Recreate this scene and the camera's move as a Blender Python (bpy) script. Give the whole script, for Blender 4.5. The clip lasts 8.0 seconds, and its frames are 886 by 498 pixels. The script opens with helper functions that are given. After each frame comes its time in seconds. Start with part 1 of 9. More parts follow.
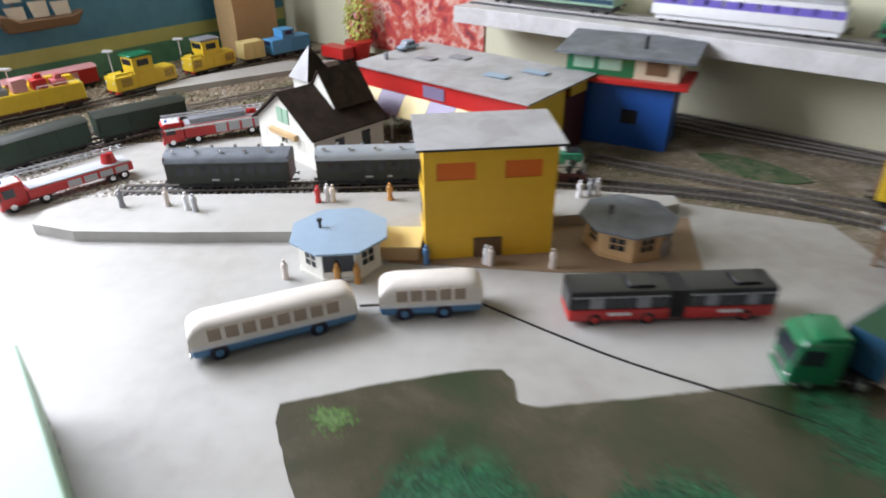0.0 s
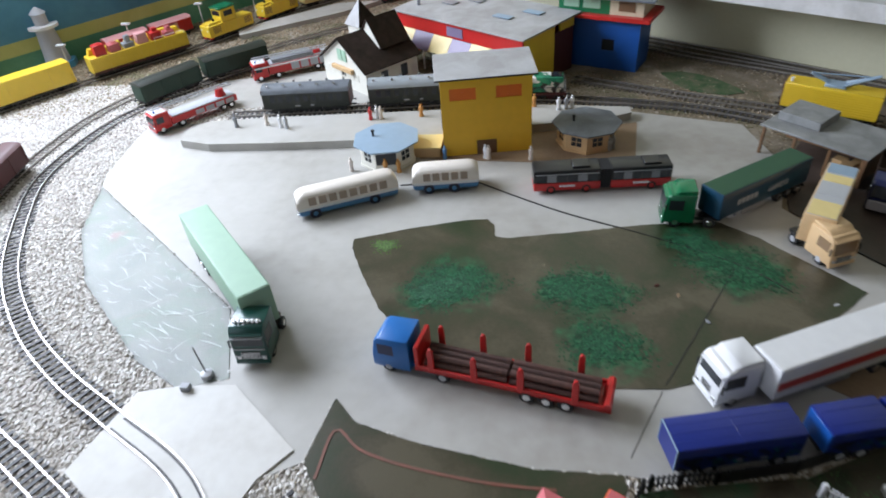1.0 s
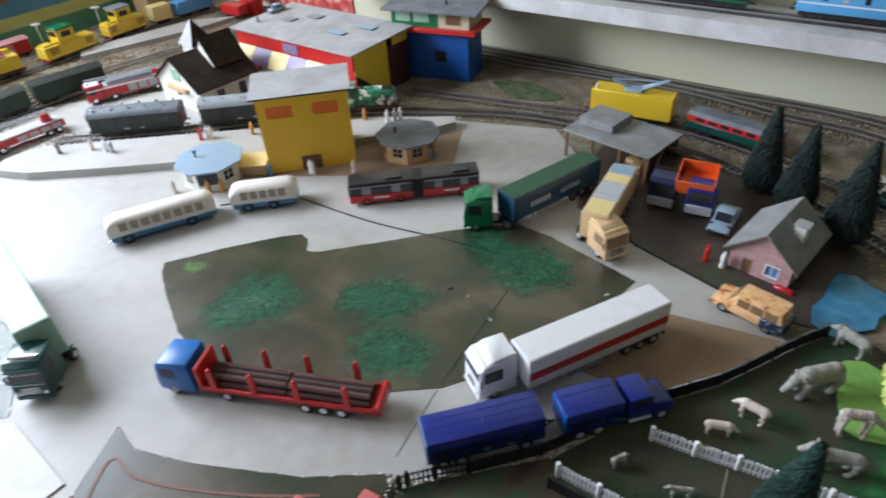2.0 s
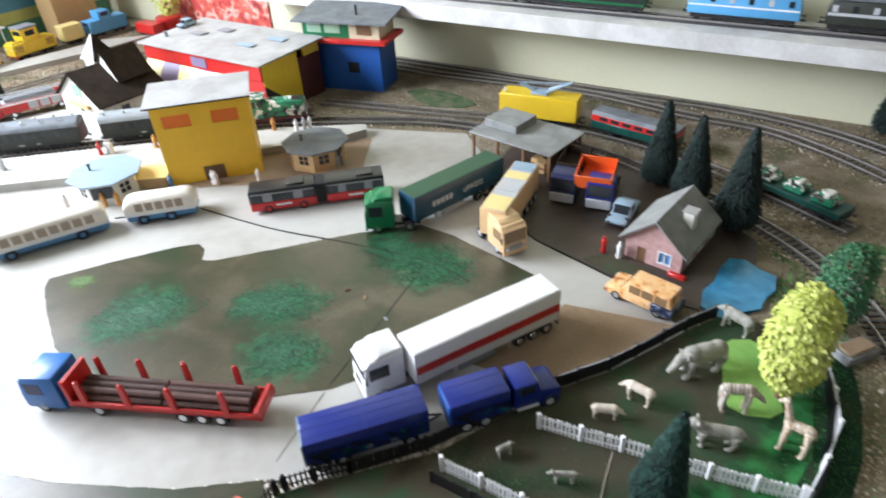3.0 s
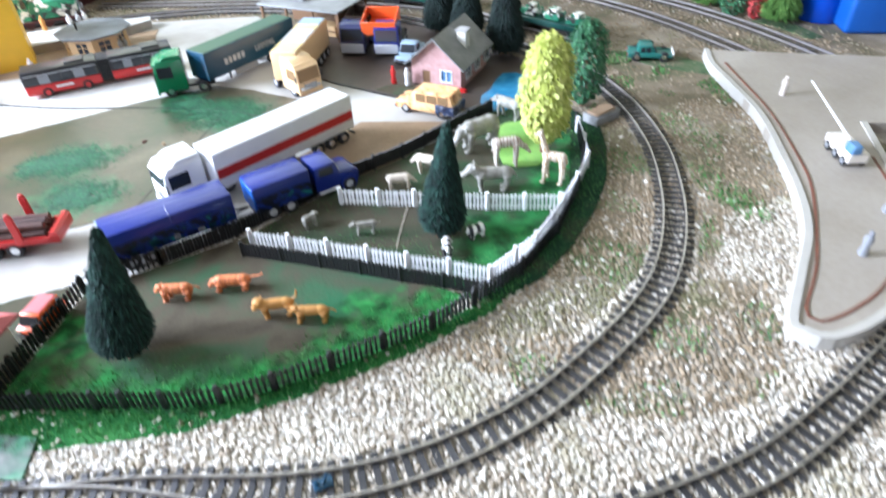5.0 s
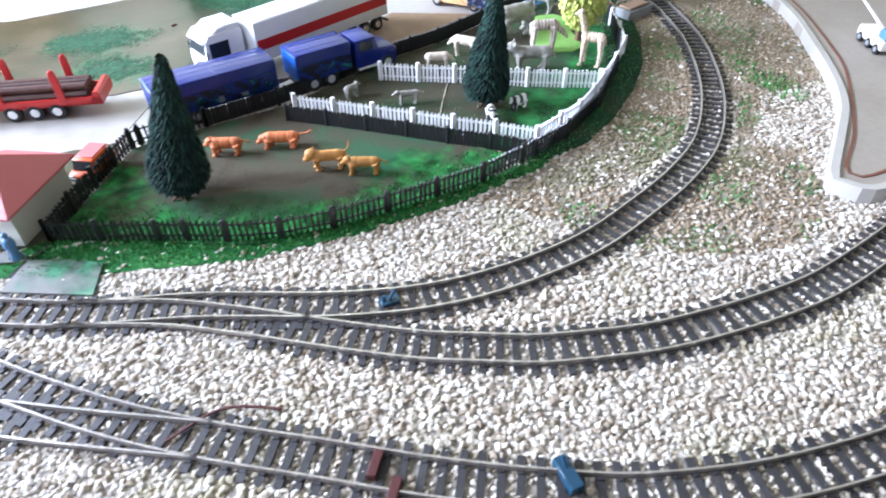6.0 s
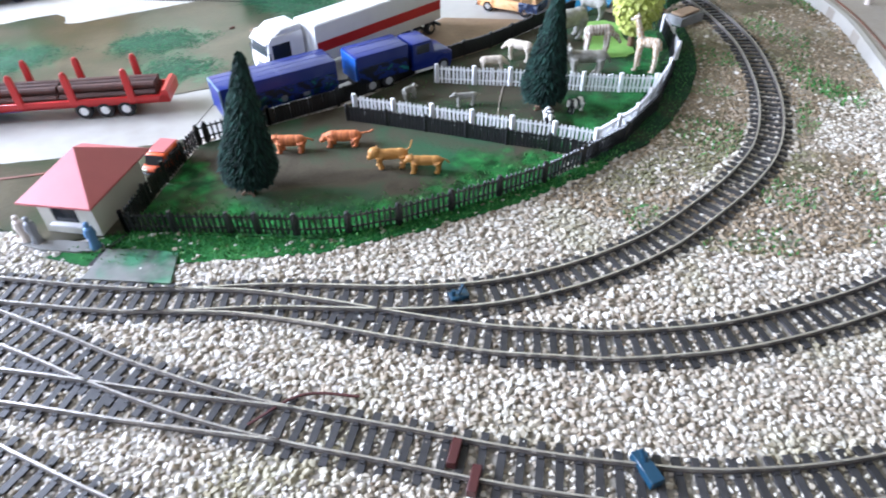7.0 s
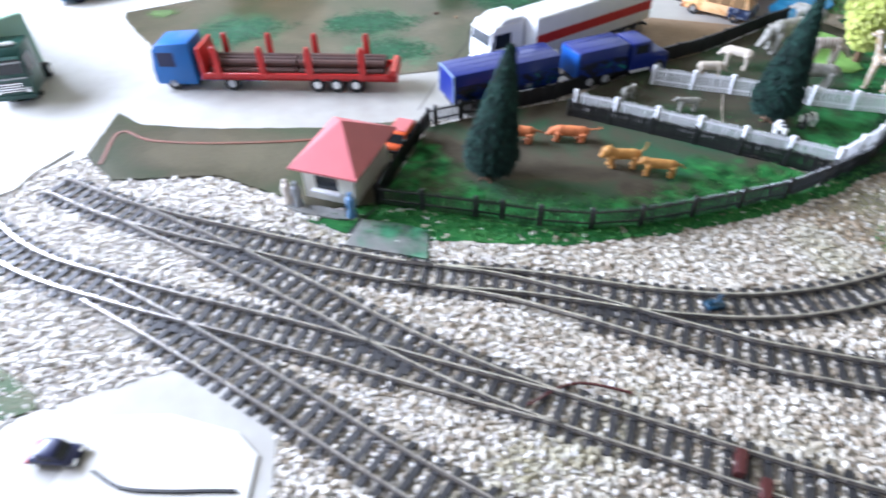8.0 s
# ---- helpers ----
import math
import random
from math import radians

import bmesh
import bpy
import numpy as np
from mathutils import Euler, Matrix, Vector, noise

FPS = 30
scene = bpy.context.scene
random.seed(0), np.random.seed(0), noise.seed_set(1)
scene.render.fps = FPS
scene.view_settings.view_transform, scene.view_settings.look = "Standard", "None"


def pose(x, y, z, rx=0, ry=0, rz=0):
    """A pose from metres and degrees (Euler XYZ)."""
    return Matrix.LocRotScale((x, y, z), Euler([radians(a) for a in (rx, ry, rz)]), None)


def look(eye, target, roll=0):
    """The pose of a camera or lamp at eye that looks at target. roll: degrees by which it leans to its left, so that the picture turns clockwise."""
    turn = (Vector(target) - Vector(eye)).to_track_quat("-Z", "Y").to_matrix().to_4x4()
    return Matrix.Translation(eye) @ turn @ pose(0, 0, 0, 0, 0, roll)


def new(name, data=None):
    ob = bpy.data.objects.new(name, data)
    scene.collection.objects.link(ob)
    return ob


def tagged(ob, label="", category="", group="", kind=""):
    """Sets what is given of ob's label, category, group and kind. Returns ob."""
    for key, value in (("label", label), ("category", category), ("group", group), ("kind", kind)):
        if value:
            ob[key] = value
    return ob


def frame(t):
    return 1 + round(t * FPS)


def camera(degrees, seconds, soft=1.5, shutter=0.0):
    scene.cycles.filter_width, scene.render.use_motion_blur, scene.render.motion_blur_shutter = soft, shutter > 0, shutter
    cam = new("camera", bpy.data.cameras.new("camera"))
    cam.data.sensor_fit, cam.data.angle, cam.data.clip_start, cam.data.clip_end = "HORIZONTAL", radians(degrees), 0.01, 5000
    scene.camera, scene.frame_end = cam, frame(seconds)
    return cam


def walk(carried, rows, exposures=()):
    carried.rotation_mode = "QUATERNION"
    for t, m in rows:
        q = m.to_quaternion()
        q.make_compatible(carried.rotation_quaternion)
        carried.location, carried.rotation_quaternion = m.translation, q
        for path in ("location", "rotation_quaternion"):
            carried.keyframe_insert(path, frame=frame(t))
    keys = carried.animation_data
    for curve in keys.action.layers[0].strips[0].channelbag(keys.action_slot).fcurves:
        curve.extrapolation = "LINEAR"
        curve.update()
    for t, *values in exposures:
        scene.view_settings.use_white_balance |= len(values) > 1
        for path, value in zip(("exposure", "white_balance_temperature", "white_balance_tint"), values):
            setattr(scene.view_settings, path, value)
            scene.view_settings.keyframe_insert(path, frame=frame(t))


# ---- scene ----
cam = camera(71.0, 8.0, 1.8, 0.5)
PATH = [
    (0, (0.131, 0.235, 0.293), (0.032, 1.957, -0.721), -0.7),
    (0.5, (0.183, 0.085, 0.366), (0.103, 1.777, -0.697), -1.8),
    (0.8, (0.184, 0.031, 0.393), (-0.054, 1.597, -0.828), -3.6),
    (1, (0.193, -0.007, 0.402), (-0.067, 1.562, -0.811), -5.2),
    (1.2, (0.201, -0.022, 0.411), (-0.016, 1.529, -0.834), -4.3),
    (1.5, (0.254, -0.007, 0.406), (0.075, 1.57, -0.81), -5.5),
    (1.7, (0.287, -0.012, 0.413), (0.17, 1.572, -0.802), -4.9),
    (2.8, (0.37, -0.016, 0.389), (0.455, 1.608, -0.776), -3.8),
    (3, (0.38, -0.024, 0.381), (0.494, 1.605, -0.774), -3.3),
    (3.5, (0.409, -0.046, 0.344), (0.689, 1.511, -0.879), -2.5),
    (4, (0.415, -0.072, 0.328), (0.817, 1.457, -0.897), -1.0),
    (4.5, (0.41, -0.098, 0.317), (0.873, 1.403, -0.921), -1.4),
    (5, (0.391, -0.151, 0.283), (0.946, 1.316, -0.959), -2.6),
    (5.2, (0.384, -0.165, 0.263), (0.966, 1.25, -1.024), -1.5),
    (6.3, (0.319, -0.184, 0.232), (0.877, 1.205, -1.095), -0.4),
    (6.5, (0.315, -0.181, 0.231), (0.864, 1.217, -1.09), -0.7),
    (7, (0.307, -0.182, 0.232), (0.813, 1.247, -1.072), -1.1),
    (7.5, (0.274, -0.173, 0.231), (0.661, 1.281, -1.086), -1.4),
    (8, (0.214, -0.162, 0.241), (0.469, 1.311, -1.088), -0.9),
]
walk(cam, [(t, look(eye, target, roll)) for t, eye, target, roll in PATH],
     exposures=[(0, -0.79, 6450, 16), (0.5, -0.82, 6300, 14), (1, -0.94, 6150, 13), (1.2, -0.98, 6150, 13), (1.5, -1.14, 6100, 13), (1.7, -1.0, 6100, 13), (3, 0.03, 6350, 12), (3.5, 0.36, 6200, 13), (4, 0.60, 5950, 12), (4.5, 0.72, 5900, 12),
                (5, 0.95, 5750, 14), (5.2, 0.95, 5700, 15), (6.3, 0.70, 5650, 18), (7, 0.53, 5700, 17), (7.5, 0.62, 5700, 17), (8, 0.42, 5700, 17)])

# ---- world, daylight and exposure ----
sky_world = bpy.data.worlds.new("sky")
scene.world = sky_world
sky_world.use_nodes = True
sky_node = sky_world.node_tree.nodes.new("ShaderNodeTexSky")
sky_node.sky_type, sky_node.sun_disc = "NISHITA", False
sky_node.sun_elevation, sky_node.sun_rotation = radians(38), radians(140)
sky_world.node_tree.links.new(sky_node.outputs[0], sky_world.node_tree.nodes["Background"].inputs[0])
sky_world.node_tree.nodes["Background"].inputs[1].default_value = 0.12

# The room's own axes: U along the back wall, N towards it, from the point W0 on that wall.
W0, U, N = Vector((0.403, 1.16, 0)), Vector((0.809, -0.588, 0)), Vector((0.588, 0.809, 0))
ROOM = Matrix((( U.x, N.x, 0, W0.x), (U.y, N.y, 0, W0.y), (0, 0, 1, 0), (0, 0, 0, 1)))
LEFT, RIGHT, NEAR, FLOOR, CEILING = -0.87, 2.3, -2.9, -0.78, 1.65   # room extents in U, N and z


def lamp(name, energy, size_x, size_y, m, colour):
    data = bpy.data.lights.new(name, "AREA")
    data.shape, data.size, data.size_y, data.energy, data.color = "RECTANGLE", size_x, size_y, energy, colour
    ob = new(name, data)
    ob.matrix_world = m
    return ob


# daylight entering by the window of the left wall
WIN_N0, WIN_N1, WIN_Z0, WIN_Z1 = -1.62, -0.58, 0.34, 0.98
_eye = ROOM @ Vector((LEFT - 0.02, (WIN_N0 + WIN_N1) / 2, (WIN_Z0 + WIN_Z1) / 2))
lamp("window_daylight", 80.0, WIN_N1 - WIN_N0, WIN_Z1 - WIN_Z0, look(_eye, _eye + U - Vector((0, 0, 0.35))), (0.90, 0.97, 1.07))

# fill daylight by an unseen window, assumed in the wall across the room
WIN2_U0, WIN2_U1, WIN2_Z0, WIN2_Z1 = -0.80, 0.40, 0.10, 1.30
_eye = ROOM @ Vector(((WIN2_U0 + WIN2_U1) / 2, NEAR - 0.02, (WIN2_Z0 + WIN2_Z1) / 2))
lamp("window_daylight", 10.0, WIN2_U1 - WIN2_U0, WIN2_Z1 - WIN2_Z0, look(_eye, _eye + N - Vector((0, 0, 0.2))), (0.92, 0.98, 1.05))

# ---- materials ----


def material(name, colour, rough=0.6, second=None, scale=60.0, amount=0.5, bump=0.15, fine=900.0, metal=0.0, coat=0.0, per_object=0.0):
    """Two tones mixed by noise at two scales, with fine relief."""
    m = bpy.data.materials.new(name)
    m.use_nodes = True
    t = m.node_tree
    bsdf = t.nodes["Principled BSDF"]
    coord = t.nodes.new("ShaderNodeTexCoord")
    big, small = t.nodes.new("ShaderNodeTexNoise"), t.nodes.new("ShaderNodeTexNoise")
    big.inputs["Scale"].default_value, big.inputs["Detail"].default_value = scale, 4
    small.inputs["Scale"].default_value, small.inputs["Detail"].default_value = fine, 3
    t.links.new(coord.outputs["Object"], big.inputs["Vector"])
    t.links.new(coord.outputs["Object"], small.inputs["Vector"])
    ramp = t.nodes.new("ShaderNodeValToRGB")
    ramp.color_ramp.elements[0].position, ramp.color_ramp.elements[1].position = 0.5 - 0.22, 0.5 + 0.22
    other = second or tuple(c * (1 - 0.22 * amount) for c in colour)
    ramp.color_ramp.elements[0].color, ramp.color_ramp.elements[1].color = (*other, 1), (*colour, 1)
    mixed = t.nodes.new("ShaderNodeMath")
    mixed.operation = "MULTIPLY_ADD"
    mixed.inputs[1].default_value = 0.35
    t.links.new(small.outputs["Fac"], mixed.inputs[0])
    sub = t.nodes.new("ShaderNodeMath")
    sub.operation = "MULTIPLY_ADD"
    sub.inputs[1].default_value, sub.inputs[2].default_value = 0.65, 0.0
    t.links.new(big.outputs["Fac"], sub.inputs[0])
    t.links.new(sub.outputs[0], mixed.inputs[2])
    t.links.new(mixed.outputs[0], ramp.inputs["Fac"])
    colour_out = ramp.outputs["Color"]
    if per_object:
        info, hsv = t.nodes.new("ShaderNodeObjectInfo"), t.nodes.new("ShaderNodeHueSaturation")
        span = t.nodes.new("ShaderNodeMapRange")
        span.inputs["To Min"].default_value, span.inputs["To Max"].default_value = 1 - per_object, 1 + per_object
        t.links.new(info.outputs["Random"], span.inputs["Value"])
        t.links.new(span.outputs["Result"], hsv.inputs["Value"])
        t.links.new(colour_out, hsv.inputs["Color"])
        colour_out = hsv.outputs["Color"]
    t.links.new(colour_out, bsdf.inputs["Base Color"])
    bsdf.inputs["Roughness"].default_value, bsdf.inputs["Metallic"].default_value = rough, metal
    bsdf.inputs["Coat Weight"].default_value = coat
    bsdf.inputs["Coat Roughness"].default_value = 0.15
    if bump:
        b = t.nodes.new("ShaderNodeBump")
        b.inputs["Strength"].default_value, b.inputs["Distance"].default_value = bump, 0.0006
        t.links.new(mixed.outputs[0], b.inputs["Height"])
        t.links.new(b.outputs["Normal"], bsdf.inputs["Normal"])
    return m


def blotched(name, tones, scale, rough=0.85, fine=700.0, bump=0.5, distance=0.0008, stretch=None, grain=0.3, gloss=0.5):
    """Several tones spread by noise: tones are (position, colour)."""
    m = bpy.data.materials.new(name)
    m.use_nodes = True
    t = m.node_tree
    bsdf = t.nodes["Principled BSDF"]
    coord, a, b = t.nodes.new("ShaderNodeTexCoord"), t.nodes.new("ShaderNodeTexNoise"), t.nodes.new("ShaderNodeTexNoise")
    a.inputs["Scale"].default_value, a.inputs["Detail"].default_value, a.inputs["Distortion"].default_value = scale, 5, 0.6
    b.inputs["Scale"].default_value, b.inputs["Detail"].default_value = fine, 2
    source = coord.outputs["Object"]
    if stretch:
        mapping = t.nodes.new("ShaderNodeMapping")
        mapping.inputs["Scale"].default_value = stretch
        t.links.new(source, mapping.inputs["Vector"])
        source = mapping.outputs["Vector"]
    t.links.new(source, a.inputs["Vector"])
    t.links.new(source, b.inputs["Vector"])
    mix = t.nodes.new("ShaderNodeMath")
    mix.operation = "MULTIPLY_ADD"
    mix.inputs[1].default_value, mix.inputs[2].default_value = grain, -grain / 2
    t.links.new(b.outputs["Fac"], mix.inputs[0])
    add = t.nodes.new("ShaderNodeMath")
    t.links.new(mix.outputs[0], add.inputs[0])
    t.links.new(a.outputs["Fac"], add.inputs[1])
    ramp = t.nodes.new("ShaderNodeValToRGB")
    while len(ramp.color_ramp.elements) < len(tones):
        ramp.color_ramp.elements.new(0.5)
    for e, (p, c) in zip(ramp.color_ramp.elements, tones):
        e.position, e.color = p, (*c, 1)
    t.links.new(add.outputs[0], ramp.inputs["Fac"])
    t.links.new(ramp.outputs["Color"], bsdf.inputs["Base Color"])
    bsdf.inputs["Roughness"].default_value, bsdf.inputs["Specular IOR Level"].default_value = rough, gloss
    bump_node = t.nodes.new("ShaderNodeBump")
    bump_node.inputs["Strength"].default_value, bump_node.inputs["Distance"].default_value = bump, distance
    t.links.new(b.outputs["Fac"], bump_node.inputs["Height"])
    t.links.new(bump_node.outputs["Normal"], bsdf.inputs["Normal"])
    return m


def island(name, tones, rough=0.85, ground=None):
    """Each loose piece of the mesh takes one of the tones; ground: (scale, colour, position) tints regions."""
    m = bpy.data.materials.new(name)
    m.use_nodes = True
    t = m.node_tree
    bsdf = t.nodes["Principled BSDF"]
    geo, ramp = t.nodes.new("ShaderNodeNewGeometry"), t.nodes.new("ShaderNodeValToRGB")
    while len(ramp.color_ramp.elements) < len(tones):
        ramp.color_ramp.elements.new(0.5)
    for e, (p, c) in zip(ramp.color_ramp.elements, tones):
        e.position, e.color = p, (*c, 1)
    t.links.new(geo.outputs["Random Per Island"], ramp.inputs["Fac"])
    out = ramp.outputs["Color"]
    if ground:
        n, r, mix = t.nodes.new("ShaderNodeTexNoise"), t.nodes.new("ShaderNodeValToRGB"), t.nodes.new("ShaderNodeMix")
        n.inputs["Scale"].default_value, n.inputs["Detail"].default_value = ground[0], 3
        t.links.new(geo.outputs["Position"], n.inputs["Vector"])
        r.color_ramp.elements[0].position, r.color_ramp.elements[1].position = ground[2], ground[2] + 0.12
        t.links.new(n.outputs["Fac"], r.inputs["Fac"])
        mix.data_type, mix.blend_type = "RGBA", "MIX"
        scaled = t.nodes.new("ShaderNodeMath")
        scaled.operation = "MULTIPLY"
        scaled.inputs[1].default_value = 0.55
        t.links.new(r.outputs["Color"], scaled.inputs[0])
        t.links.new(scaled.outputs[0], mix.inputs["Factor"])
        t.links.new(out, mix.inputs["A"])
        mix.inputs["B"].default_value = (*ground[1], 1)
        out = mix.outputs["Result"]
    t.links.new(out, bsdf.inputs["Base Color"])
    bsdf.inputs["Roughness"].default_value = rough
    return m


def sprayed(m, spots, colour, amount=0.8, scale=45.0):
    """Adds soft sprayed paint in round spots (x, y, radius), broken up by noise."""
    t = m.node_tree
    bsdf = t.nodes["Principled BSDF"]
    before = bsdf.inputs["Base Color"].links[0].from_socket
    coord, n = t.nodes.new("ShaderNodeTexCoord"), t.nodes.new("ShaderNodeTexNoise")
    n.inputs["Scale"].default_value, n.inputs["Detail"].default_value = scale, 5
    n.inputs["Roughness"].default_value = 0.58
    t.links.new(coord.outputs["Object"], n.inputs["Vector"])
    ragged, shift = t.nodes.new("ShaderNodeTexNoise"), t.nodes.new("ShaderNodeMix")
    ragged.inputs["Scale"].default_value, ragged.inputs["Detail"].default_value = 55, 4
    shift.data_type, shift.blend_type = "RGBA", "LINEAR_LIGHT"
    shift.inputs["Factor"].default_value = 0.024
    t.links.new(coord.outputs["Object"], ragged.inputs["Vector"])
    t.links.new(coord.outputs["Object"], shift.inputs["A"])
    t.links.new(ragged.outputs["Color"], shift.inputs["B"])
    total = None
    for x, y, r in spots:
        d, span = t.nodes.new("ShaderNodeVectorMath"), t.nodes.new("ShaderNodeMapRange")
        d.operation = "DISTANCE"
        d.inputs[1].default_value = (x, y, 0)
        t.links.new(shift.outputs["Result"], d.inputs[0])
        span.inputs["From Min"].default_value, span.inputs["From Max"].default_value = r * 1.15, r * 0.5
        t.links.new(d.outputs["Value"], span.inputs["Value"])
        if total is None:
            total = span.outputs["Result"]
        else:
            m_ = t.nodes.new("ShaderNodeMath")
            m_.operation = "MAXIMUM"
            t.links.new(total, m_.inputs[0])
            t.links.new(span.outputs["Result"], m_.inputs[1])
            total = m_.outputs[0]
    cut, scaled, mix = t.nodes.new("ShaderNodeMath"), t.nodes.new("ShaderNodeMapRange"), t.nodes.new("ShaderNodeMix")
    cut.operation = "MULTIPLY"
    scaled.inputs["From Min"].default_value, scaled.inputs["From Max"].default_value = 0.30, 0.45
    fleck, tone = t.nodes.new("ShaderNodeTexNoise"), t.nodes.new("ShaderNodeValToRGB")
    fleck.inputs["Scale"].default_value, fleck.inputs["Detail"].default_value = scale * 2.2, 5
    t.links.new(coord.outputs["Object"], fleck.inputs["Vector"])
    tone.color_ramp.elements[0].position, tone.color_ramp.elements[1].position = 0.36, 0.66
    tone.color_ramp.elements[0].color = (*(c * 0.32 for c in colour), 1)
    tone.color_ramp.elements[1].color = (*(c * 1.7 for c in colour), 1)
    t.links.new(fleck.outputs["Fac"], tone.inputs["Fac"])
    t.links.new(n.outputs["Fac"], scaled.inputs["Value"])
    t.links.new(scaled.outputs["Result"], cut.inputs[0])
    t.links.new(total, cut.inputs[1])
    weak = t.nodes.new("ShaderNodeMath")
    weak.operation = "MULTIPLY"
    weak.inputs[1].default_value = amount
    t.links.new(cut.outputs[0], weak.inputs[0])
    mix.data_type = "RGBA"
    t.links.new(weak.outputs[0], mix.inputs["Factor"])
    t.links.new(before, mix.inputs["A"])
    t.links.new(tone.outputs["Color"], mix.inputs["B"])
    t.links.new(mix.outputs["Result"], bsdf.inputs["Base Color"])
    return m


def banded(name, pale, dark, scale, warp=3.0, width=0.5):
    """Stripes or blotches across the body of a toy animal."""
    m = bpy.data.materials.new(name)
    m.use_nodes = True
    t = m.node_tree
    bsdf = t.nodes["Principled BSDF"]
    coord, wave, ramp = t.nodes.new("ShaderNodeTexCoord"), t.nodes.new("ShaderNodeTexWave"), t.nodes.new("ShaderNodeValToRGB")
    wave.inputs["Scale"].default_value, wave.inputs["Distortion"].default_value, wave.inputs["Detail Scale"].default_value = scale, warp, 2.0
    t.links.new(coord.outputs["Object"], wave.inputs["Vector"])
    ramp.color_ramp.elements[0].position, ramp.color_ramp.elements[1].position = width - 0.1, width + 0.1
    ramp.color_ramp.elements[0].color, ramp.color_ramp.elements[1].color = (*dark, 1), (*pale, 1)
    t.links.new(wave.outputs["Fac"], ramp.inputs["Fac"])
    t.links.new(ramp.outputs["Color"], bsdf.inputs["Base Color"])
    bsdf.inputs["Roughness"].default_value = 0.6
    return m


def camouflage(name):
    m = bpy.data.materials.new(name)
    m.use_nodes = True
    t = m.node_tree
    bsdf = t.nodes["Principled BSDF"]
    coord, warp, cells, ramp = t.nodes.new("ShaderNodeTexCoord"), t.nodes.new("ShaderNodeTexNoise"), t.nodes.new("ShaderNodeTexVoronoi"), t.nodes.new("ShaderNodeValToRGB")
    warp.inputs["Scale"].default_value, warp.inputs["Detail"].default_value = 130, 1.0
    mix = t.nodes.new("ShaderNodeMix")
    mix.data_type, mix.blend_type = "RGBA", "LINEAR_LIGHT"
    mix.inputs["Factor"].default_value = 0.0055
    t.links.new(coord.outputs["Object"], warp.inputs["Vector"])
    t.links.new(coord.outputs["Object"], mix.inputs["A"])
    t.links.new(warp.outputs["Color"], mix.inputs["B"])
    t.links.new(mix.outputs["Result"], cells.inputs["Vector"])
    cells.inputs["Scale"].default_value = 145
    split = t.nodes.new("ShaderNodeSeparateColor")
    t.links.new(cells.outputs["Color"], split.inputs["Color"])
    ramp.color_ramp.interpolation = "CONSTANT"
    tones = [(0.0, (0.015, 0.16, 0.085)), (0.33, (0.7, 0.69, 0.63)), (0.68, (0.035, 0.03, 0.026)), (0.85, (0.03, 0.24, 0.12))]
    while len(ramp.color_ramp.elements) < 4:
        ramp.color_ramp.elements.new(0.5)
    for e, (p, c) in zip(ramp.color_ramp.elements, tones):
        e.position, e.color = p, (*c, 1)
    t.links.new(split.outputs["Red"], ramp.inputs["Fac"])
    t.links.new(ramp.outputs["Color"], bsdf.inputs["Base Color"])
    bsdf.inputs["Roughness"].default_value = 0.4
    return m


def glassy(name, colour, rough=0.08):
    m = bpy.data.materials.new(name)
    m.use_nodes = True
    b = m.node_tree.nodes["Principled BSDF"]
    b.inputs["Base Color"].default_value, b.inputs["Roughness"].default_value = (*colour, 1), rough
    b.inputs["Transmission Weight"].default_value, b.inputs["IOR"].default_value = 0.85, 1.45
    return m


def plastic(name, colour, rough=0.38, amount=0.5):
    return material(name, colour, rough, scale=90, amount=amount, bump=0.05, fine=1500, coat=0.1)


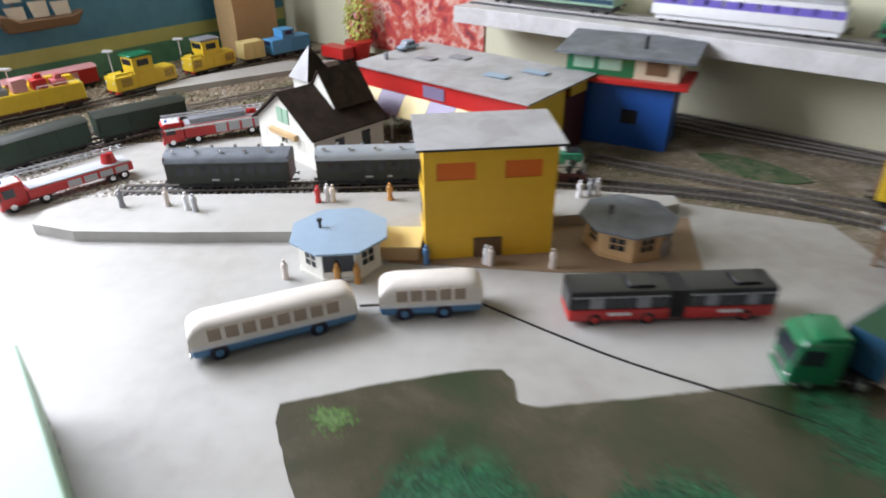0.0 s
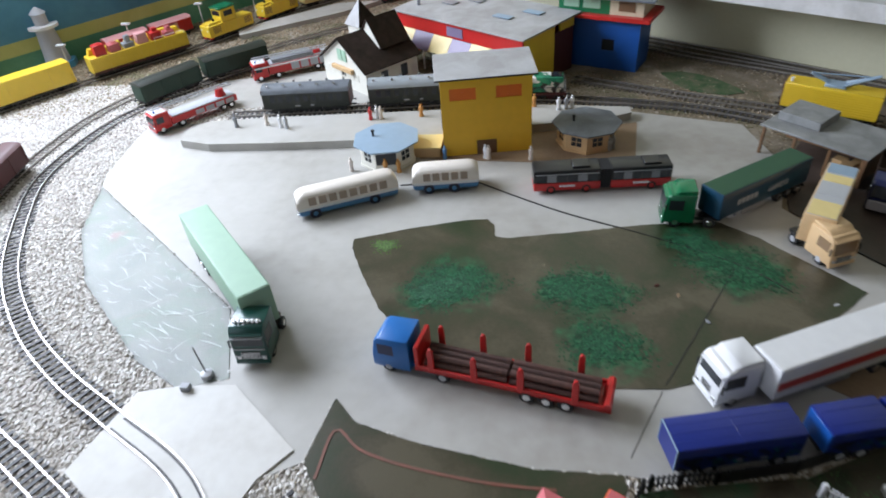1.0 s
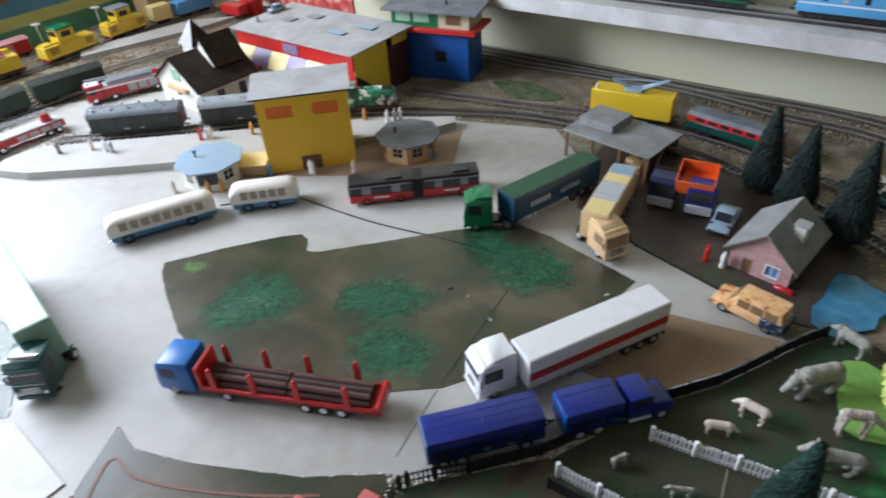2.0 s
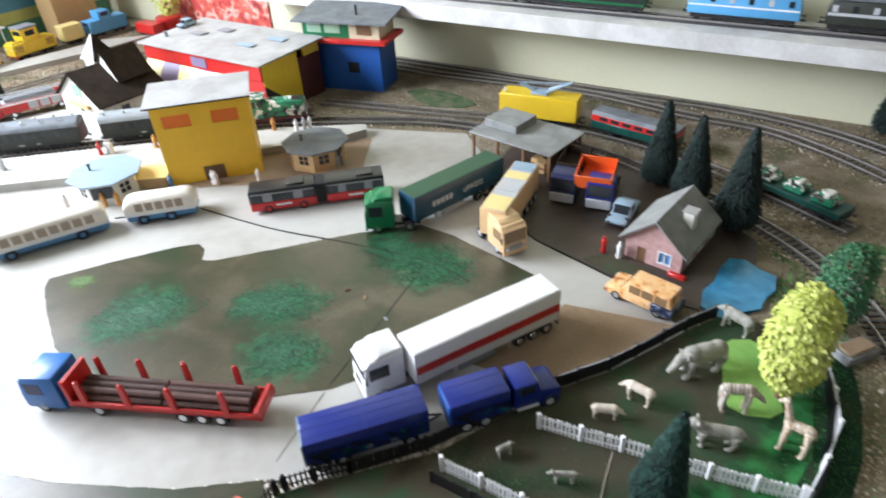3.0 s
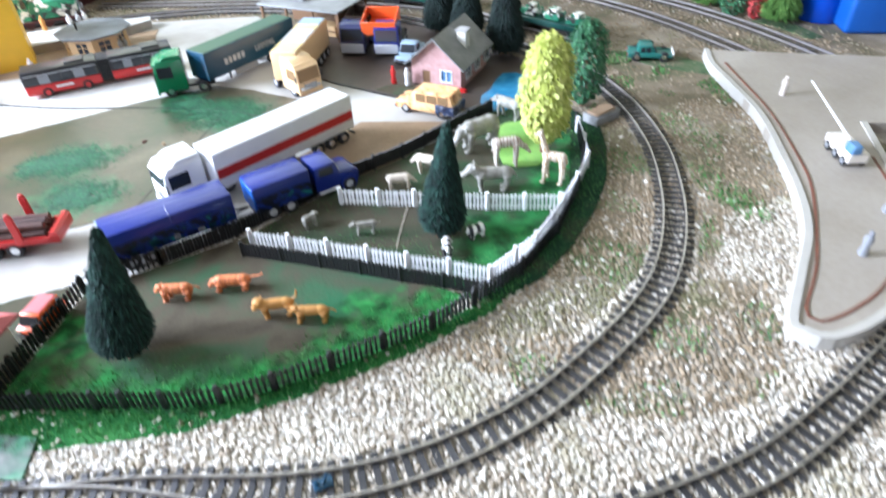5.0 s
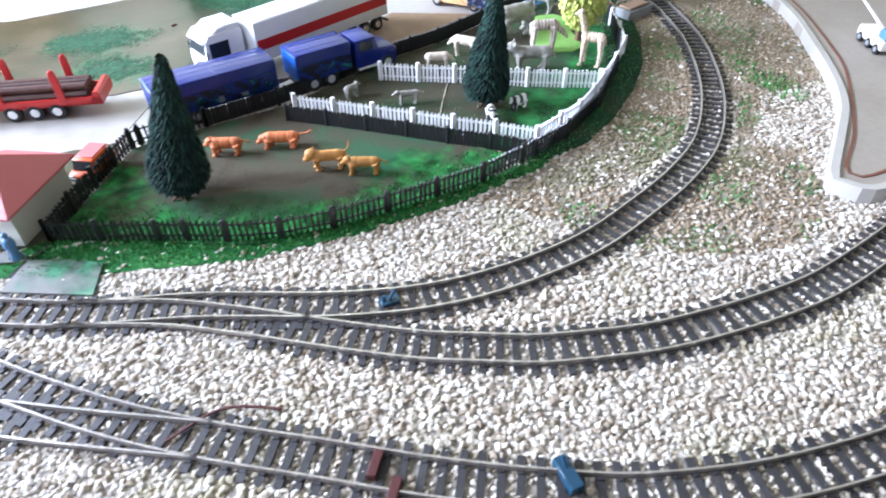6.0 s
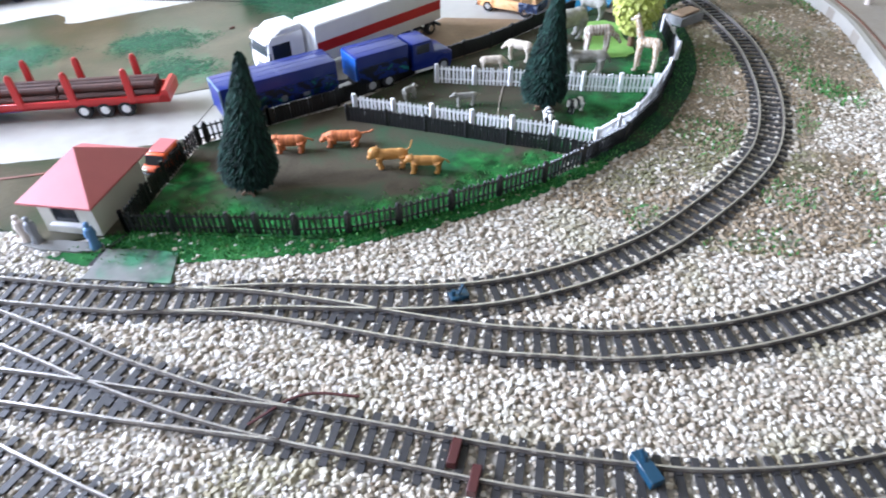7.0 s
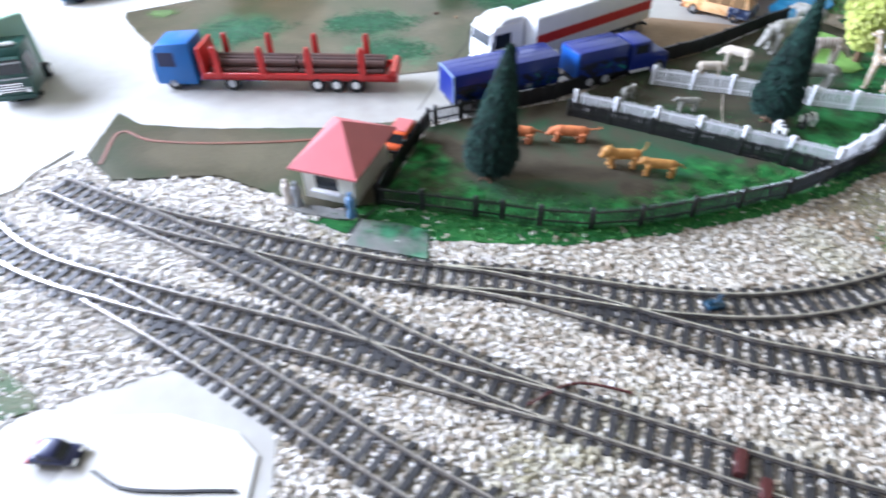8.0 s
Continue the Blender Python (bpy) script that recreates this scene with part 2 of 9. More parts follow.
film_material = glassy("clear_film", (0.86, 0.87, 0.85), 0.16)
film_material.node_tree.nodes["Principled BSDF"].inputs["IOR"].default_value = 1.045
film_material.node_tree.nodes["Principled BSDF"].inputs["Transmission Weight"].default_value = 1.0
M = dict(
    gravel_bed=blotched("gravel_bed", [(0.3, (0.17, 0.15, 0.12)), (0.5, (0.27, 0.245, 0.205)), (0.7, (0.36, 0.335, 0.285))], 24, fine=420, bump=0.8),
    soil=blotched("soil", [(0.28, (0.07, 0.085, 0.035)), (0.42, (0.135, 0.11, 0.066)), (0.55, (0.2, 0.163, 0.112)), (0.72, (0.33, 0.295, 0.24))], 18, fine=500, bump=0.9),
    pave=blotched("pave", [(0.25, (0.31, 0.29, 0.255)), (0.5, (0.4, 0.387, 0.355)), (0.75, (0.455, 0.445, 0.415))], 5, rough=0.55, fine=60, bump=0.08),
    board=sprayed(blotched("bare_board", [(0.3, (0.14, 0.14, 0.128)), (0.7, (0.21, 0.21, 0.195))], 30, rough=0.7, fine=160, bump=0.2), [(0.25, 0.125, 0.028), (0.254, 0.106, 0.022), (0.236, 0.132, 0.02)], (0.025, 0.14, 0.065), 1.0, 30.0),
    planks=blotched("white_planks", [(0.3, (0.5, 0.48, 0.44)), (0.7, (0.62, 0.61, 0.575))], 9, rough=0.6, fine=120, bump=0.1),
    sand=blotched("sand", [(0.3, (0.2, 0.13, 0.075)), (0.7, (0.3, 0.21, 0.13))], 14, rough=0.7, fine=300, bump=0.25),
    yard=blotched("yard", [(0.3, (0.035, 0.027, 0.022)), (0.7, (0.085, 0.06, 0.047))], 18, rough=0.5, fine=300, bump=0.2),
    turf=sprayed(blotched("brown_turf", [(0.33, (0.02, 0.034, 0.013)), (0.45, (0.037, 0.04, 0.02)), (0.53, (0.053, 0.046, 0.027)), (0.64, (0.085, 0.073, 0.046))], 13, rough=0.33, fine=330, bump=0.16, grain=0.14),
                 [(0.126, 0.455, 0.042), (0.100, 0.438, 0.030), (0.256, 0.447, 0.04), (0.228, 0.452, 0.026), (0.262, 0.377, 0.038), (0.405, 0.478, 0.042), (0.362, 0.53, 0.026), (0.375, 0.50, 0.03)], (0.01, 0.085, 0.034), 1.0, 46.0),
    lawn=sprayed(blotched("lawn", [(0.3, (0.042, 0.034, 0.022)), (0.46, (0.074, 0.063, 0.042)), (0.57, (0.05, 0.08, 0.044)), (0.70, (0.026, 0.1, 0.046))], 20, rough=0.9, fine=420, bump=0.5, grain=0.1, gloss=0.15),
                 [(0.25, 0.155, 0.024), (0.28, 0.14, 0.026), (0.31, 0.123, 0.028), (0.34, 0.113, 0.028), (0.37, 0.109, 0.026), (0.40, 0.109, 0.024), (0.43, 0.112, 0.026), (0.462, 0.117, 0.028), (0.492, 0.122, 0.026), (0.455, 0.14, 0.022), (0.27, 0.185, 0.022), (0.265, 0.21, 0.014)], (0.02, 0.13, 0.03), 1.0, 40.0),
    lawn_bright=blotched("bright_lawn", [(0.3, (0.01, 0.065, 0.018)), (0.5, (0.02, 0.125, 0.03)), (0.7, (0.04, 0.17, 0.042))], 30, rough=0.9, fine=420, bump=0.7, grain=0.2, gloss=0.15),
    lawn_olive=blotched("olive_flock", [(0.3, (0.02, 0.045, 0.014)), (0.45, (0.04, 0.085, 0.028)), (0.6, (0.09, 0.1, 0.05)), (0.72, (0.16, 0.14, 0.09))], 40, rough=0.8, fine=420, bump=0.7, grain=0.25),
    lawn_dark=sprayed(blotched("dark_lawn", [(0.3, (0.022, 0.045, 0.022)), (0.47, (0.064, 0.055, 0.037)), (0.6, (0.032, 0.07, 0.034)), (0.75, (0.075, 0.064, 0.043))], 15, rough=0.9, fine=420, bump=0.5, grain=0.1, gloss=0.15),
                      [(0.515, 0.148, 0.022), (0.545, 0.16, 0.032), (0.575, 0.172, 0.034), (0.605, 0.195, 0.03), (0.635, 0.222, 0.028), (0.66, 0.255, 0.026), (0.675, 0.29, 0.022), (0.56, 0.195, 0.022), (0.64, 0.26, 0.02)], (0.024, 0.15, 0.042), 0.9, 24.0),
    lawn_edge=blotched("edge_green", [(0.3, (0.008, 0.026, 0.013)), (0.5, (0.014, 0.048, 0.023)), (0.7, (0.04, 0.05, 0.028))], 34, rough=0.9, fine=420, bump=0.8, grain=0.2, gloss=0.15),
    red_line=material("red_line", (0.2, 0.06, 0.035), 0.6, second=(0.1, 0.055, 0.035), scale=70),
    black=plastic("black_plastic", (0.012, 0.012, 0.013), 0.42),
    rubber=material("rubber", (0.014, 0.014, 0.015), 0.75),
    rail=material("rail", (0.76, 0.74, 0.72), 0.32, second=(0.5, 0.46, 0.43), scale=120, metal=0.9),
    rail_foot=material("rail_foot", (0.11, 0.09, 0.075), 0.8, second=(0.06, 0.05, 0.042), scale=120),
    sleeper_dusty=material("dusty_sleeper", (0.15, 0.13, 0.105), 0.75, second=(0.085, 0.075, 0.062), scale=150),
    sleeper=material("sleeper", (0.042, 0.041, 0.043), 0.6, second=(0.02, 0.019, 0.02), scale=150, per_object=0.35),
    white=plastic("white_plastic", (0.78, 0.78, 0.78), 0.4),
    fence_white=plastic("white_fence", (0.84, 0.84, 0.85), 0.4),
    grey=plastic("grey_plastic", (0.25, 0.26, 0.28), 0.5),
    grey_light=plastic("light_grey", (0.45, 0.46, 0.48), 0.5),
    chrome=material("chrome", (0.75, 0.75, 0.76), 0.18, metal=1.0, bump=0),
    tan_window=material("tan_window", (0.24, 0.15, 0.075), 0.2, bump=0),
    window=material("dark_window", (0.02, 0.024, 0.03), 0.12, bump=0),
    red=plastic("red_plastic", (0.52, 0.02, 0.018), 0.35),
    orange=plastic("orange_plastic", (0.8, 0.12, 0.02), 0.4),
    blue=plastic("blue_plastic", (0.01, 0.13, 0.42), 0.35),
    navy=plastic("navy_plastic", (0.007, 0.02, 0.18), 0.3),
    navy_dark=plastic("dark_navy", (0.01, 0.015, 0.07), 0.35),
    mint=plastic("mint_plastic", (0.3, 0.47, 0.335), 0.5),
    cab_green=plastic("bottle_green", (0.008, 0.06, 0.048), 0.3),
    green=plastic("leaf_green", (0.009, 0.15, 0.058), 0.25),
    teal=plastic("blue_green", (0.008, 0.048, 0.09), 0.35),
    cream=plastic("cream_plastic", (0.68, 0.46, 0.24), 0.45),
    bus_cream=plastic("bus_cream", (0.8, 0.74, 0.66), 0.4),
    bus_blue=plastic("bus_blue", (0.07, 0.22, 0.42), 0.4),
    log=material("log_bark", (0.1, 0.045, 0.032), 0.8, second=(0.05, 0.025, 0.02), scale=200, bump=0.5, per_object=0.25),
    yellow=plastic("yellow_card", (0.84, 0.49, 0.02), 0.55),
    yellow_bright=plastic("bright_yellow", (0.75, 0.52, 0.03), 0.4),
    yellow_pale=plastic("pale_yellow", (0.75, 0.6, 0.25), 0.5),
    roof_grey=blotched("grey_roof", [(0.3, (0.3, 0.29, 0.28)), (0.7, (0.42, 0.42, 0.42))], 30, rough=0.7, fine=500, bump=0.2),
    roof_dark=blotched("dark_roof", [(0.3, (0.09, 0.1, 0.115)), (0.7, (0.17, 0.19, 0.21))], 40, rough=0.6, fine=500, bump=0.2),
    roof_brown=blotched("brown_roof", [(0.3, (0.018, 0.012, 0.008)), (0.7, (0.038, 0.025, 0.018))], 60, rough=0.9, fine=500, bump=0.4, gloss=0.2),
    roof_blue=plastic("blue_grey_roof", (0.27, 0.37, 0.47), 0.5),
    roof_mid=blotched("mid_grey_roof", [(0.3, (0.17, 0.175, 0.17)), (0.7, (0.27, 0.275, 0.27))], 40, rough=0.65, fine=500, bump=0.2),
    green_roof=plastic("green_tarpaulin", (0.007, 0.065, 0.027), 0.5),
    amber=plastic("amber_window", (0.8, 0.17, 0.012), 0.4),
    brown=plastic("brown_door", (0.17, 0.09, 0.04), 0.55),
    wall_white=plastic("white_render", (0.68, 0.66, 0.58), 0.7),
    wall_cream=plastic("cream_render", (0.6, 0.52, 0.36), 0.7),
    wall_pink=blotched("pink_brick", [(0.3, (0.36, 0.2, 0.19)), (0.7, (0.5, 0.31, 0.29))], 120, rough=0.8, fine=900, bump=0.3),
    wall_tan=plastic("tan_render", (0.55, 0.36, 0.17), 0.6),
    deep_blue=plastic("deep_blue_card", (0.008, 0.085, 0.36), 0.45),
    pink=plastic("pink_roof", (0.55, 0.13, 0.14), 0.5),
    camo=camouflage("camouflage_paint"),
    oxide=plastic("red_frame", (0.065, 0.009, 0.008), 0.6),
    coach_roof=plastic("coach_roof", (0.3, 0.33, 0.35), 0.4),
    coach_green=plastic("coach_green", (0.016, 0.02, 0.013), 0.45),
    wagon_green=plastic("wagon_green", (0.008, 0.035, 0.02), 0.6),
    jeep_green=plastic("jeep_green", (0.015, 0.13, 0.11), 0.35),
    side_print=blotched("side_print", [(0.36, (0.003, 0.004, 0.012)), (0.46, (0.004, 0.006, 0.03)), (0.52, (0.008, 0.03, 0.22)), (0.60, (0.003, 0.005, 0.02)), (0.68, (0.02, 0.2, 0.2))], 90, rough=0.3, fine=300, bump=0.05, stretch=(1, 1, 1.6)),
    needles=island("fir_needles", [(0.0, (0.002, 0.012, 0.009)), (0.5, (0.006, 0.03, 0.022)), (1.0, (0.016, 0.062, 0.045))], 0.9),
    needles_dark=island("dark_needles", [(0.0, (0.003, 0.009, 0.008)), (1.0, (0.008, 0.026, 0.02))], 0.8),
    leaves_lime=island("lime_leaves", [(0.0, (0.34, 0.4, 0.06)), (0.5, (0.52, 0.57, 0.12)), (1.0, (0.68, 0.71, 0.24))], 0.7),
    leaves_green=island("green_leaves", [(0.0, (0.01, 0.07, 0.03)), (0.5, (0.025, 0.13, 0.05)), (1.0, (0.06, 0.2, 0.08))], 0.6),
    leaves_fresh=island("fresh_leaves", [(0.0, (0.06, 0.16, 0.03)), (1.0, (0.16, 0.3, 0.07))], 0.6),
    leaves_red=island("red_leaves", [(0.0, (0.2, 0.008, 0.01)), (1.0, (0.42, 0.03, 0.025))], 0.6),
    trunk=material("tree_trunk", (0.16, 0.09, 0.05), 0.8, scale=150, bump=0.4),
    stones=island("gravel_stones", [(0.0, (0.2, 0.155, 0.105)), (0.16, (0.34, 0.285, 0.215)), (0.42, (0.47, 0.415, 0.335)), (0.75, (0.565, 0.525, 0.45)), (1.0, (0.70, 0.67, 0.61))], 0.8, ground=(11, (0.3, 0.285, 0.16), 0.56)),
    # the same gravel lightened: strong window light is put into the colour
    stones_lit=island("lit_stones", [(0.0, (0.36, 0.32, 0.28)), (0.25, (0.52, 0.48, 0.435)), (0.65, (0.66, 0.63, 0.59)), (1.0, (0.8, 0.785, 0.755))], 0.8),
    # gravel bed lightened likewise, with the window light in its colour
    gravel_lit=blotched("lit_gravel_bed", [(0.3, (0.27, 0.245, 0.215)), (0.5, (0.38, 0.355, 0.32)), (0.7, (0.47, 0.45, 0.415))], 24, fine=420, bump=0.8),
    stones_brown=island("brown_stones", [(0.0, (0.17, 0.125, 0.072)), (0.5, (0.27, 0.205, 0.13)), (0.85, (0.36, 0.29, 0.205)), (1.0, (0.44, 0.375, 0.295))], 0.85, ground=(16, (0.12, 0.15, 0.06), 0.52)),
    tuft=island("grass_fibres", [(0.0, (0.012, 0.09, 0.015)), (0.5, (0.035, 0.2, 0.03)), (1.0, (0.1, 0.28, 0.06))], 0.7),
    zebra=banded("striped_figurine", (0.62, 0.57, 0.5), (0.3, 0.2, 0.14), 110, 4.0, 0.35),
    giraffe=banded("spotted_figurine", (0.66, 0.6, 0.5), (0.42, 0.26, 0.13), 120, 9.0, 0.4),
    panda=banded("panda_figurine", (0.75, 0.74, 0.7), (0.02, 0.02, 0.022), 48, 1.0, 0.42),
    suv=blotched("rusty_orange", [(0.36, (0.3, 0.1, 0.03)), (0.43, (0.72, 0.36, 0.13)), (0.58, (0.78, 0.5, 0.26)), (0.7, (0.74, 0.4, 0.16))], 90, rough=0.4, fine=200, bump=0.05),
    rear_print=blotched("dark_print", [(0.35, (0.008, 0.012, 0.03)), (0.48, (0.02, 0.04, 0.1)), (0.58, (0.2, 0.22, 0.26)), (0.68, (0.02, 0.03, 0.06))], 160, rough=0.35, fine=500, bump=0.05),
    hippo=blotched("grey_figurine", [(0.3, (0.2, 0.19, 0.16)), (0.7, (0.38, 0.37, 0.33))], 130, rough=0.6, fine=600, bump=0.2),
    pale=plastic("pale_figurine", (0.62, 0.54, 0.44), 0.6),
    deer=material("deer_figurine", (0.36, 0.15, 0.065), 0.6, second=(0.22, 0.09, 0.04), scale=150),
    mug_blue=plastic("glazed_blue", (0.008, 0.06, 0.42), 0.15),
    pink_pale=plastic("pale_pink", (0.62, 0.3, 0.3), 0.5),
    tawny=material("tawny_figurine", (0.62, 0.32, 0.08), 0.5, second=(0.4, 0.17, 0.04), scale=160, amount=1.0, bump=0.1),
    tiger=banded("orange_figurine", (0.64, 0.2, 0.065), (0.46, 0.13, 0.045), 95, 7.0, 0.3),
    flesh=plastic("pale_dress", (0.7, 0.62, 0.55), 0.6),
    person_blue=plastic("blue_clothes", (0.1, 0.22, 0.4), 0.6),
    wall_paint=blotched("cream_wall_paint", [(0.3, (0.62, 0.6, 0.42)), (0.7, (0.7, 0.68, 0.5))], 3, rough=0.8, fine=150, bump=0.08),
    # unseen walls, dimmed to cut the light they bounce back
    wall_far=blotched("dimmed_wall", [(0.3, (0.17, 0.15, 0.115)), (0.7, (0.23, 0.2, 0.16))], 4, rough=0.85, fine=150, bump=0.08),
    # unseen ceiling, darkened so that less light bounces down
    ceiling=material("dimmed_ceiling", (0.4, 0.37, 0.33), 0.9, scale=4),
    floor=material("floor_boards", (0.18, 0.11, 0.065), 0.5, scale=7),
    shelf=blotched("shelf_white", [(0.3, (0.5, 0.49, 0.47)), (0.7, (0.68, 0.67, 0.66))], 25, rough=0.55, fine=200, bump=0.15),
    table=material("table_wood", (0.3, 0.2, 0.12), 0.6, scale=12),
    sea=blotched("painted_sea", [(0.3, (0.05, 0.19, 0.3)), (0.7, (0.09, 0.29, 0.42))], 6, rough=0.5, fine=60, bump=0.05),
    shore=blotched("painted_shore", [(0.3, (0.42, 0.44, 0.12)), (0.7, (0.55, 0.55, 0.2))], 12, rough=0.6),
    meadow=blotched("painted_meadow", [(0.3, (0.05, 0.2, 0.11)), (0.7, (0.13, 0.32, 0.2))], 12, rough=0.6),
    pond_bed=blotched("pond_bed", [(0.3, (0.1, 0.115, 0.1)), (0.5, (0.165, 0.17, 0.155)), (0.64, (0.11, 0.14, 0.11)), (0.74, (0.23, 0.15, 0.14))], 16, rough=0.6),
    film=film_material,
    # white that stands in for light caught on the film's folds
    fold_glint=plastic("white_fold_glint", (0.72, 0.74, 0.73), 0.3),
    flecks=island("green_flecks", [(0.0, (0.004, 0.04, 0.016)), (0.5, (0.008, 0.075, 0.03)), (1.0, (0.02, 0.13, 0.05))], 0.7),
    flecks_lime=island("lime_flecks", [(0.0, (0.05, 0.09, 0.018)), (1.0, (0.1, 0.19, 0.04))], 0.7),
    water=material("blue_water", (0.012, 0.12, 0.26), 0.2, second=(0.06, 0.30, 0.5), scale=90, amount=1.0, bump=0.5),
    lime_mat=blotched("lime_mat", [(0.3, (0.16, 0.36, 0.07)), (0.7, (0.27, 0.48, 0.11))], 40, rough=0.8, fine=400, bump=0.3),
    concrete=blotched("platform_grey", [(0.3, (0.27, 0.235, 0.19)), (0.7, (0.36, 0.325, 0.28))], 10, rough=0.6, fine=200, bump=0.1),
    kerb=material("kerb", (0.47, 0.45, 0.41), 0.6),
    purple_grey=plastic("dull_violet", (0.2, 0.16, 0.26), 0.5),
    purple=plastic("purple_band", (0.16, 0.12, 0.5), 0.4),
    sky_blue=plastic("sky_blue", (0.1, 0.36, 0.65), 0.4),
    poster=blotched("poster_print", [(0.3, (0.12, 0.04, 0.05)), (0.4, (0.5, 0.05, 0.05)), (0.52, (0.6, 0.13, 0.09)), (0.62, (0.72, 0.5, 0.42)), (0.72, (0.45, 0.05, 0.06))], 38, rough=0.5, fine=80, bump=0.02),
)

# ---- mesh helpers ----


def mesh_object(name, verts, faces, mat, smooth=False):
    me = bpy.data.meshes.new(name)
    me.from_pydata([tuple(v) for v in verts], [], faces)
    me.materials.append(mat)
    if smooth:
        me.shade_smooth()
    return new(name, me)


def bm_object(name, bm, mat, smooth=False):
    me = bpy.data.meshes.new(name)
    bmesh.ops.recalc_face_normals(bm, faces=bm.faces)
    bm.to_mesh(me)
    bm.free()
    me.materials.append(mat)
    if smooth:
        me.shade_smooth()
        me.set_sharp_from_angle(angle=radians(38))
    return new(name, me)


def part(name, bm, mat, parent, label="", smooth=True):
    ob = bm_object(name, bm, mat, smooth)
    ob.parent = parent
    if label:
        ob["label"] = label
    return ob


def thing(name, label, category, m=None, group="", kind=""):
    ob = new(name)
    ob.empty_display_size = 0.01
    if m is not None:
        ob.matrix_world = m
    return tagged(ob, label, category, group, kind)


def add_box(bm, x0, x1, y0, y1, z0, z1, bevel=0.0, m=None, segments=1):
    made = bmesh.ops.create_cube(bm, size=1.0)["verts"]
    for v in made:
        v.co = Vector(((x0 + x1) / 2 + v.co.x * (x1 - x0), (y0 + y1) / 2 + v.co.y * (y1 - y0), (z0 + z1) / 2 + v.co.z * (z1 - z0)))
    if bevel:
        edges = list({e for v in made for e in v.link_edges})
        made = list({v for f in bmesh.ops.bevel(bm, geom=edges, offset=bevel, segments=segments, affect="EDGES", profile=0.5)["faces"] for v in f.verts})
    if m is not None:
        bmesh.ops.transform(bm, matrix=m, verts=made)
    return bm


def boxes(*rows, bevel=0.0, segments=1):
    bm = bmesh.new()
    for r in rows:
        add_box(bm, *r, bevel=bevel, segments=segments)
    return bm


def prism(profile, y0, y1, bevel=0.0, segments=1):
    """A side profile of (x, z) points, drawn out from y0 to y1."""
    bm = bmesh.new()
    a = [bm.verts.new((x, y0, z)) for x, z in profile]
    b = [bm.verts.new((x, y1, z)) for x, z in profile]
    bm.faces.new(a)
    bm.faces.new(b[::-1])
    for i in range(len(a)):
        j = (i + 1) % len(a)
        bm.faces.new((a[j], a[i], b[i], b[j]))
    bmesh.ops.recalc_face_normals(bm, faces=bm.faces)
    if bevel:
        bmesh.ops.bevel(bm, geom=list(bm.edges), offset=bevel, segments=segments, affect="EDGES", profile=0.5)
    return bm


def slab(outline, z0, z1, bevel=0.0):
    """A flat plate with the outline of (x, y) points."""
    bm = bmesh.new()
    low = [bm.verts.new((x, y, z0)) for x, y in outline]
    top = [bm.verts.new((x, y, z1)) for x, y in outline]
    bm.faces.new(top)
    bm.faces.new(low[::-1])
    for i in range(len(low)):
        j = (i + 1) % len(low)
        bm.faces.new((low[i], low[j], top[j], top[i]))
    bmesh.ops.recalc_face_normals(bm, faces=bm.faces)
    if bevel:
        bmesh.ops.bevel(bm, geom=[e for e in bm.edges if all(v.co.z > (z0 + z1) / 2 for v in e.verts)], offset=bevel, segments=1, affect="EDGES")
    return bm


def add_rod(bm, p, q, r0, r1=None, n=8):
    """A round bar from p to q."""
    p, q = Vector(p), Vector(q)
    r1 = r0 if r1 is None else r1
    turn = (q - p).to_track_quat("Z", "Y").to_matrix()
    rings = []
    for centre, r in ((p, r0), (q, r1)):
        rings.append([bm.verts.new(centre + turn @ Vector((r * math.cos(a), r * math.sin(a), 0))) for a in (2 * math.pi * i / n for i in range(n))])
    for i in range(n):
        bm.faces.new((rings[0][i], rings[0][(i + 1) % n], rings[1][(i + 1) % n], rings[1][i]))
    bm.faces.new(rings[0][::-1])
    bm.faces.new(rings[1])
    return bm


def rods(*rows, n=8):
    bm = bmesh.new()
    for r in rows:
        add_rod(bm, *r, n=n)
    return bm


def add_blob(bm, centre, size, u=10, v=7, m=None):
    made = bmesh.ops.create_uvsphere(bm, u_segments=u, v_segments=v, radius=1.0)["verts"]
    mm = Matrix.LocRotScale(Vector(centre), None, Vector(size))
    bmesh.ops.transform(bm, matrix=(mm if m is None else m @ mm), verts=made)
    return bm


def lathe(profile, n=12):
    """Turned round z from (r, z) points."""
    bm = bmesh.new()
    rings = [[bm.verts.new((r * math.cos(2 * math.pi * i / n), r * math.sin(2 * math.pi * i / n), z)) for i in range(n)] for r, z in profile]
    for a, b in zip(rings, rings[1:]):
        for i in range(n):
            bm.faces.new((a[i], a[(i + 1) % n], b[(i + 1) % n], b[i]))
    bm.faces.new(rings[0][::-1])
    bm.faces.new(rings[-1])
    return bm


def smooth_line(points, step=0.006):
    """Points at even steps along a Catmull-Rom curve through the given ones."""
    p = [Vector((x, y, 0)) for x, y in points]
    p = [2 * p[0] - p[1]] + p + [2 * p[-1] - p[-2]]
    fine = []
    for i in range(1, len(p) - 2):
        a, b, c, d = p[i - 1 : i + 3]
        for k in range(24):
            t = k / 24
            fine.append(0.5 * ((2 * b) + (c - a) * t + (2 * a - 5 * b + 4 * c - d) * t * t + (3 * b - 3 * c + d - a) * t ** 3))
    fine.append(p[-2])
    out, left = [fine[0]], step
    for a, b in zip(fine, fine[1:]):
        length = (b - a).length
        while left <= length and length > 0:
            out.append(a.lerp(b, left / length))
            a, length, left = out[-1], length - left, step
        left -= length
    return out


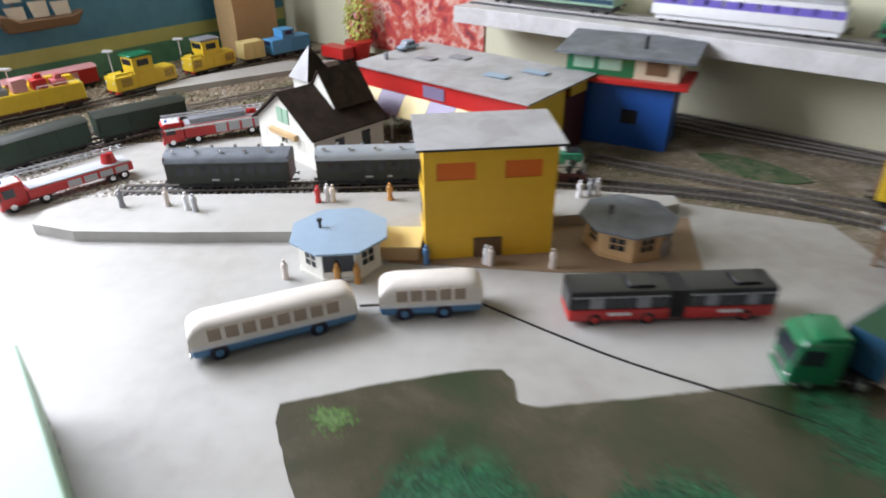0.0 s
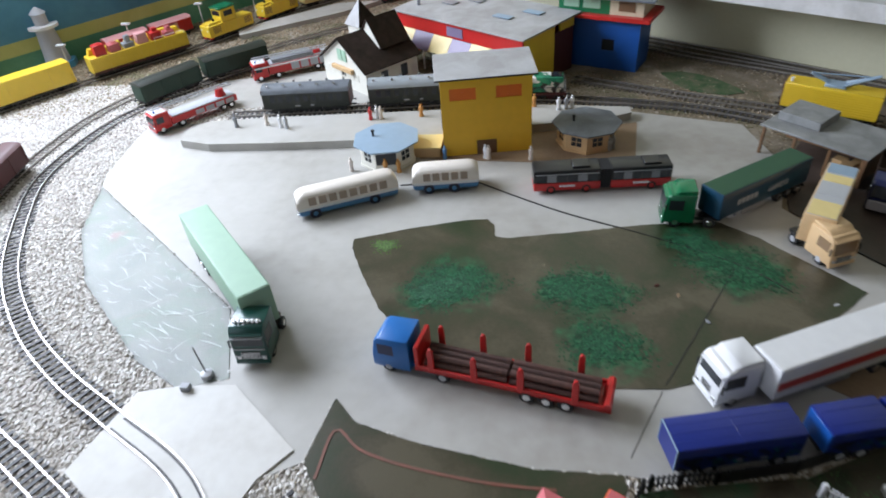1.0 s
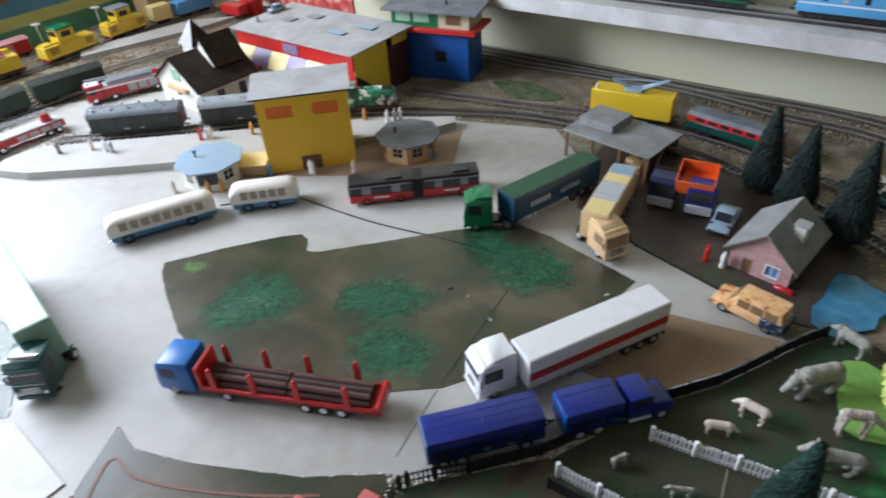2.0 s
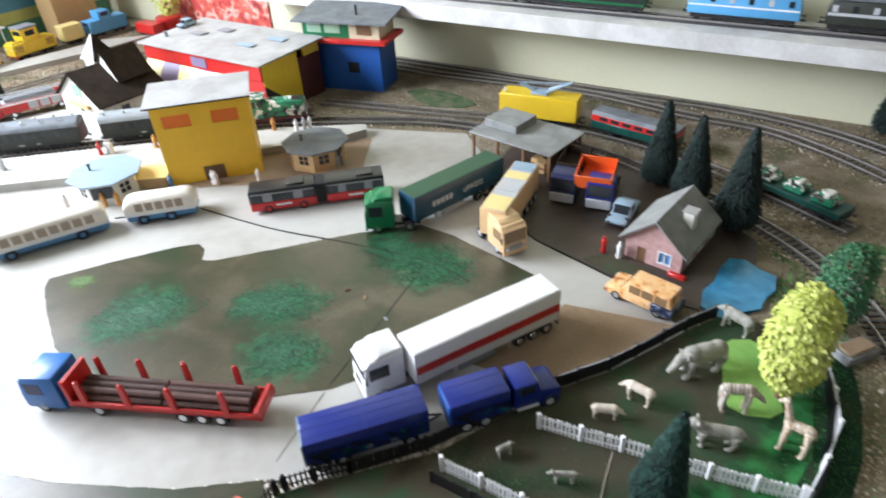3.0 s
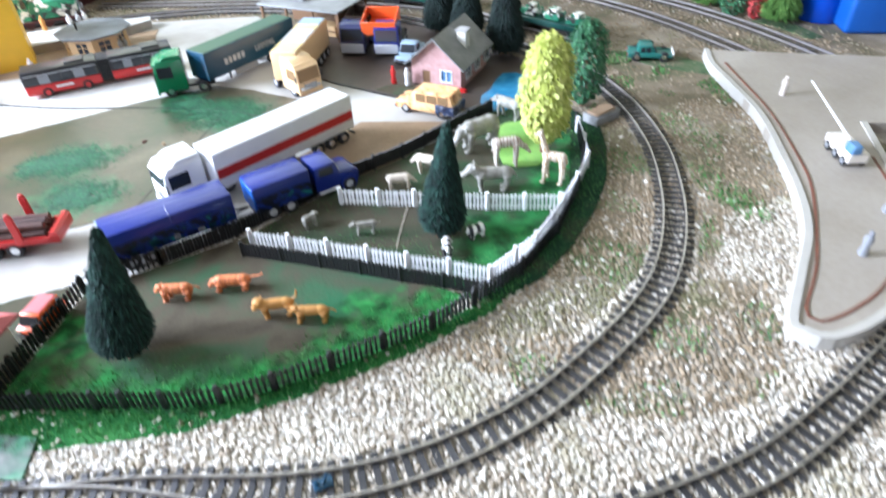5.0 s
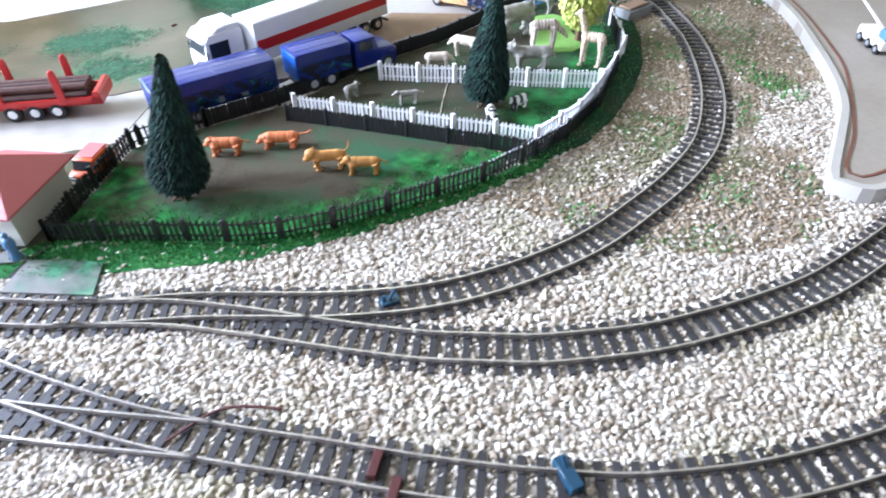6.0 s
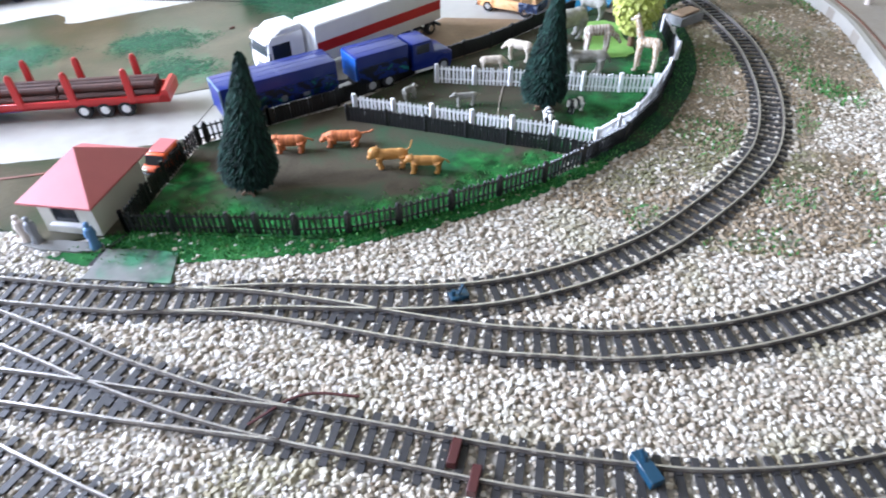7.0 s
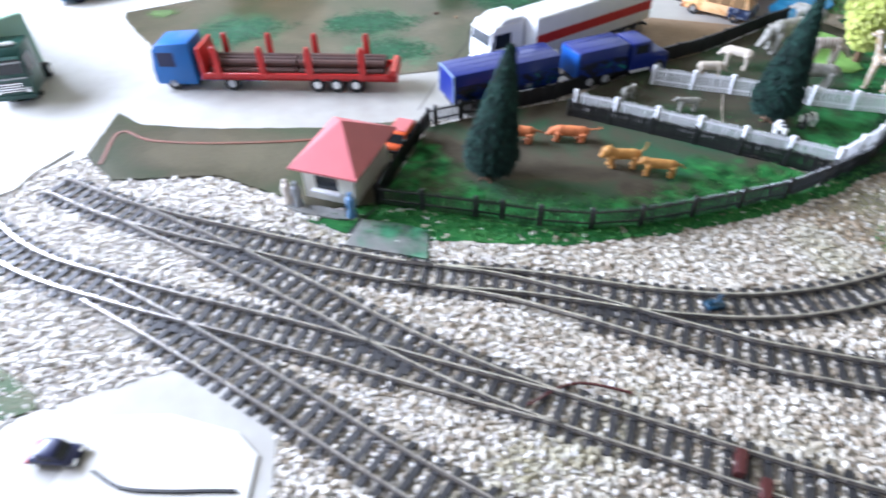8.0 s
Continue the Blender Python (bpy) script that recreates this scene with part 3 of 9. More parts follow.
def heading(points, i):
    d = points[min(i + 1, len(points) - 1)] - points[max(i - 1, 0)]
    return math.atan2(d.y, d.x)


def ribbon(name, points, offsets, z0, z1, mat):
    """A bar with a box section that follows the points; offsets: its two sides."""
    verts, faces = [], []
    for i, p in enumerate(points):
        a = heading(points, i)
        side = Vector((-math.sin(a), math.cos(a), 0))
        for o, z in ((offsets[0], z0), (offsets[0], z1), (offsets[1], z1), (offsets[1], z0)):
            verts.append(p + side * o + Vector((0, 0, z)))
        if i:
            k = 4 * i
            faces += [(k - 4 + j, k - 4 + (j + 1) % 4, k + (j + 1) % 4, k + j) for j in range(4)]
    faces += [(3, 2, 1, 0), tuple(len(verts) - 4 + j for j in range(4))]
    return mesh_object(name, verts, faces, mat)


def inside(x, y, outline):
    hit = False
    for (x0, y0), (x1, y1) in zip(outline, outline[1:] + outline[:1]):
        if (y0 > y) != (y1 > y) and x < (x1 - x0) * (y - y0) / (y1 - y0) + x0:
            hit = not hit
    return hit


def between(front, rear, z=0.0):
    """A pose midway between two points on the ground, with x towards the front one."""
    f, r = Vector((*front, 0)), Vector((*rear, 0))
    c = (f + r) / 2
    return Matrix.Translation((c.x, c.y, z)) @ Matrix.Rotation(math.atan2(f.y - r.y, f.x - r.x), 4, "Z")


def room_box(name, u0, u1, n0, n1, z0, z1, mat, label, category, kind="structure"):
    ob = bm_object(name, boxes((u0, u1, n0, n1, z0, z1)), mat)
    ob.matrix_world = ROOM
    return tagged(ob, label, category, kind=kind)


def wall_panel(width, height, thick, holes):
    """A wall from x = 0 to width, z = 0 to height, y = 0 to thick, with openings (x0, x1, z0, z1) right through it."""
    xs = sorted({0, width, *(h[0] for h in holes), *(h[1] for h in holes)})
    zs = sorted({0, height, *(h[2] for h in holes), *(h[3] for h in holes)})
    bm = bmesh.new()
    grid = {}

    def vert(x, y, z):
        if (x, y, z) not in grid:
            grid[(x, y, z)] = bm.verts.new((x, y, z))
        return grid[(x, y, z)]

    def solid(i, j):
        if not (0 <= i < len(xs) - 1 and 0 <= j < len(zs) - 1):
            return False
        cx, cz = (xs[i] + xs[i + 1]) / 2, (zs[j] + zs[j + 1]) / 2
        return not any(h[0] < cx < h[1] and h[2] < cz < h[3] for h in holes)

    for i in range(len(xs) - 1):
        for j in range(len(zs) - 1):
            if not solid(i, j):
                continue
            x0, x1, z0, z1 = xs[i], xs[i + 1], zs[j], zs[j + 1]
            bm.faces.new([vert(*c) for c in ((x0, 0, z0), (x1, 0, z0), (x1, 0, z1), (x0, 0, z1))])
            bm.faces.new([vert(*c) for c in ((x0, thick, z1), (x1, thick, z1), (x1, thick, z0), (x0, thick, z0))])
            for di, dj, a, b in ((-1, 0, (x0, z0), (x0, z1)), (1, 0, (x1, z1), (x1, z0)), (0, -1, (x1, z0), (x0, z0)), (0, 1, (x0, z1), (x1, z1))):
                if not solid(i + di, j + dj):
                    bm.faces.new([vert(a[0], 0, a[1]), vert(b[0], 0, b[1]), vert(b[0], thick, b[1]), vert(a[0], thick, a[1])])
    return bm


# ---- the room ----
room_box("floor", LEFT - 0.1, RIGHT + 0.1, NEAR - 0.1, 0.1, FLOOR - 0.05, FLOOR, M["floor"], "brown wooden floor of the room", "floor")
room_box("ceiling", LEFT - 0.1, RIGHT + 0.1, NEAR - 0.1, 0.1, CEILING, CEILING + 0.05, M["ceiling"], "unseen ceiling of the room, dimmed to cut bounced light", "ceiling")
room_box("wall_north", LEFT, RIGHT, 0, 0.1, FLOOR, CEILING, M["wall_paint"], "cream painted wall behind the railway layout", "wall")
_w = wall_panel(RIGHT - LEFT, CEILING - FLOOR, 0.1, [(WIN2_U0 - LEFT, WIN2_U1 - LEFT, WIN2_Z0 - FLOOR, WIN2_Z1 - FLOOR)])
_ob = tagged(bm_object("wall_south", _w, M["wall_far"]), "unseen wall across the room, dimmed, with an added window opening", "wall", kind="structure")
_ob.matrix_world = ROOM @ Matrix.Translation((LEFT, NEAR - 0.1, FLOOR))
room_box("wall_east", RIGHT, RIGHT + 0.1, NEAR - 0.1, 0.1, FLOOR, CEILING, M["wall_far"], "unseen side wall of the room, dimmed to cut bounced light", "wall")
_w = wall_panel(0.1 - (NEAR - 0.1), CEILING - FLOOR, 0.1, [(WIN_N0 - (NEAR - 0.1), WIN_N1 - (NEAR - 0.1), WIN_Z0 - FLOOR, WIN_Z1 - FLOOR)])
_ob = tagged(bm_object("wall_west", _w, M["wall_paint"]), "cream painted wall with a window opening", "wall", kind="structure")
_ob.matrix_world = ROOM @ Matrix.Translation((LEFT, NEAR - 0.1, FLOOR)) @ Matrix.Rotation(radians(90), 4, "Z")
win = thing("window_1", "white framed window in the side wall", "window", ROOM @ Matrix.Translation((LEFT - 0.05, 0, 0)), kind="structure")
part("window_frame", boxes((-0.02, 0.02, WIN_N0, WIN_N0 + 0.04, WIN_Z0, WIN_Z1), (-0.02, 0.02, WIN_N1 - 0.04, WIN_N1, WIN_Z0, WIN_Z1),
                           (-0.02, 0.02, WIN_N0 + 0.04, WIN_N1 - 0.04, WIN_Z0, WIN_Z0 + 0.04), (-0.02, 0.02, WIN_N0 + 0.04, WIN_N1 - 0.04, WIN_Z1 - 0.04, WIN_Z1)), M["white"], win)

# unseen window, added to light the sides that face it
win = thing("window_2", "unseen white framed window added in the wall across the room", "window", ROOM @ Matrix.Translation((0, NEAR - 0.05, 0)), kind="structure")
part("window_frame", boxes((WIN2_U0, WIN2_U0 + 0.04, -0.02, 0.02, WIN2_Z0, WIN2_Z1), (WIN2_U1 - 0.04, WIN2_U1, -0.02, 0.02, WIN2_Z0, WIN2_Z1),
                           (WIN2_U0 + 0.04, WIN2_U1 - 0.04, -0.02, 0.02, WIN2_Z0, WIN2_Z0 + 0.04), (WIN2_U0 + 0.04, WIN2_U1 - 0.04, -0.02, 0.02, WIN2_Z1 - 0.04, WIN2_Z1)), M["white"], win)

# ---- the layout's ground ----
TABLE = [(-0.868, -0.002), (1.75, -0.002), (1.75, -1.5), (-0.868, -1.5)]
_t = bm_object("table", slab(TABLE, -0.04, -0.012), M["table"])
table = tagged(_t, "wide wooden table that carries the model railway", "table")
table.matrix_world = ROOM
for _u, _n in ((-0.8, -0.08), (1.68, -0.08), (1.68, -1.42), (-0.8, -1.42)):
    part("leg", boxes((_u - 0.035, _u + 0.035, _n - 0.035, _n + 0.035, FLOOR, -0.04), bevel=0.004), M["table"], table)

_g = bm_object("ground", slab(TABLE, -0.012, 0.0), M["soil"])
_g.matrix_world = ROOM
ground = tagged(_g, "brown earth and grass flock base of the model railway", "ground", kind="structure")

PAVE = [(-0.387, 0.80), (-0.374, 0.668), (-0.361, 0.639), (-0.092, 0.414), (-0.058, 0.325), (-0.10, 0.312), (-0.128, 0.307), (-0.085, 0.288), (-0.045, 0.264), (0.0, 0.232), (0.030, 0.249),
        (0.040, 0.309), (0.062, 0.287), (0.112, 0.271), (0.201, 0.254), (0.263, 0.253), (0.30, 0.247), (0.38, 0.264), (0.475, 0.301), (0.532, 0.316), (0.611, 0.352),
        (0.60, 0.40), (0.567, 0.444), (0.517, 0.509), (0.47, 0.59), (0.50, 0.68), (0.48, 0.79), (0.33, 0.84), (0.15, 0.865), (-0.08, 0.838), (-0.28, 0.83)]
PAVE_BACK = [(-0.40, 0.83), (-0.28, 0.873), (-0.08, 0.882), (0.10, 0.90), (0.05, 0.99), (-0.12, 1.03), (-0.33, 0.99)]
PATCH = [(0.006, 0.527), (0.07, 0.549), (0.13, 0.565), (0.151, 0.566), (0.159, 0.556), (0.161, 0.534), (0.175, 0.531), (0.235, 0.541), (0.323, 0.557), (0.397, 0.563), (0.43, 0.535), (0.502, 0.452), (0.45, 0.405),
         (0.382, 0.357), (0.307, 0.331), (0.261, 0.33), (0.18, 0.342), (0.09, 0.375), (0.055, 0.418), (0.027, 0.47), (0.008, 0.51)]
PATCH_LOW = [(0.041, 0.308), (0.031, 0.249), (0.054, 0.215), (0.127, 0.205), (0.187, 0.157), (0.228, 0.152), (0.265, 0.242), (0.263, 0.252), (0.201, 0.253), (0.112, 0.270), (0.062, 0.286)]
LIONS = [(0.228, 0.155), (0.274, 0.239), (0.308, 0.246), (0.385, 0.258), (0.509, 0.131), (0.486, 0.110), (0.457, 0.1045), (0.427, 0.1025), (0.394, 0.101), (0.336, 0.1035), (0.285, 0.126)]
LIONS_EDGE = [(0.183, 0.146), (0.228, 0.155), (0.285, 0.126), (0.336, 0.1035), (0.394, 0.101), (0.457, 0.1045), (0.515, 0.119), (0.56, 0.128), (0.52, 0.108), (0.46, 0.096), (0.394, 0.091), (0.33, 0.093), (0.262, 0.111), (0.21, 0.126)]
ZOO = [(0.386, 0.257), (0.512, 0.134), (0.583, 0.166), (0.646, 0.219), (0.70, 0.305), (0.668, 0.372), (0.612, 0.352), (0.533, 0.316), (0.476, 0.301)]
ZOO_EDGE = [(0.505, 0.128), (0.532, 0.115), (0.57, 0.125), (0.606, 0.147), (0.645, 0.178), (0.676, 0.210), (0.706, 0.254), (0.724, 0.292), (0.716, 0.36), (0.70, 0.36), (0.69, 0.30), (0.644, 0.219), (0.582, 0.167)]
YARD = [(0.476, 0.585), (0.521, 0.509), (0.57, 0.444), (0.602, 0.402), (0.645, 0.372), (0.70, 0.40), (0.74, 0.47), (0.70, 0.60), (0.62, 0.70), (0.54, 0.745), (0.50, 0.68)]
PLATFORM = [(-0.298, 0.746), (-0.25, 0.733), (-0.15, 0.734), (-0.038, 0.739), (0.077, 0.752), (0.20, 0.776), (0.31, 0.797), (0.338, 0.81), (0.338, 0.828), (0.221, 0.840), (0.07, 0.829), (-0.192, 0.815), (-0.279, 0.805), (-0.303, 0.775)]
QUAY = [(0.925, 0.385), (0.903, 0.350), (0.887, 0.306), (0.859, 0.234), (0.817, 0.164), (0.786, 0.118), (0.755, 0.082), (0.715, 0.050), (0.677, 0.020), (0.676, 0.010), (0.690, -0.003), (0.735, 0.000), (0.792, 0.023), (0.84, 0.06), (0.885, 0.12), (0.93, 0.18), (1.08, 0.10), (1.20, 0.20), (1.02, 0.32)]
POND = [(-0.3605, 0.6375), (-0.163, 0.4728), (-0.0928, 0.4132), (-0.0588, 0.3252), (-0.10, 0.312), (-0.155, 0.342), (-0.271, 0.449), (-0.331, 0.54)]
CROSSING = [(-0.133, 0.306), (-0.10, 0.314), (-0.05, 0.318), (0.02, 0.258), (0.0, 0.232), (-0.006, 0.215), (-0.05, 0.19), (-0.116, 0.205), (-0.152, 0.228)]
CORNER_PAD = [(0.078, -0.005), (0.088, 0.014), (0.095, 0.021), (0.12, 0.017), (0.15, 0.002), (0.159, -0.011), (0.156, -0.028), (0.144, -0.093), (0.0543, -0.0942), (0.066, -0.036)]


def ragged(outline, step=0.005, reach=0.0011):
    """The same outline with a torn, uneven edge."""
    out = []
    for (x0, y0), (x1, y1) in zip(outline, outline[1:] + outline[:1]):
        n = max(1, int(math.dist((x0, y0), (x1, y1)) / step))
        out += [(x0 + (x1 - x0) * k / n + reach * noise.noise(Vector((x0 * 90 + k * 1.7, y0 * 90, 0.5))), y0 + (y1 - y0) * k / n + reach * noise.noise(Vector((x0 * 90, y0 * 90 + k * 1.7, 7.5)))) for k in range(n)]
    return out


def sheet(name, outline, z, mat, label, category="ground", low=0.0):
    return tagged(bm_object(name, slab(outline, low, z), mat), label, category, kind="structure")


sheet("pavement", PAVE, 0.0012, M["pave"], "smooth light grey painted road board", "road")
sheet("pavement", PAVE_BACK, 0.0012, M["pave"], "light grey painted board behind the station tracks", "road")
sheet("ground", ragged(PATCH), 0.0018, M["turf"], "brown and olive painted grass island in the road", "lawn")
sheet("ground", ragged(PATCH_LOW), 0.0022, M["turf"], "brown grass bed with a red border line", "lawn")
sheet("ground", [(-0.02, -0.2), (1.0, -0.2), (1.0, 0.16), (0.93, 0.2), (0.80, 0.32), (0.74, 0.30), (0.66, 0.2), (0.52, 0.115), (0.34, 0.10), (0.2, 0.15), (0.03, 0.24), (-0.02, 0.24)], 0.0004, M["gravel_bed"], "pale gravel bed under the tracks", "gravel")
sheet("ground", [(-0.70, 0.85), (-0.62, 0.45), (-0.42, 0.25), (-0.2, 0.02), (-0.02, 0.02), (-0.02, 0.24), (-0.09, 0.32), (-0.35, 0.63), (-0.38, 0.80), (-0.3, 0.9), (-0.45, 1.0)], 0.0004, M["gravel_lit"], "gravel bed under the western loop, coloured pale as overlit", "gravel")
sheet("ground", [(0.60, 0.052), (0.66, 0.075), (0.72, 0.135), (0.76, 0.21), (0.79, 0.30), (0.80, 0.35), (0.865, 0.30), (0.83, 0.21), (0.785, 0.14), (0.72, 0.085), (0.67, 0.045)], 0.0009, M["soil"], "brown earth between the loop and the quay", "ground")
sheet("ground", [(0.57, 0.122), (0.64, 0.172), (0.70, 0.24), (0.74, 0.30), (0.755, 0.33), (0.745, 0.28), (0.715, 0.215), (0.67, 0.155), (0.61, 0.108)], 0.0009, M["soil"], "brown earth strip between the fence and the loop", "ground")
sheet("ground", LIONS, 0.0022, M["lawn"], "patchy green lawn of the lion enclosure", "lawn")
sheet("ground", LIONS_EDGE, 0.0012, M["lawn_bright"], "green flocked strip outside the black fence", "lawn")
sheet("ground", ZOO, 0.0026, M["lawn_dark"], "dark green lawn of the zoo enclosure", "lawn")
sheet("ground", ZOO_EDGE, 0.002, M["lawn_edge"], "dark green strip outside the white fence", "lawn")
sheet("ground", [(0.405, 0.975), (0.435, 0.978), (0.46, 0.965), (0.482, 0.945), (0.502, 0.915), (0.51, 0.892), (0.485, 0.886), (0.458, 0.893), (0.435, 0.905), (0.418, 0.935)], 0.0012, M["lawn_olive"], "green flock between the rear tracks", "lawn")
sheet("ground", YARD, 0.0015, M["yard"], "dark brown yard behind the road", "yard")
sheet("ground", [(0.055, 0.705), (0.21, 0.693), (0.33, 0.70), (0.345, 0.80), (0.20, 0.773), (0.06, 0.748)], 0.002, M["sand"], "brown sandy ground around the yellow house", "ground")
sheet("ground", [(0.42, 0.345), (0.48, 0.304), (0.532, 0.318), (0.609, 0.355), (0.605, 0.362), (0.52, 0.404)], 0.0018, M["sand"], "brown painted corner of the road", "ground")
sheet("pavement", CROSSING, 0.0026, M["planks"], "white board over the track at the level crossing", "crossing")
CORNER_BOARD = [(0.0467, 0.0269), (0.06, 0.031), (0.093, 0.038), (0.117, 0.043), (0.144, 0.027), (0.167, 0), (0.165, -0.031), (0.15, -0.103), (0.0424, -0.1004), (0.0384, -0.0103)]
sheet("pavement", CORNER_BOARD, 0.0011, M["pave"], "light grey painted board under the white one", "road")
sheet("ground", [(0.0304, 0.064), (0.0449, 0.0508), (0.056, 0.04), (0.059, 0.032), (0.0456, 0.0282), (0.0235, 0.0421)], 0.0016, M["lawn_olive"], "small green flock patch beside the board", "lawn")
sheet("pavement", [(0.204, 0.1175), (0.2495, 0.096), (0.2545, 0.121), (0.237, 0.131), (0.219, 0.138), (0.2165, 0.140)], 0.0026, M["board"], "grey board sprayed green beside the ticket hut", "road")
sheet("pavement", [(0.168, 0.164), (0.19, 0.158), (0.214, 0.146), (0.2155, 0.139), (0.2, 0.143), (0.18, 0.153)], 0.0026, M["board"], "bare grey board in front of the ticket hut", "road")
sheet("pavement", CORNER_PAD, 0.0022, M["planks"], "white painted board beside the sidings", "road")
sheet("ground", POND, 0.0014, M["pond_bed"], "pale green painted pond bed", "pond")
sheet("water", [(0.639, 0.381), (0.651, 0.402), (0.667, 0.413), (0.682, 0.432), (0.698, 0.445), (0.712, 0.440), (0.718, 0.423), (0.727, 0.410), (0.715, 0.391), (0.702, 0.383), (0.689, 0.369), (0.670, 0.367), (0.656, 0.359), (0.646, 0.366)], 0.003, M["water"], "small bright blue pond beside the zoo", "pond")
sheet("ground", [(0.634, 0.330), (0.645, 0.335), (0.660, 0.333), (0.667, 0.322), (0.662, 0.305), (0.654, 0.288), (0.652, 0.272), (0.646, 0.257), (0.634, 0.253), (0.618, 0.258), (0.609, 0.268), (0.613, 0.284), (0.620, 0.300), (0.625, 0.318)], 0.0038, M["lime_mat"], "lime green mat in the zoo enclosure", "mat")
sheet("ground", [(0.556, 0.470), (0.573, 0.446), (0.602, 0.414), (0.617, 0.437), (0.588, 0.470), (0.572, 0.474)], 0.0021, M["lawn"], "small green lawn in front of the pink house", "lawn")
sheet("ground", [(0.84, 0.455), (0.90, 0.40), (0.935, 0.33), (0.915, 0.325), (0.86, 0.39)], 0.0012, M["lawn_olive"], "dark green grass beside the quay", "lawn")
sheet("ground", [(1.06, 0.455), (1.086, 0.45), (1.098, 0.42), (1.092, 0.37), (1.072, 0.372), (1.074, 0.41)], 0.0012, M["lawn_olive"], "green flock beside the far track", "lawn")
sheet("pavement", PLATFORM, 0.0125, M["pave"], "pale grey raised station platform", "platform")
sheet("pavement", [(-0.385, 1.205), (-0.405, 1.245), (-0.23, 1.40), (-0.13, 1.41), (-0.2, 1.335)], 0.010, M["pave"], "pale grey raised platform beside the shore line", "platform")
sheet("pavement", QUAY, 0.010, M["concrete"], "grey raised quay with a pale kerb", "platform")
_q = smooth_line([(0.925, 0.385), (0.903, 0.350), (0.887, 0.306), (0.859, 0.234), (0.817, 0.164), (0.786, 0.118), (0.755, 0.082), (0.715, 0.050), (0.677, 0.020), (0.676, 0.010), (0.690, -0.003), (0.735, 0.000), (0.792, 0.023), (0.84, 0.06), (0.885, 0.12), (0.93, 0.18)], 0.008)
tagged(ribbon("trim", _q, (-0.001, 0.0042), 0.0, 0.0115, M["kerb"]), "pale kerb along the quay", "kerb", kind="structure")
_q = smooth_line([(0.918, 0.345), (0.90, 0.30), (0.873, 0.235), (0.832, 0.163), (0.800, 0.118), (0.735, 0.054), (0.692, 0.022), (0.697, 0.010), (0.745, 0.016), (0.79, 0.038), (0.84, 0.075), (0.885, 0.136)], 0.008)
tagged(ribbon("trim", _q, (-0.001, 0.001), 0.0095, 0.0106, M["red_line"]), "dark red painted line on the quay", "line", kind="structure")
_q = smooth_line([(0.043, 0.235), (0.048, 0.278), (0.072, 0.261), (0.111, 0.249), (0.167, 0.24), (0.219, 0.237)], 0.006)
tagged(ribbon("trim", _q, (-0.0012, 0.0012), 0.0015, 0.0027, M["red_line"]), "faded red border line on the grass bed", "line", kind="structure")

# painted bushes on the grass island
random.seed(4)


def daub(x, y, r, mat, label, count=900):
    """Sponged paint: many small flat flecks, thinning out towards the rim."""
    verts, faces = [], []
    for i in range(count):
        a, d = random.uniform(0, 2 * math.pi), 1.12 * r * random.random() ** 0.7 * (0.86 + 0.2 * math.sin(3 * random.random() * 6))
        lump = 1 + 0.22 * math.sin(3 * a + 9 * x) + 0.14 * math.sin(7 * a + 30 * y)
        cx, cy, s = x + 1.25 * d * lump * math.cos(a), y + d * lump * math.sin(a), random.uniform(0.0006, 0.0021) * (1.15 - 0.5 * d / r)
        n, z, turn = len(verts), 0.0019 + random.uniform(0, 0.0004), random.uniform(0, 6.28)
        for k in range(5):
            q = s * random.uniform(0.6, 1.2)
            verts.append((cx + q * math.cos(turn + k * 1.257), cy + q * math.sin(turn + k * 1.257), z + random.uniform(0, 0.0002)))
        faces.append(tuple(range(n, n + 5)))
    tagged(mesh_object("painted_bush", verts, faces, mat), label, "painted bush", kind="stuff")


for _x, _y, _r, _n in ((0.126, 0.455, 0.034, 1500), (0.100, 0.440, 0.022, 700), (0.256, 0.447, 0.033, 1400), (0.228, 0.452, 0.020, 600), (0.262, 0.378, 0.030, 1200), (0.405, 0.480, 0.034, 1400), (0.364, 0.527, 0.022, 700), (0.376, 0.502, 0.024, 800)):
    daub(_x, _y, _r, M["flecks"], "dark green sponged bush on the grass island", _n)
daub(0.044, 0.515, 0.013, M["flecks_lime"], "small lime green sponged bush", 300)

# crinkled clear film over the pond
_v, _f, _at = [], [], {}
_step = 0.003
for _i in range(-125, 0):
    for _j in range(98, 216):
        _x, _y = _i * _step, _j * _step
        if inside(_x, _y, POND):
            _at[(_i, _j)] = len(_v)
            _v.append((_x, _y, 0.0030 + 0.0006 * abs(noise.noise(Vector((_x * 60, _y * 60, 9.0))))))
for (_i, _j), _k in _at.items():
    if all(q in _at for q in ((_i + 1, _j), (_i + 1, _j + 1), (_i, _j + 1))):
        _f += [(_k, _at[(_i + 1, _j)], _at[(_i + 1, _j + 1)]), (_k, _at[(_i + 1, _j + 1)], _at[(_i, _j + 1)])]
_film = tagged(mesh_object("water", _v, _f, M["film"]), "pond surface of crinkled clear plastic film", "pond", kind="structure")
_film.visible_shadow = False

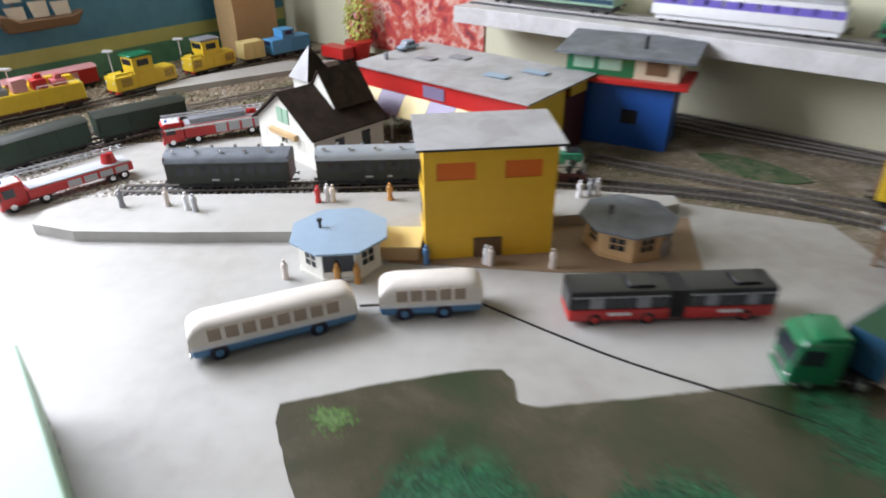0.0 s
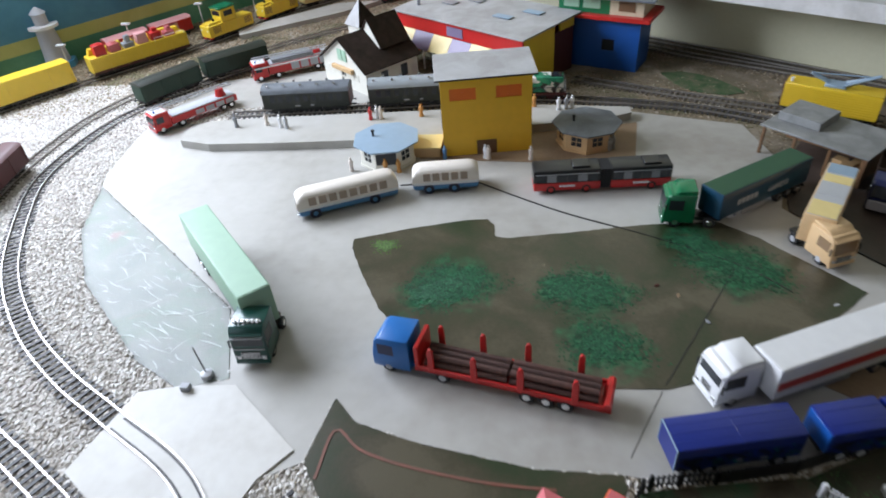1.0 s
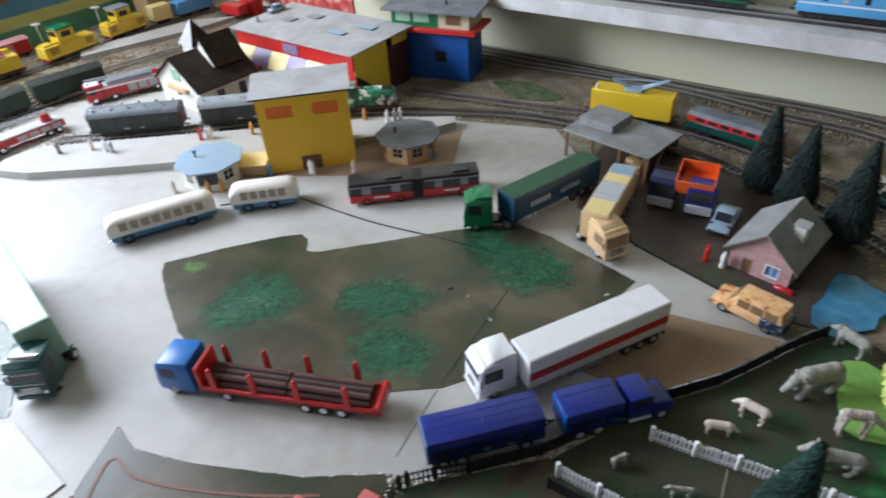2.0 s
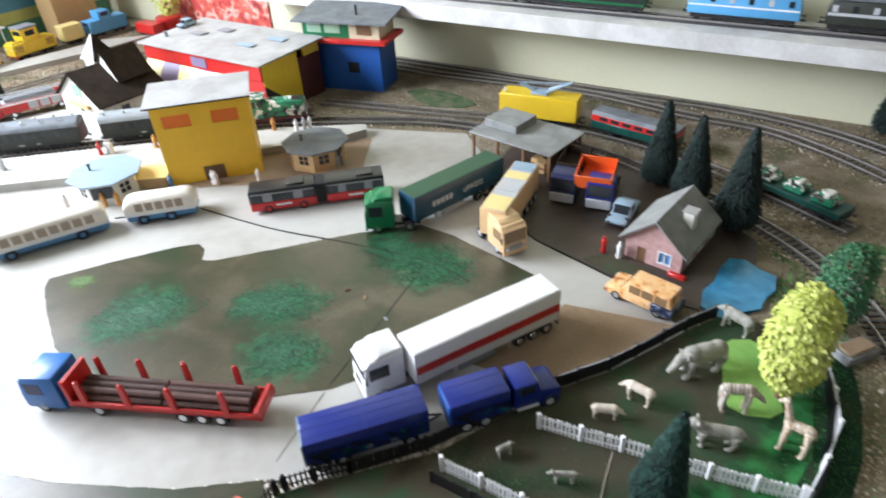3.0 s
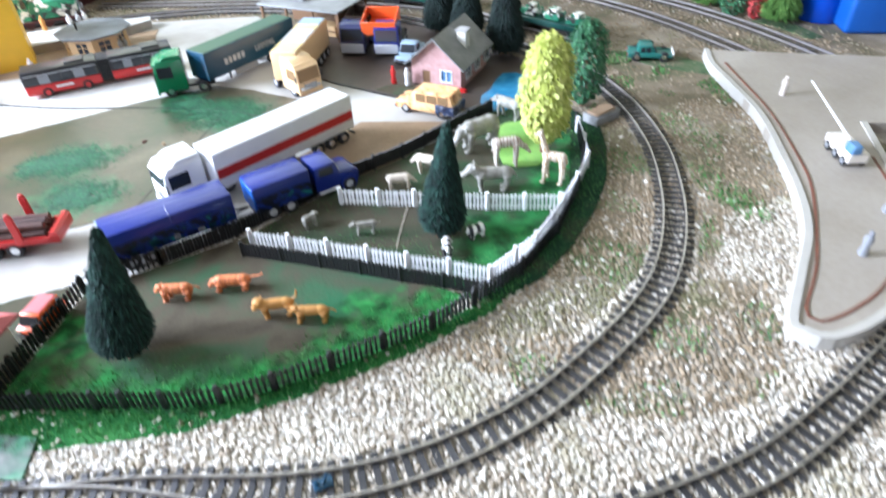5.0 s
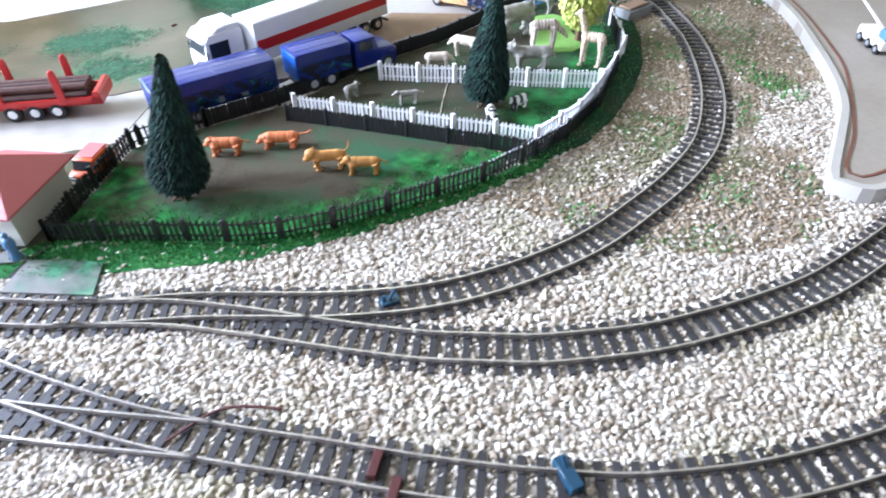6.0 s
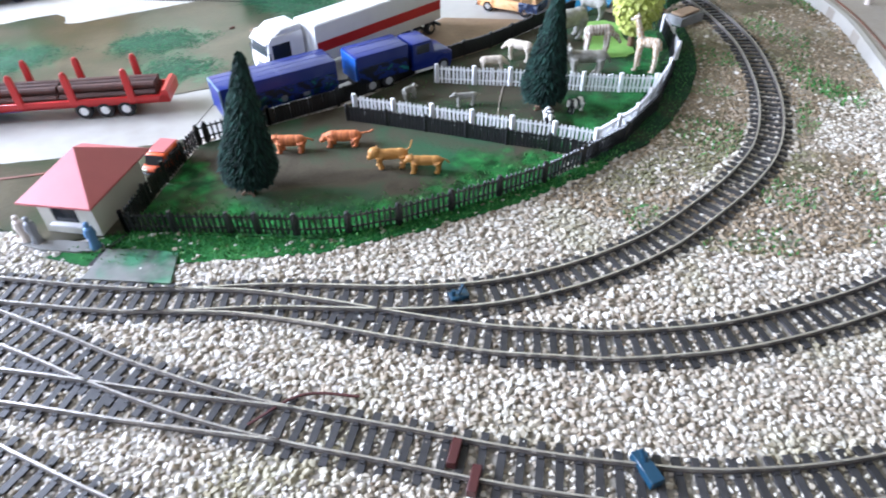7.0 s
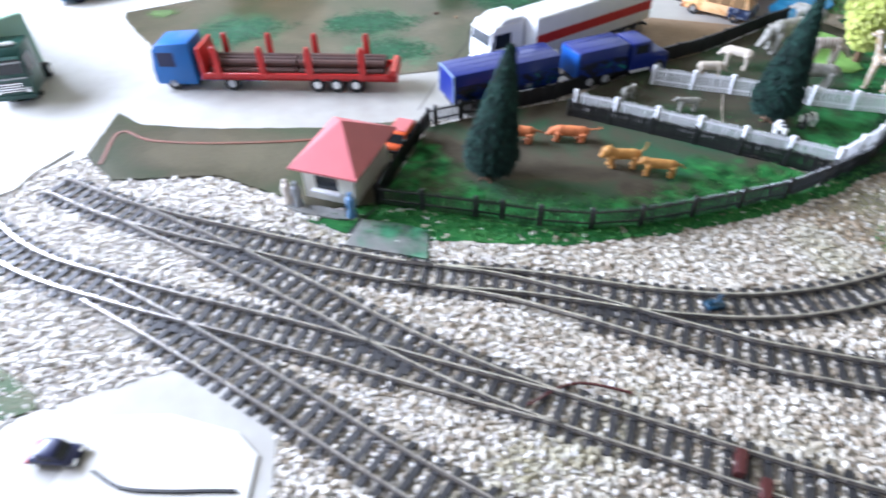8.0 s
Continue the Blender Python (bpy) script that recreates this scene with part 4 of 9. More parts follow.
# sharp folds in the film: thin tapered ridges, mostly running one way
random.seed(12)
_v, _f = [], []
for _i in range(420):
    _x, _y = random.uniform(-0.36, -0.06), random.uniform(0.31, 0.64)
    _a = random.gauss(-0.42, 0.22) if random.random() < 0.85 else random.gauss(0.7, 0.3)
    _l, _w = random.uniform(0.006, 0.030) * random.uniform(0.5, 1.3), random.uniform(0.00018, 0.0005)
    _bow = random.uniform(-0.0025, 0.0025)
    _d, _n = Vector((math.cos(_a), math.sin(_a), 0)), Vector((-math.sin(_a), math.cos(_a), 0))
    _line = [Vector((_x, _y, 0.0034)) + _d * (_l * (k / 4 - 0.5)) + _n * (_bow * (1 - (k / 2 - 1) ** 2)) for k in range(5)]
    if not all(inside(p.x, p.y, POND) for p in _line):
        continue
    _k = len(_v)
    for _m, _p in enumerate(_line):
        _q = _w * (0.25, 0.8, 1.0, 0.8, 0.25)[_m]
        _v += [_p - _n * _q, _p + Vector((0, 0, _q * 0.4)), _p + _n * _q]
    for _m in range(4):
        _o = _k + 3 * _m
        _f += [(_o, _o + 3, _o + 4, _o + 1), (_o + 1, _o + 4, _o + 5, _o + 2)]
# the folds' highlights are put into the white colour
_fold = mesh_object("folds", _v, _f, M["fold_glint"])
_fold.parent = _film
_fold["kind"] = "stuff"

# seams between the boards
for _pts, _w, _top in (([(0.137, 0.645), (0.197, 0.604), (0.245, 0.575), (0.326, 0.535), (0.40, 0.49), (0.441, 0.447)], 0.0007, 0.0023), ([(0.399, 0.49), (0.35, 0.408), (0.303, 0.330)], 0.0006, 0.0021), ([(0.3025, 0.329), (0.268, 0.262)], 0.0003, 0.0014),
                       ([(0.227, 0.15), (0.214, 0.137), (0.203, 0.12)], 0.0012, 0.0023), ([(0.517, 0.513), (0.567, 0.448), (0.60, 0.404)], 0.001, 0.0023)):
    tagged(ribbon("trim", smooth_line(_pts, 0.01), (-_w, _w), 0.0008, _top, M["black"]), "dark seam between two boards of the layout", "seam", kind="structure")

# ---- tracks ----
GAUGE = 0.0165
TRACKS = [
    ("loop", [(0.021, 0.2136), (0.076, 0.172), (0.164, 0.123), (0.235, 0.087), (0.299, 0.066), (0.353, 0.0435), (0.38, 0.034), (0.407, 0.027), (0.438, 0.0235), (0.473, 0.0245), (0.514, 0.031), (0.557, 0.046), (0.599, 0.064), (0.64, 0.089), (0.679, 0.127), (0.715, 0.176), (0.75, 0.241), (0.774, 0.318), (0.782, 0.4),
              (0.765, 0.48), (0.72, 0.58), (0.655, 0.68), (0.58, 0.755), (0.518, 0.797), (0.43, 0.842), (0.30, 0.873), (0.18, 0.887), (0.06, 0.873), (-0.08, 0.861), (-0.2, 0.852), (-0.27, 0.848)]),
    ("outer", [(0.235, 0.087), (0.282, 0.068), (0.318, 0.047), (0.348, 0.027), (0.372, 0.0115), (0.396, -0.003), (0.42, -0.0145), (0.445, -0.026), (0.471, -0.034), (0.499, -0.041), (0.53, -0.045), (0.565, -0.047), (0.604, -0.046), (0.65, -0.038), (0.688, -0.029), (0.75, -0.01), (0.82, 0.02), (0.9, 0.07), (0.96, 0.12)]),
    ("lower", [(0.076, 0.172), (0.128, 0.128), (0.169, 0.092), (0.193, 0.07), (0.22, 0.044), (0.257, 0.012), (0.294, -0.015), (0.335, -0.041), (0.374, -0.066), (0.413, -0.088), (0.454, -0.107), (0.516, -0.123), (0.598, -0.13), (0.692, -0.122)]),
    ("west", [(0.294, -0.015), (0.234, 0.018), (0.175, 0.052), (0.085, 0.1), (0.0142, 0.1463), (-0.056, 0.2268), (-0.143, 0.279), (-0.214, 0.320), (-0.293, 0.380), (-0.370, 0.466), (-0.432, 0.578), (-0.462, 0.66), (-0.464, 0.75), (-0.448, 0.84), (-0.40, 0.93), (-0.33, 1.02), (-0.2, 1.13)]),
    ("siding", [(0.069, 0.105), (0.122, 0.059), (0.168, 0.017), (0.189, -0.003), (0.229, -0.04), (0.292, -0.094)]),
    ("corner", [(-0.36, 0.36), (-0.26, 0.272), (-0.19, 0.230), (-0.13, 0.195), (-0.06, 0.145), (0.0, 0.10)]),
    ("back", [(0.268, 0.956), (0.281, 0.951), (0.365, 0.912), (0.471, 0.862), (0.56, 0.822), (0.65, 0.765), (0.73, 0.68), (0.80, 0.56), (0.845, 0.465)]),
    ("far_inner", [(0.0, 1.33), (0.2, 1.215), (0.40, 1.088), (0.46, 1.043), (0.58, 0.968), (0.695, 0.893), (0.80, 0.787), (0.89, 0.705), (0.95, 0.565), (0.972, 0.41), (0.968, 0.256), (0.95, 0.19)]),
    ("far_outer", [(0.02, 1.38), (0.2, 1.27), (0.40, 1.133), (0.582, 1.0), (0.735, 0.885), (0.87, 0.79), (0.96, 0.69), (1.012, 0.58), (1.038, 0.46), (1.043, 0.325), (1.03, 0.2)]),
    ("west_back", [(-0.42, 0.42), (-0.468, 0.50), (-0.497, 0.60), (-0.508, 0.68), (-0.509, 0.753), (-0.504, 0.83), (-0.476, 0.918), (-0.395, 1.045), (-0.27, 1.175), (-0.1, 1.31)]),
    ("west_far", [(-0.79, 0.73), (-0.70, 0.865), (-0.595, 1.005), (-0.463, 1.163), (-0.395, 1.265), (-0.34, 1.36), (-0.25, 1.46), (-0.2, 1.52)]),
]
LINES = {}
NEAR_TRACKS = ("loop", "outer", "lower", "west", "siding")
SLEEPER = bpy.data.meshes.new("sleeper")
_bm = bmesh.new()
add_box(_bm, -0.0017, 0.0017, -0.0145, 0.0145, 0.0004, 0.0019)
for _sy in (-1, 1):
    for _k in (-1, 1):
        add_box(_bm, -0.0011, 0.0011, _sy * GAUGE / 2 + _k * 0.0015 - 0.0007, _sy * GAUGE / 2 + _k * 0.0015 + 0.0007, 0.0019, 0.0026)
_bm.to_mesh(SLEEPER)
_bm.free()
SLEEPER.materials.append(M["sleeper"])
for _name, _pts in TRACKS:
    track = thing("track", "model railway track with steel rails on dark sleepers", "track", group="railway tracks", kind="structure")
    LINES[_name] = smooth_line(_pts, 0.0079)
    for _s in (-1, 1):
        for _o, _z0, _z1, _mt, _nm in ((0.00042, 0.0022, 0.0045, "rail", "rail"), (0.0009, 0.0018, 0.0024, "rail_foot", "rail_foot")):
            _r = ribbon(_nm, LINES[_name], (_s * GAUGE / 2 - _o, _s * GAUGE / 2 + _o), _z0, _z1, M[_mt])
            _r.parent = track
    verts, faces = [], []
    _others = [q for k, line in LINES.items() if k != _name for q in line]
    for _i, _p in enumerate(LINES[_name]):
        if any((q - _p).length < 0.0125 for q in _others):
            continue
        _a = heading(LINES[_name], _i)
        _d, _s = Vector((math.cos(_a), math.sin(_a), 0)), Vector((-math.sin(_a), math.cos(_a), 0))
        if _name in NEAR_TRACKS and -0.02 < _p.x < 0.74 and _p.y < 0.26:
            _o = new("sleeper", SLEEPER)
            _o.matrix_world = Matrix.Translation(_p + Vector((0, 0, random.uniform(-0.0001, 0.0001)))) @ Matrix.Rotation(_a + random.uniform(-0.025, 0.025), 4, "Z")
            _o.parent = track
            continue
        _k = len(verts)
        for _z in (0.0004, 0.0021):
            for _sx, _sy in ((-1, -1), (1, -1), (1, 1), (-1, 1)):
                verts.append(_p + _d * _sx * 0.0016 + _s * _sy * 0.0145 + Vector((0, 0, _z)))
        faces += [tuple(_k + j for j in f) for f in ((0, 3, 2, 1), (4, 5, 6, 7), (0, 1, 5, 4), (1, 2, 6, 5), (2, 3, 7, 6), (3, 0, 4, 7))]
    _sl = mesh_object("sleepers", verts, faces, M["sleeper_dusty" if _name in ("back", "far_inner", "far_outer", "west_far", "west_back") else "sleeper"])
    _sl.parent = track
    _sl["kind"] = "stuff"

for _s in (-1, 1):
    _in = [p for p in LINES["west"] if inside(p.x, p.y, CROSSING)]
    tagged(ribbon("trim", _in, (_s * (GAUGE / 2 - 0.0030), _s * (GAUGE / 2 - 0.0014)), 0.0022, 0.0031, M["sleeper"]), "dark flange groove beside a rail of the crossing", "groove", kind="structure")

# ---- buildings ----


def gabled(name, label, a, b, depth, eave, ridge, wall, roof, over=0.006, holes=()):
    """A house whose gable wall runs from a to b on the ground and which reaches depth back from it. Returns the root and the gable's width."""
    a, b = Vector((*a, 0)), Vector((*b, 0))
    width = (b - a).length
    m = Matrix.Translation(a) @ Matrix.Rotation(math.atan2(b.y - a.y, b.x - a.x), 4, "Z")
    root = thing(name, label, "house", m)
    t = 0.002
    part("wall", wall_panel(width, eave, t, list(holes)), wall, root, smooth=False)
    back = part("wall", wall_panel(width, eave, t, []), wall, root, smooth=False)
    back.location = (0, depth - t, 0)
    part("gable", prism([(0, eave), (width, eave), (width / 2, ridge)], 0, t), wall, root, smooth=False)
    part("gable", prism([(0, eave), (width, eave), (width / 2, ridge)], depth - t, depth), wall, root, smooth=False)
    part("wall", boxes((0, t, t, depth - t, 0, eave)), wall, root, smooth=False)
    part("wall", boxes((width - t, width, t, depth - t, 0, eave)), wall, root, smooth=False)
    rise = (ridge - eave) / (width / 2)
    lift = 0.0006
    for s in (0, 1):
        e, r = (-over, eave - over * rise + lift), (width / 2, ridge + lift)
        pts = [e, r, (r[0], r[1] + 0.0018), (e[0], e[1] + 0.0018)]
        if s:
            pts = [(width - x, z) for x, z in pts]
        part("roof", prism(pts, -over, depth + over), roof, root, smooth=False)
    return root, width


def window_in(root, x0, x1, z0, z1, frame_mat, pane_mat, y=0.0, bars=True):
    w = part("window", boxes((x0, x1, y + 0.0012, y + 0.0018, z0, z1)), pane_mat, root, smooth=False)
    f = 0.0011
    part("frame", boxes((x0, x1, y - 0.0004, y + 0.0016, z0, z0 + f), (x0, x1, y - 0.0004, y + 0.0016, z1 - f, z1), (x0, x0 + f, y - 0.0004, y + 0.0016, z0 + f, z1 - f), (x1 - f, x1, y - 0.0004, y + 0.0016, z0 + f, z1 - f)), frame_mat, w, smooth=False)
    if bars:
        part("glazing_bar", boxes(((x0 + x1) / 2 - 0.0004, (x0 + x1) / 2 + 0.0004, y + 0.0002, y + 0.0014, z0 + f, z1 - f)), frame_mat, w, smooth=False)
    return w


# yellow house with a shallow grey roof
yh = thing("yellow_house", "tall yellow card house with a grey roof and red windows", "house", between((0.2012, 0.7265), (0.0878, 0.7095)) @ Matrix.Translation((-0.057, 0, 0)))
YW, YD, YH = 0.114, 0.062, 0.108
part("wall", wall_panel(YW, YH, 0.002, [(0.011, 0.044, 0.078, 0.094), (0.069, 0.101, 0.078, 0.094), (0.043, 0.069, 0.0, 0.022)]), M["yellow"], yh, smooth=False)
for _x0, _x1, _y0, _y1 in ((0, 0.002, 0.002, YD - 0.002), (YW - 0.002, YW, 0.002, YD - 0.002), (0, YW, YD - 0.002, YD)):
    part("wall", boxes((_x0, _x1, _y0, _y1, 0, YH + (0.004 if _y0 > 0.01 else 0))), M["yellow"], yh, smooth=False)
for _x, _x2 in ((0.011, 0.044), (0.069, 0.101)):
    _w = part("window", boxes((_x, _x2, 0.0012, 0.0018, 0.078, 0.094)), M["amber"], yh, "orange red window panel", smooth=False)
    part("glazing_bar", boxes(((_x + _x2) / 2 - 0.0004, (_x + _x2) / 2 + 0.0004, 0.0008, 0.0014, 0.078, 0.094)), M["amber"], _w, smooth=False)
_d = part("door", boxes((0.043, 0.069, 0.0012, 0.0018, 0.0, 0.022)), M["brown"], yh, "brown double door", smooth=False)
part("door_leaf", boxes((0.0445, 0.0552, 0.0004, 0.0012, 0.001, 0.0205), (0.0568, 0.0675, 0.0004, 0.0012, 0.001, 0.0205)), M["brown"], _d, smooth=False)
part("roof", prism([(-0.007, 0.1075), (YD + 0.008, 0.1125), (YD + 0.008, 0.1141), (-0.007, 0.1091)], -YW - 0.006, 0.006, bevel=0.0004), M["roof_grey"], yh, "thin grey card roof").matrix_basis = Matrix.Rotation(radians(90), 4, "Z")
part("roof_edge", boxes((-0.006, YW + 0.006, -0.0078, -0.007, 0.1072, 0.1090)), M["black"], yh, "thin dark edge of the roof", smooth=False)
for _z in (0.03, 0.066):
    part("side_window", boxes((-0.0006, 0.0002, 0.02, 0.05, _z, _z + 0.02)), M["window"], yh, smooth=False)

# white house with brown roofs
wh, _w = gabled("white_house", "white rendered house with a steep dark brown roof", (-0.146, 0.989), (-0.056, 0.909), 0.105, 0.042, 0.082, M["wall_white"], M["roof_brown"], holes=[(0.05, 0.064, 0.02, 0.034)])
part("shutter", boxes((_w / 2 - 0.012, _w / 2 - 0.001, -0.0012, 0, 0.046, 0.064), (_w / 2 + 0.001, _w / 2 + 0.012, -0.0012, 0, 0.046, 0.064)), M["mint"], wh, "pale green shutters", smooth=False)
part("balcony", boxes((_w / 2 - 0.028, _w / 2 + 0.028, -0.006, 0, 0.030, 0.037), bevel=0.0006), M["wall_tan"], wh, "brown wooden balcony")
for _x in (0.015, 0.05, 0.085):
    window_in(wh, _x, _x + 0.014, 0.018, 0.033, M["wall_white"], M["window"])
_m = Matrix.Translation((_w, 0, 0)) @ Matrix.Rotation(radians(90), 4, "Z")
for _x in (0.03, 0.07):
    _q = part("window", boxes((_x, _x + 0.013, -0.0008, 0.0004, 0.012, 0.032)), M["window"], wh, smooth=False)
    _q.matrix_basis = _m
_tower = part("cross_gable", prism([(0, 0.04), (0.05, 0.04), (0.05, 0.068), (0.025, 0.1), (0, 0.068)], 0.048, 0.10), M["wall_white"], wh, "grey cross gable", smooth=False)
_tower.location = (_w / 2 - 0.012, 0, 0)
for _s in (-1, 1):
    _p = [(0.025, 0.1005), (0.025 + _s * 0.031, 0.0605), (0.025 + _s * 0.033, 0.0612), (0.025, 0.103)]
    _r = part("roof", prism(_p, 0.046, 0.106), M["roof_brown"], wh, smooth=False)
    _r.location = (_w / 2 - 0.012, 0, 0)
_sp = part("tower", boxes((-0.017, 0.017, -0.017, 0.017, 0.04, 0.090)), M["wall_white"], wh, "white tower with a slate spire", smooth=False)
_sp.location = (_w / 2 - 0.022, 0.062, 0)
# light from the left is put into the colour: two spire faces paler
for _mt, _lab, _order in (("roof_grey", "spire faces coloured pale grey as if lit from the left", ((0, 1), (3, 0))), ("roof_brown", "dark brown spire roof", ((1, 2), (2, 3)))):
    _bm = bmesh.new()
    _q = [(-0.021, -0.021), (0.021, -0.021), (0.021, 0.021), (-0.021, 0.021)]
    for _a, _b in _order:
        _lo = [_bm.verts.new((*_q[_a], 0.086)), _bm.verts.new((*_q[_b], 0.086)), _bm.verts.new((0, 0, 0.124))]
        _in = [_bm.verts.new((_q[_a][0] * 0.93, _q[_a][1] * 0.93, 0.086)), _bm.verts.new((_q[_b][0] * 0.93, _q[_b][1] * 0.93, 0.086)), _bm.verts.new((0, 0, 0.1213))]
        _bm.faces.new(_lo)
        _bm.faces.new(_in[::-1])
        for _k in range(3):
            _bm.faces.new((_lo[(_k + 1) % 3], _lo[_k], _in[_k], _in[(_k + 1) % 3]))
    part("spire", _bm, M[_mt], _sp, _lab, smooth=False)

# red fire station with a grey flat roof
fs = thing("fire_station", "long red hall with a grey flat roof and striped canopy", "building", between((0.190, 0.911), (-0.027, 1.083)) @ Matrix.Translation((-0.1385, 0, 0)))
FW, FD = 0.277, 0.126
part("wall", boxes((0, 0.003, 0.02, FD, 0, 0.08)), M["red"], fs, "red end wall", smooth=False)
part("wall", boxes((0.003, FW - 0.003, FD - 0.003, FD, 0, 0.08)), M["red"], fs, smooth=False)
part("inner_wall", boxes((0.003, FW - 0.06, 0.05, 0.053, 0, 0.08)), M["navy_dark"], fs, "dark blue recessed front", smooth=False)
part("pier", boxes((FW - 0.058, FW - 0.0008, 0.0, 0.05, 0, 0.058)), M["red"], fs, "solid red front pier", smooth=False)
part("fascia", boxes((-0.002, FW, -0.004, 0.0, 0.058, 0.083), bevel=0.0008), M["red"], fs, "red fascia board")
part("roof", prism([(-0.010, 0.0832), (FD + 0.010, 0.0872), (FD + 0.010, 0.0895), (-0.010, 0.0855)], -FW - 0.006, 0.008), M["roof_grey"], fs, "grey flat roof", smooth=False).matrix_basis = Matrix.Rotation(radians(90), 4, "Z")
for _i in range(5):
    _x = 0.002 + _i * 0.0432
    part("canopy_panel", prism([(-0.022, 0.034), (-0.0045, 0.058), (-0.003, 0.058), (-0.0205, 0.034)], -_x - 0.0425, -_x), M[("yellow_pale", "purple_grey")[_i % 2]], fs, ("pale yellow canopy panel", "dull violet canopy panel")[_i % 2], smooth=False).matrix_basis = Matrix.Rotation(radians(90), 4, "Z")
for _x in (0.004, 0.075, 0.145, 0.21):
    part("post", rods(((_x, -0.019, 0), (_x, -0.019, 0.036), 0.0016), n=8), M["white"], fs, "thin white post")
for _x, _y in ((0.05, 0.055), (0.085, 0.085)):
    _k = part("skylight", boxes((_x, _x + 0.028, _y, _y + 0.018, 0.0, 0.0012), bevel=0.0003), M["grey"], fs, "dark grey skylight")
    _k.location.z = 0.0872 + _y * 0.0274
for _x, _y in ((0.175, 0.045), (0.205, 0.085)):
    _k = part("skylight", boxes((_x, _x + 0.034, _y, _y + 0.015, 0.0, 0.0012), bevel=0.0003), M["roof_blue"], fs, "pale violet skylight")
    _k.location.z = 0.0872 + _y * 0.0274
part("sign", boxes((0.12, 0.155, -0.0052, -0.004, 0.062, 0.077)), M["purple_grey"], fs, "violet sign board", smooth=False)
_m = Matrix.Translation((FW, 0, 0)) @ Matrix.Rotation(radians(90), 4, "Z")
part("end_panel", prism([(0.0, 0.05), (0.0, 0.082), (0.075, 0.082), (0.075, 0.0), (0.062, 0.0)], 0.0002, 0.0022), M["yellow_bright"], fs, "yellow diagonal end panel", smooth=False).matrix_basis = _m
part("end_panel", prism([(0.0, 0.0), (0.0, 0.0496), (0.0616, 0.0)], 0.0002, 0.0022), M["black"], fs, "black triangular end panel", smooth=False).matrix_basis = _m
part("end_wall", boxes((FW - 0.004, FW - 0.001, 0.075, FD, 0, 0.07)), M["oxide"], fs, "dark red rear end wall", smooth=False)
part("end_trim", boxes((FW - 0.004, FW - 0.0005, 0.09, FD, 0.07, 0.084)), M["yellow_bright"], fs, "yellow corner under the roof", smooth=False)
part("chimney", rods(((0.02, 0.03, 0.087), (0.02, 0.03, 0.096), 0.003)), M["grey"], fs)

# blue signal box with an upper storey
bb = thing("signal_box", "deep blue block with a green and red upper storey", "building", between((0.360, 0.983), (0.250, 1.033)) @ Matrix.Translation((-0.067, 0, 0)) @ Matrix.Diagonal((1.14, 1, 1, 1)))
part("wall", wall_panel(0.118, 0.080, 0.003, [(0.066, 0.084, 0.03, 0.048)]), M["deep_blue"], bb, smooth=False)
part("wall", boxes((0, 0.118, 0.06, 0.063, 0, 0.08)), M["deep_blue"], bb, smooth=False)
part("wall", boxes((0, 0.003, 0.003, 0.06, 0, 0.08)), M["oxide"], bb, "dark red end wall", smooth=False)
part("wall", boxes((0.115, 0.118, 0.003, 0.06, 0, 0.08)), M["deep_blue"], bb, smooth=False)
part("window", boxes((0.066, 0.084, 0.0014, 0.002, 0.03, 0.048)), M["window"], bb, smooth=False)
part("balcony", boxes((-0.006, 0.132, -0.012, 0.068, 0.080, 0.0865), bevel=0.0008), M["red"], bb, "red projecting floor slab")
part("upper_wall", boxes((0.0, 0.074, 0.0, 0.06, 0.0865, 0.112)), M["green"], bb, "green upper storey", smooth=False)
part("upper_wall", boxes((0.074, 0.12, 0.0, 0.06, 0.0865, 0.112)), M["wall_cream"], bb, "cream upper storey", smooth=False)
part("upper_window", boxes((0.008, 0.03, -0.001, 0.0, 0.094, 0.108), (0.036, 0.06, -0.001, 0.0, 0.094, 0.108)), M["mint"], bb, smooth=False)
part("upper_window", boxes((0.086, 0.108, -0.001, 0.0, 0.093, 0.108)), M["brown"], bb, smooth=False)
part("roof", prism([(-0.014, 0.112), (0.075, 0.122), (0.075, 0.125), (-0.014, 0.115)], -0.136, 0.01), M["roof_dark"], bb, "dark grey sloping roof", smooth=False).matrix_basis = Matrix.Rotation(radians(90), 4, "Z")
part("chimney", rods(((0.08, 0.02, 0.114), (0.08, 0.02, 0.134), 0.002)), M["black"], bb)

# pink brick cottage
ph, _w = gabled("pink_cottage", "pink brick cottage with a grey roof and white chimney", (0.599, 0.470), (0.639, 0.428), 0.076, 0.028, 0.053, M["wall_pink"], M["roof_mid"], holes=[(0.013, 0.022, 0.0, 0.018), (0.034, 0.048, 0.007, 0.021)])
part("door", boxes((0.013, 0.022, 0.0008, 0.0016, 0, 0.018)), M["brown"], ph, "brown front door", smooth=False)
window_in(ph, 0.034, 0.048, 0.007, 0.021, M["white"], M["person_blue"])
part("flower_bed", boxes((0.048, 0.066, -0.006, -0.0005, 0, 0.005), bevel=0.0012), M["red"], ph, "red flower bed")
_m = Matrix.Translation((_w, 0, 0)) @ Matrix.Rotation(radians(90), 4, "Z")
for _x in (0.012, 0.038, 0.066):
    _q = window_in(ph, _x, _x + 0.014, 0.008, 0.022, M["white"], M["window"], y=-0.0016)
    _q.matrix_basis = _m
part("chimney", boxes((_w - 0.017, _w - 0.006, 0.030, 0.041, 0.030, 0.053), bevel=0.0008), M["wall_white"], ph, "white chimney stack")
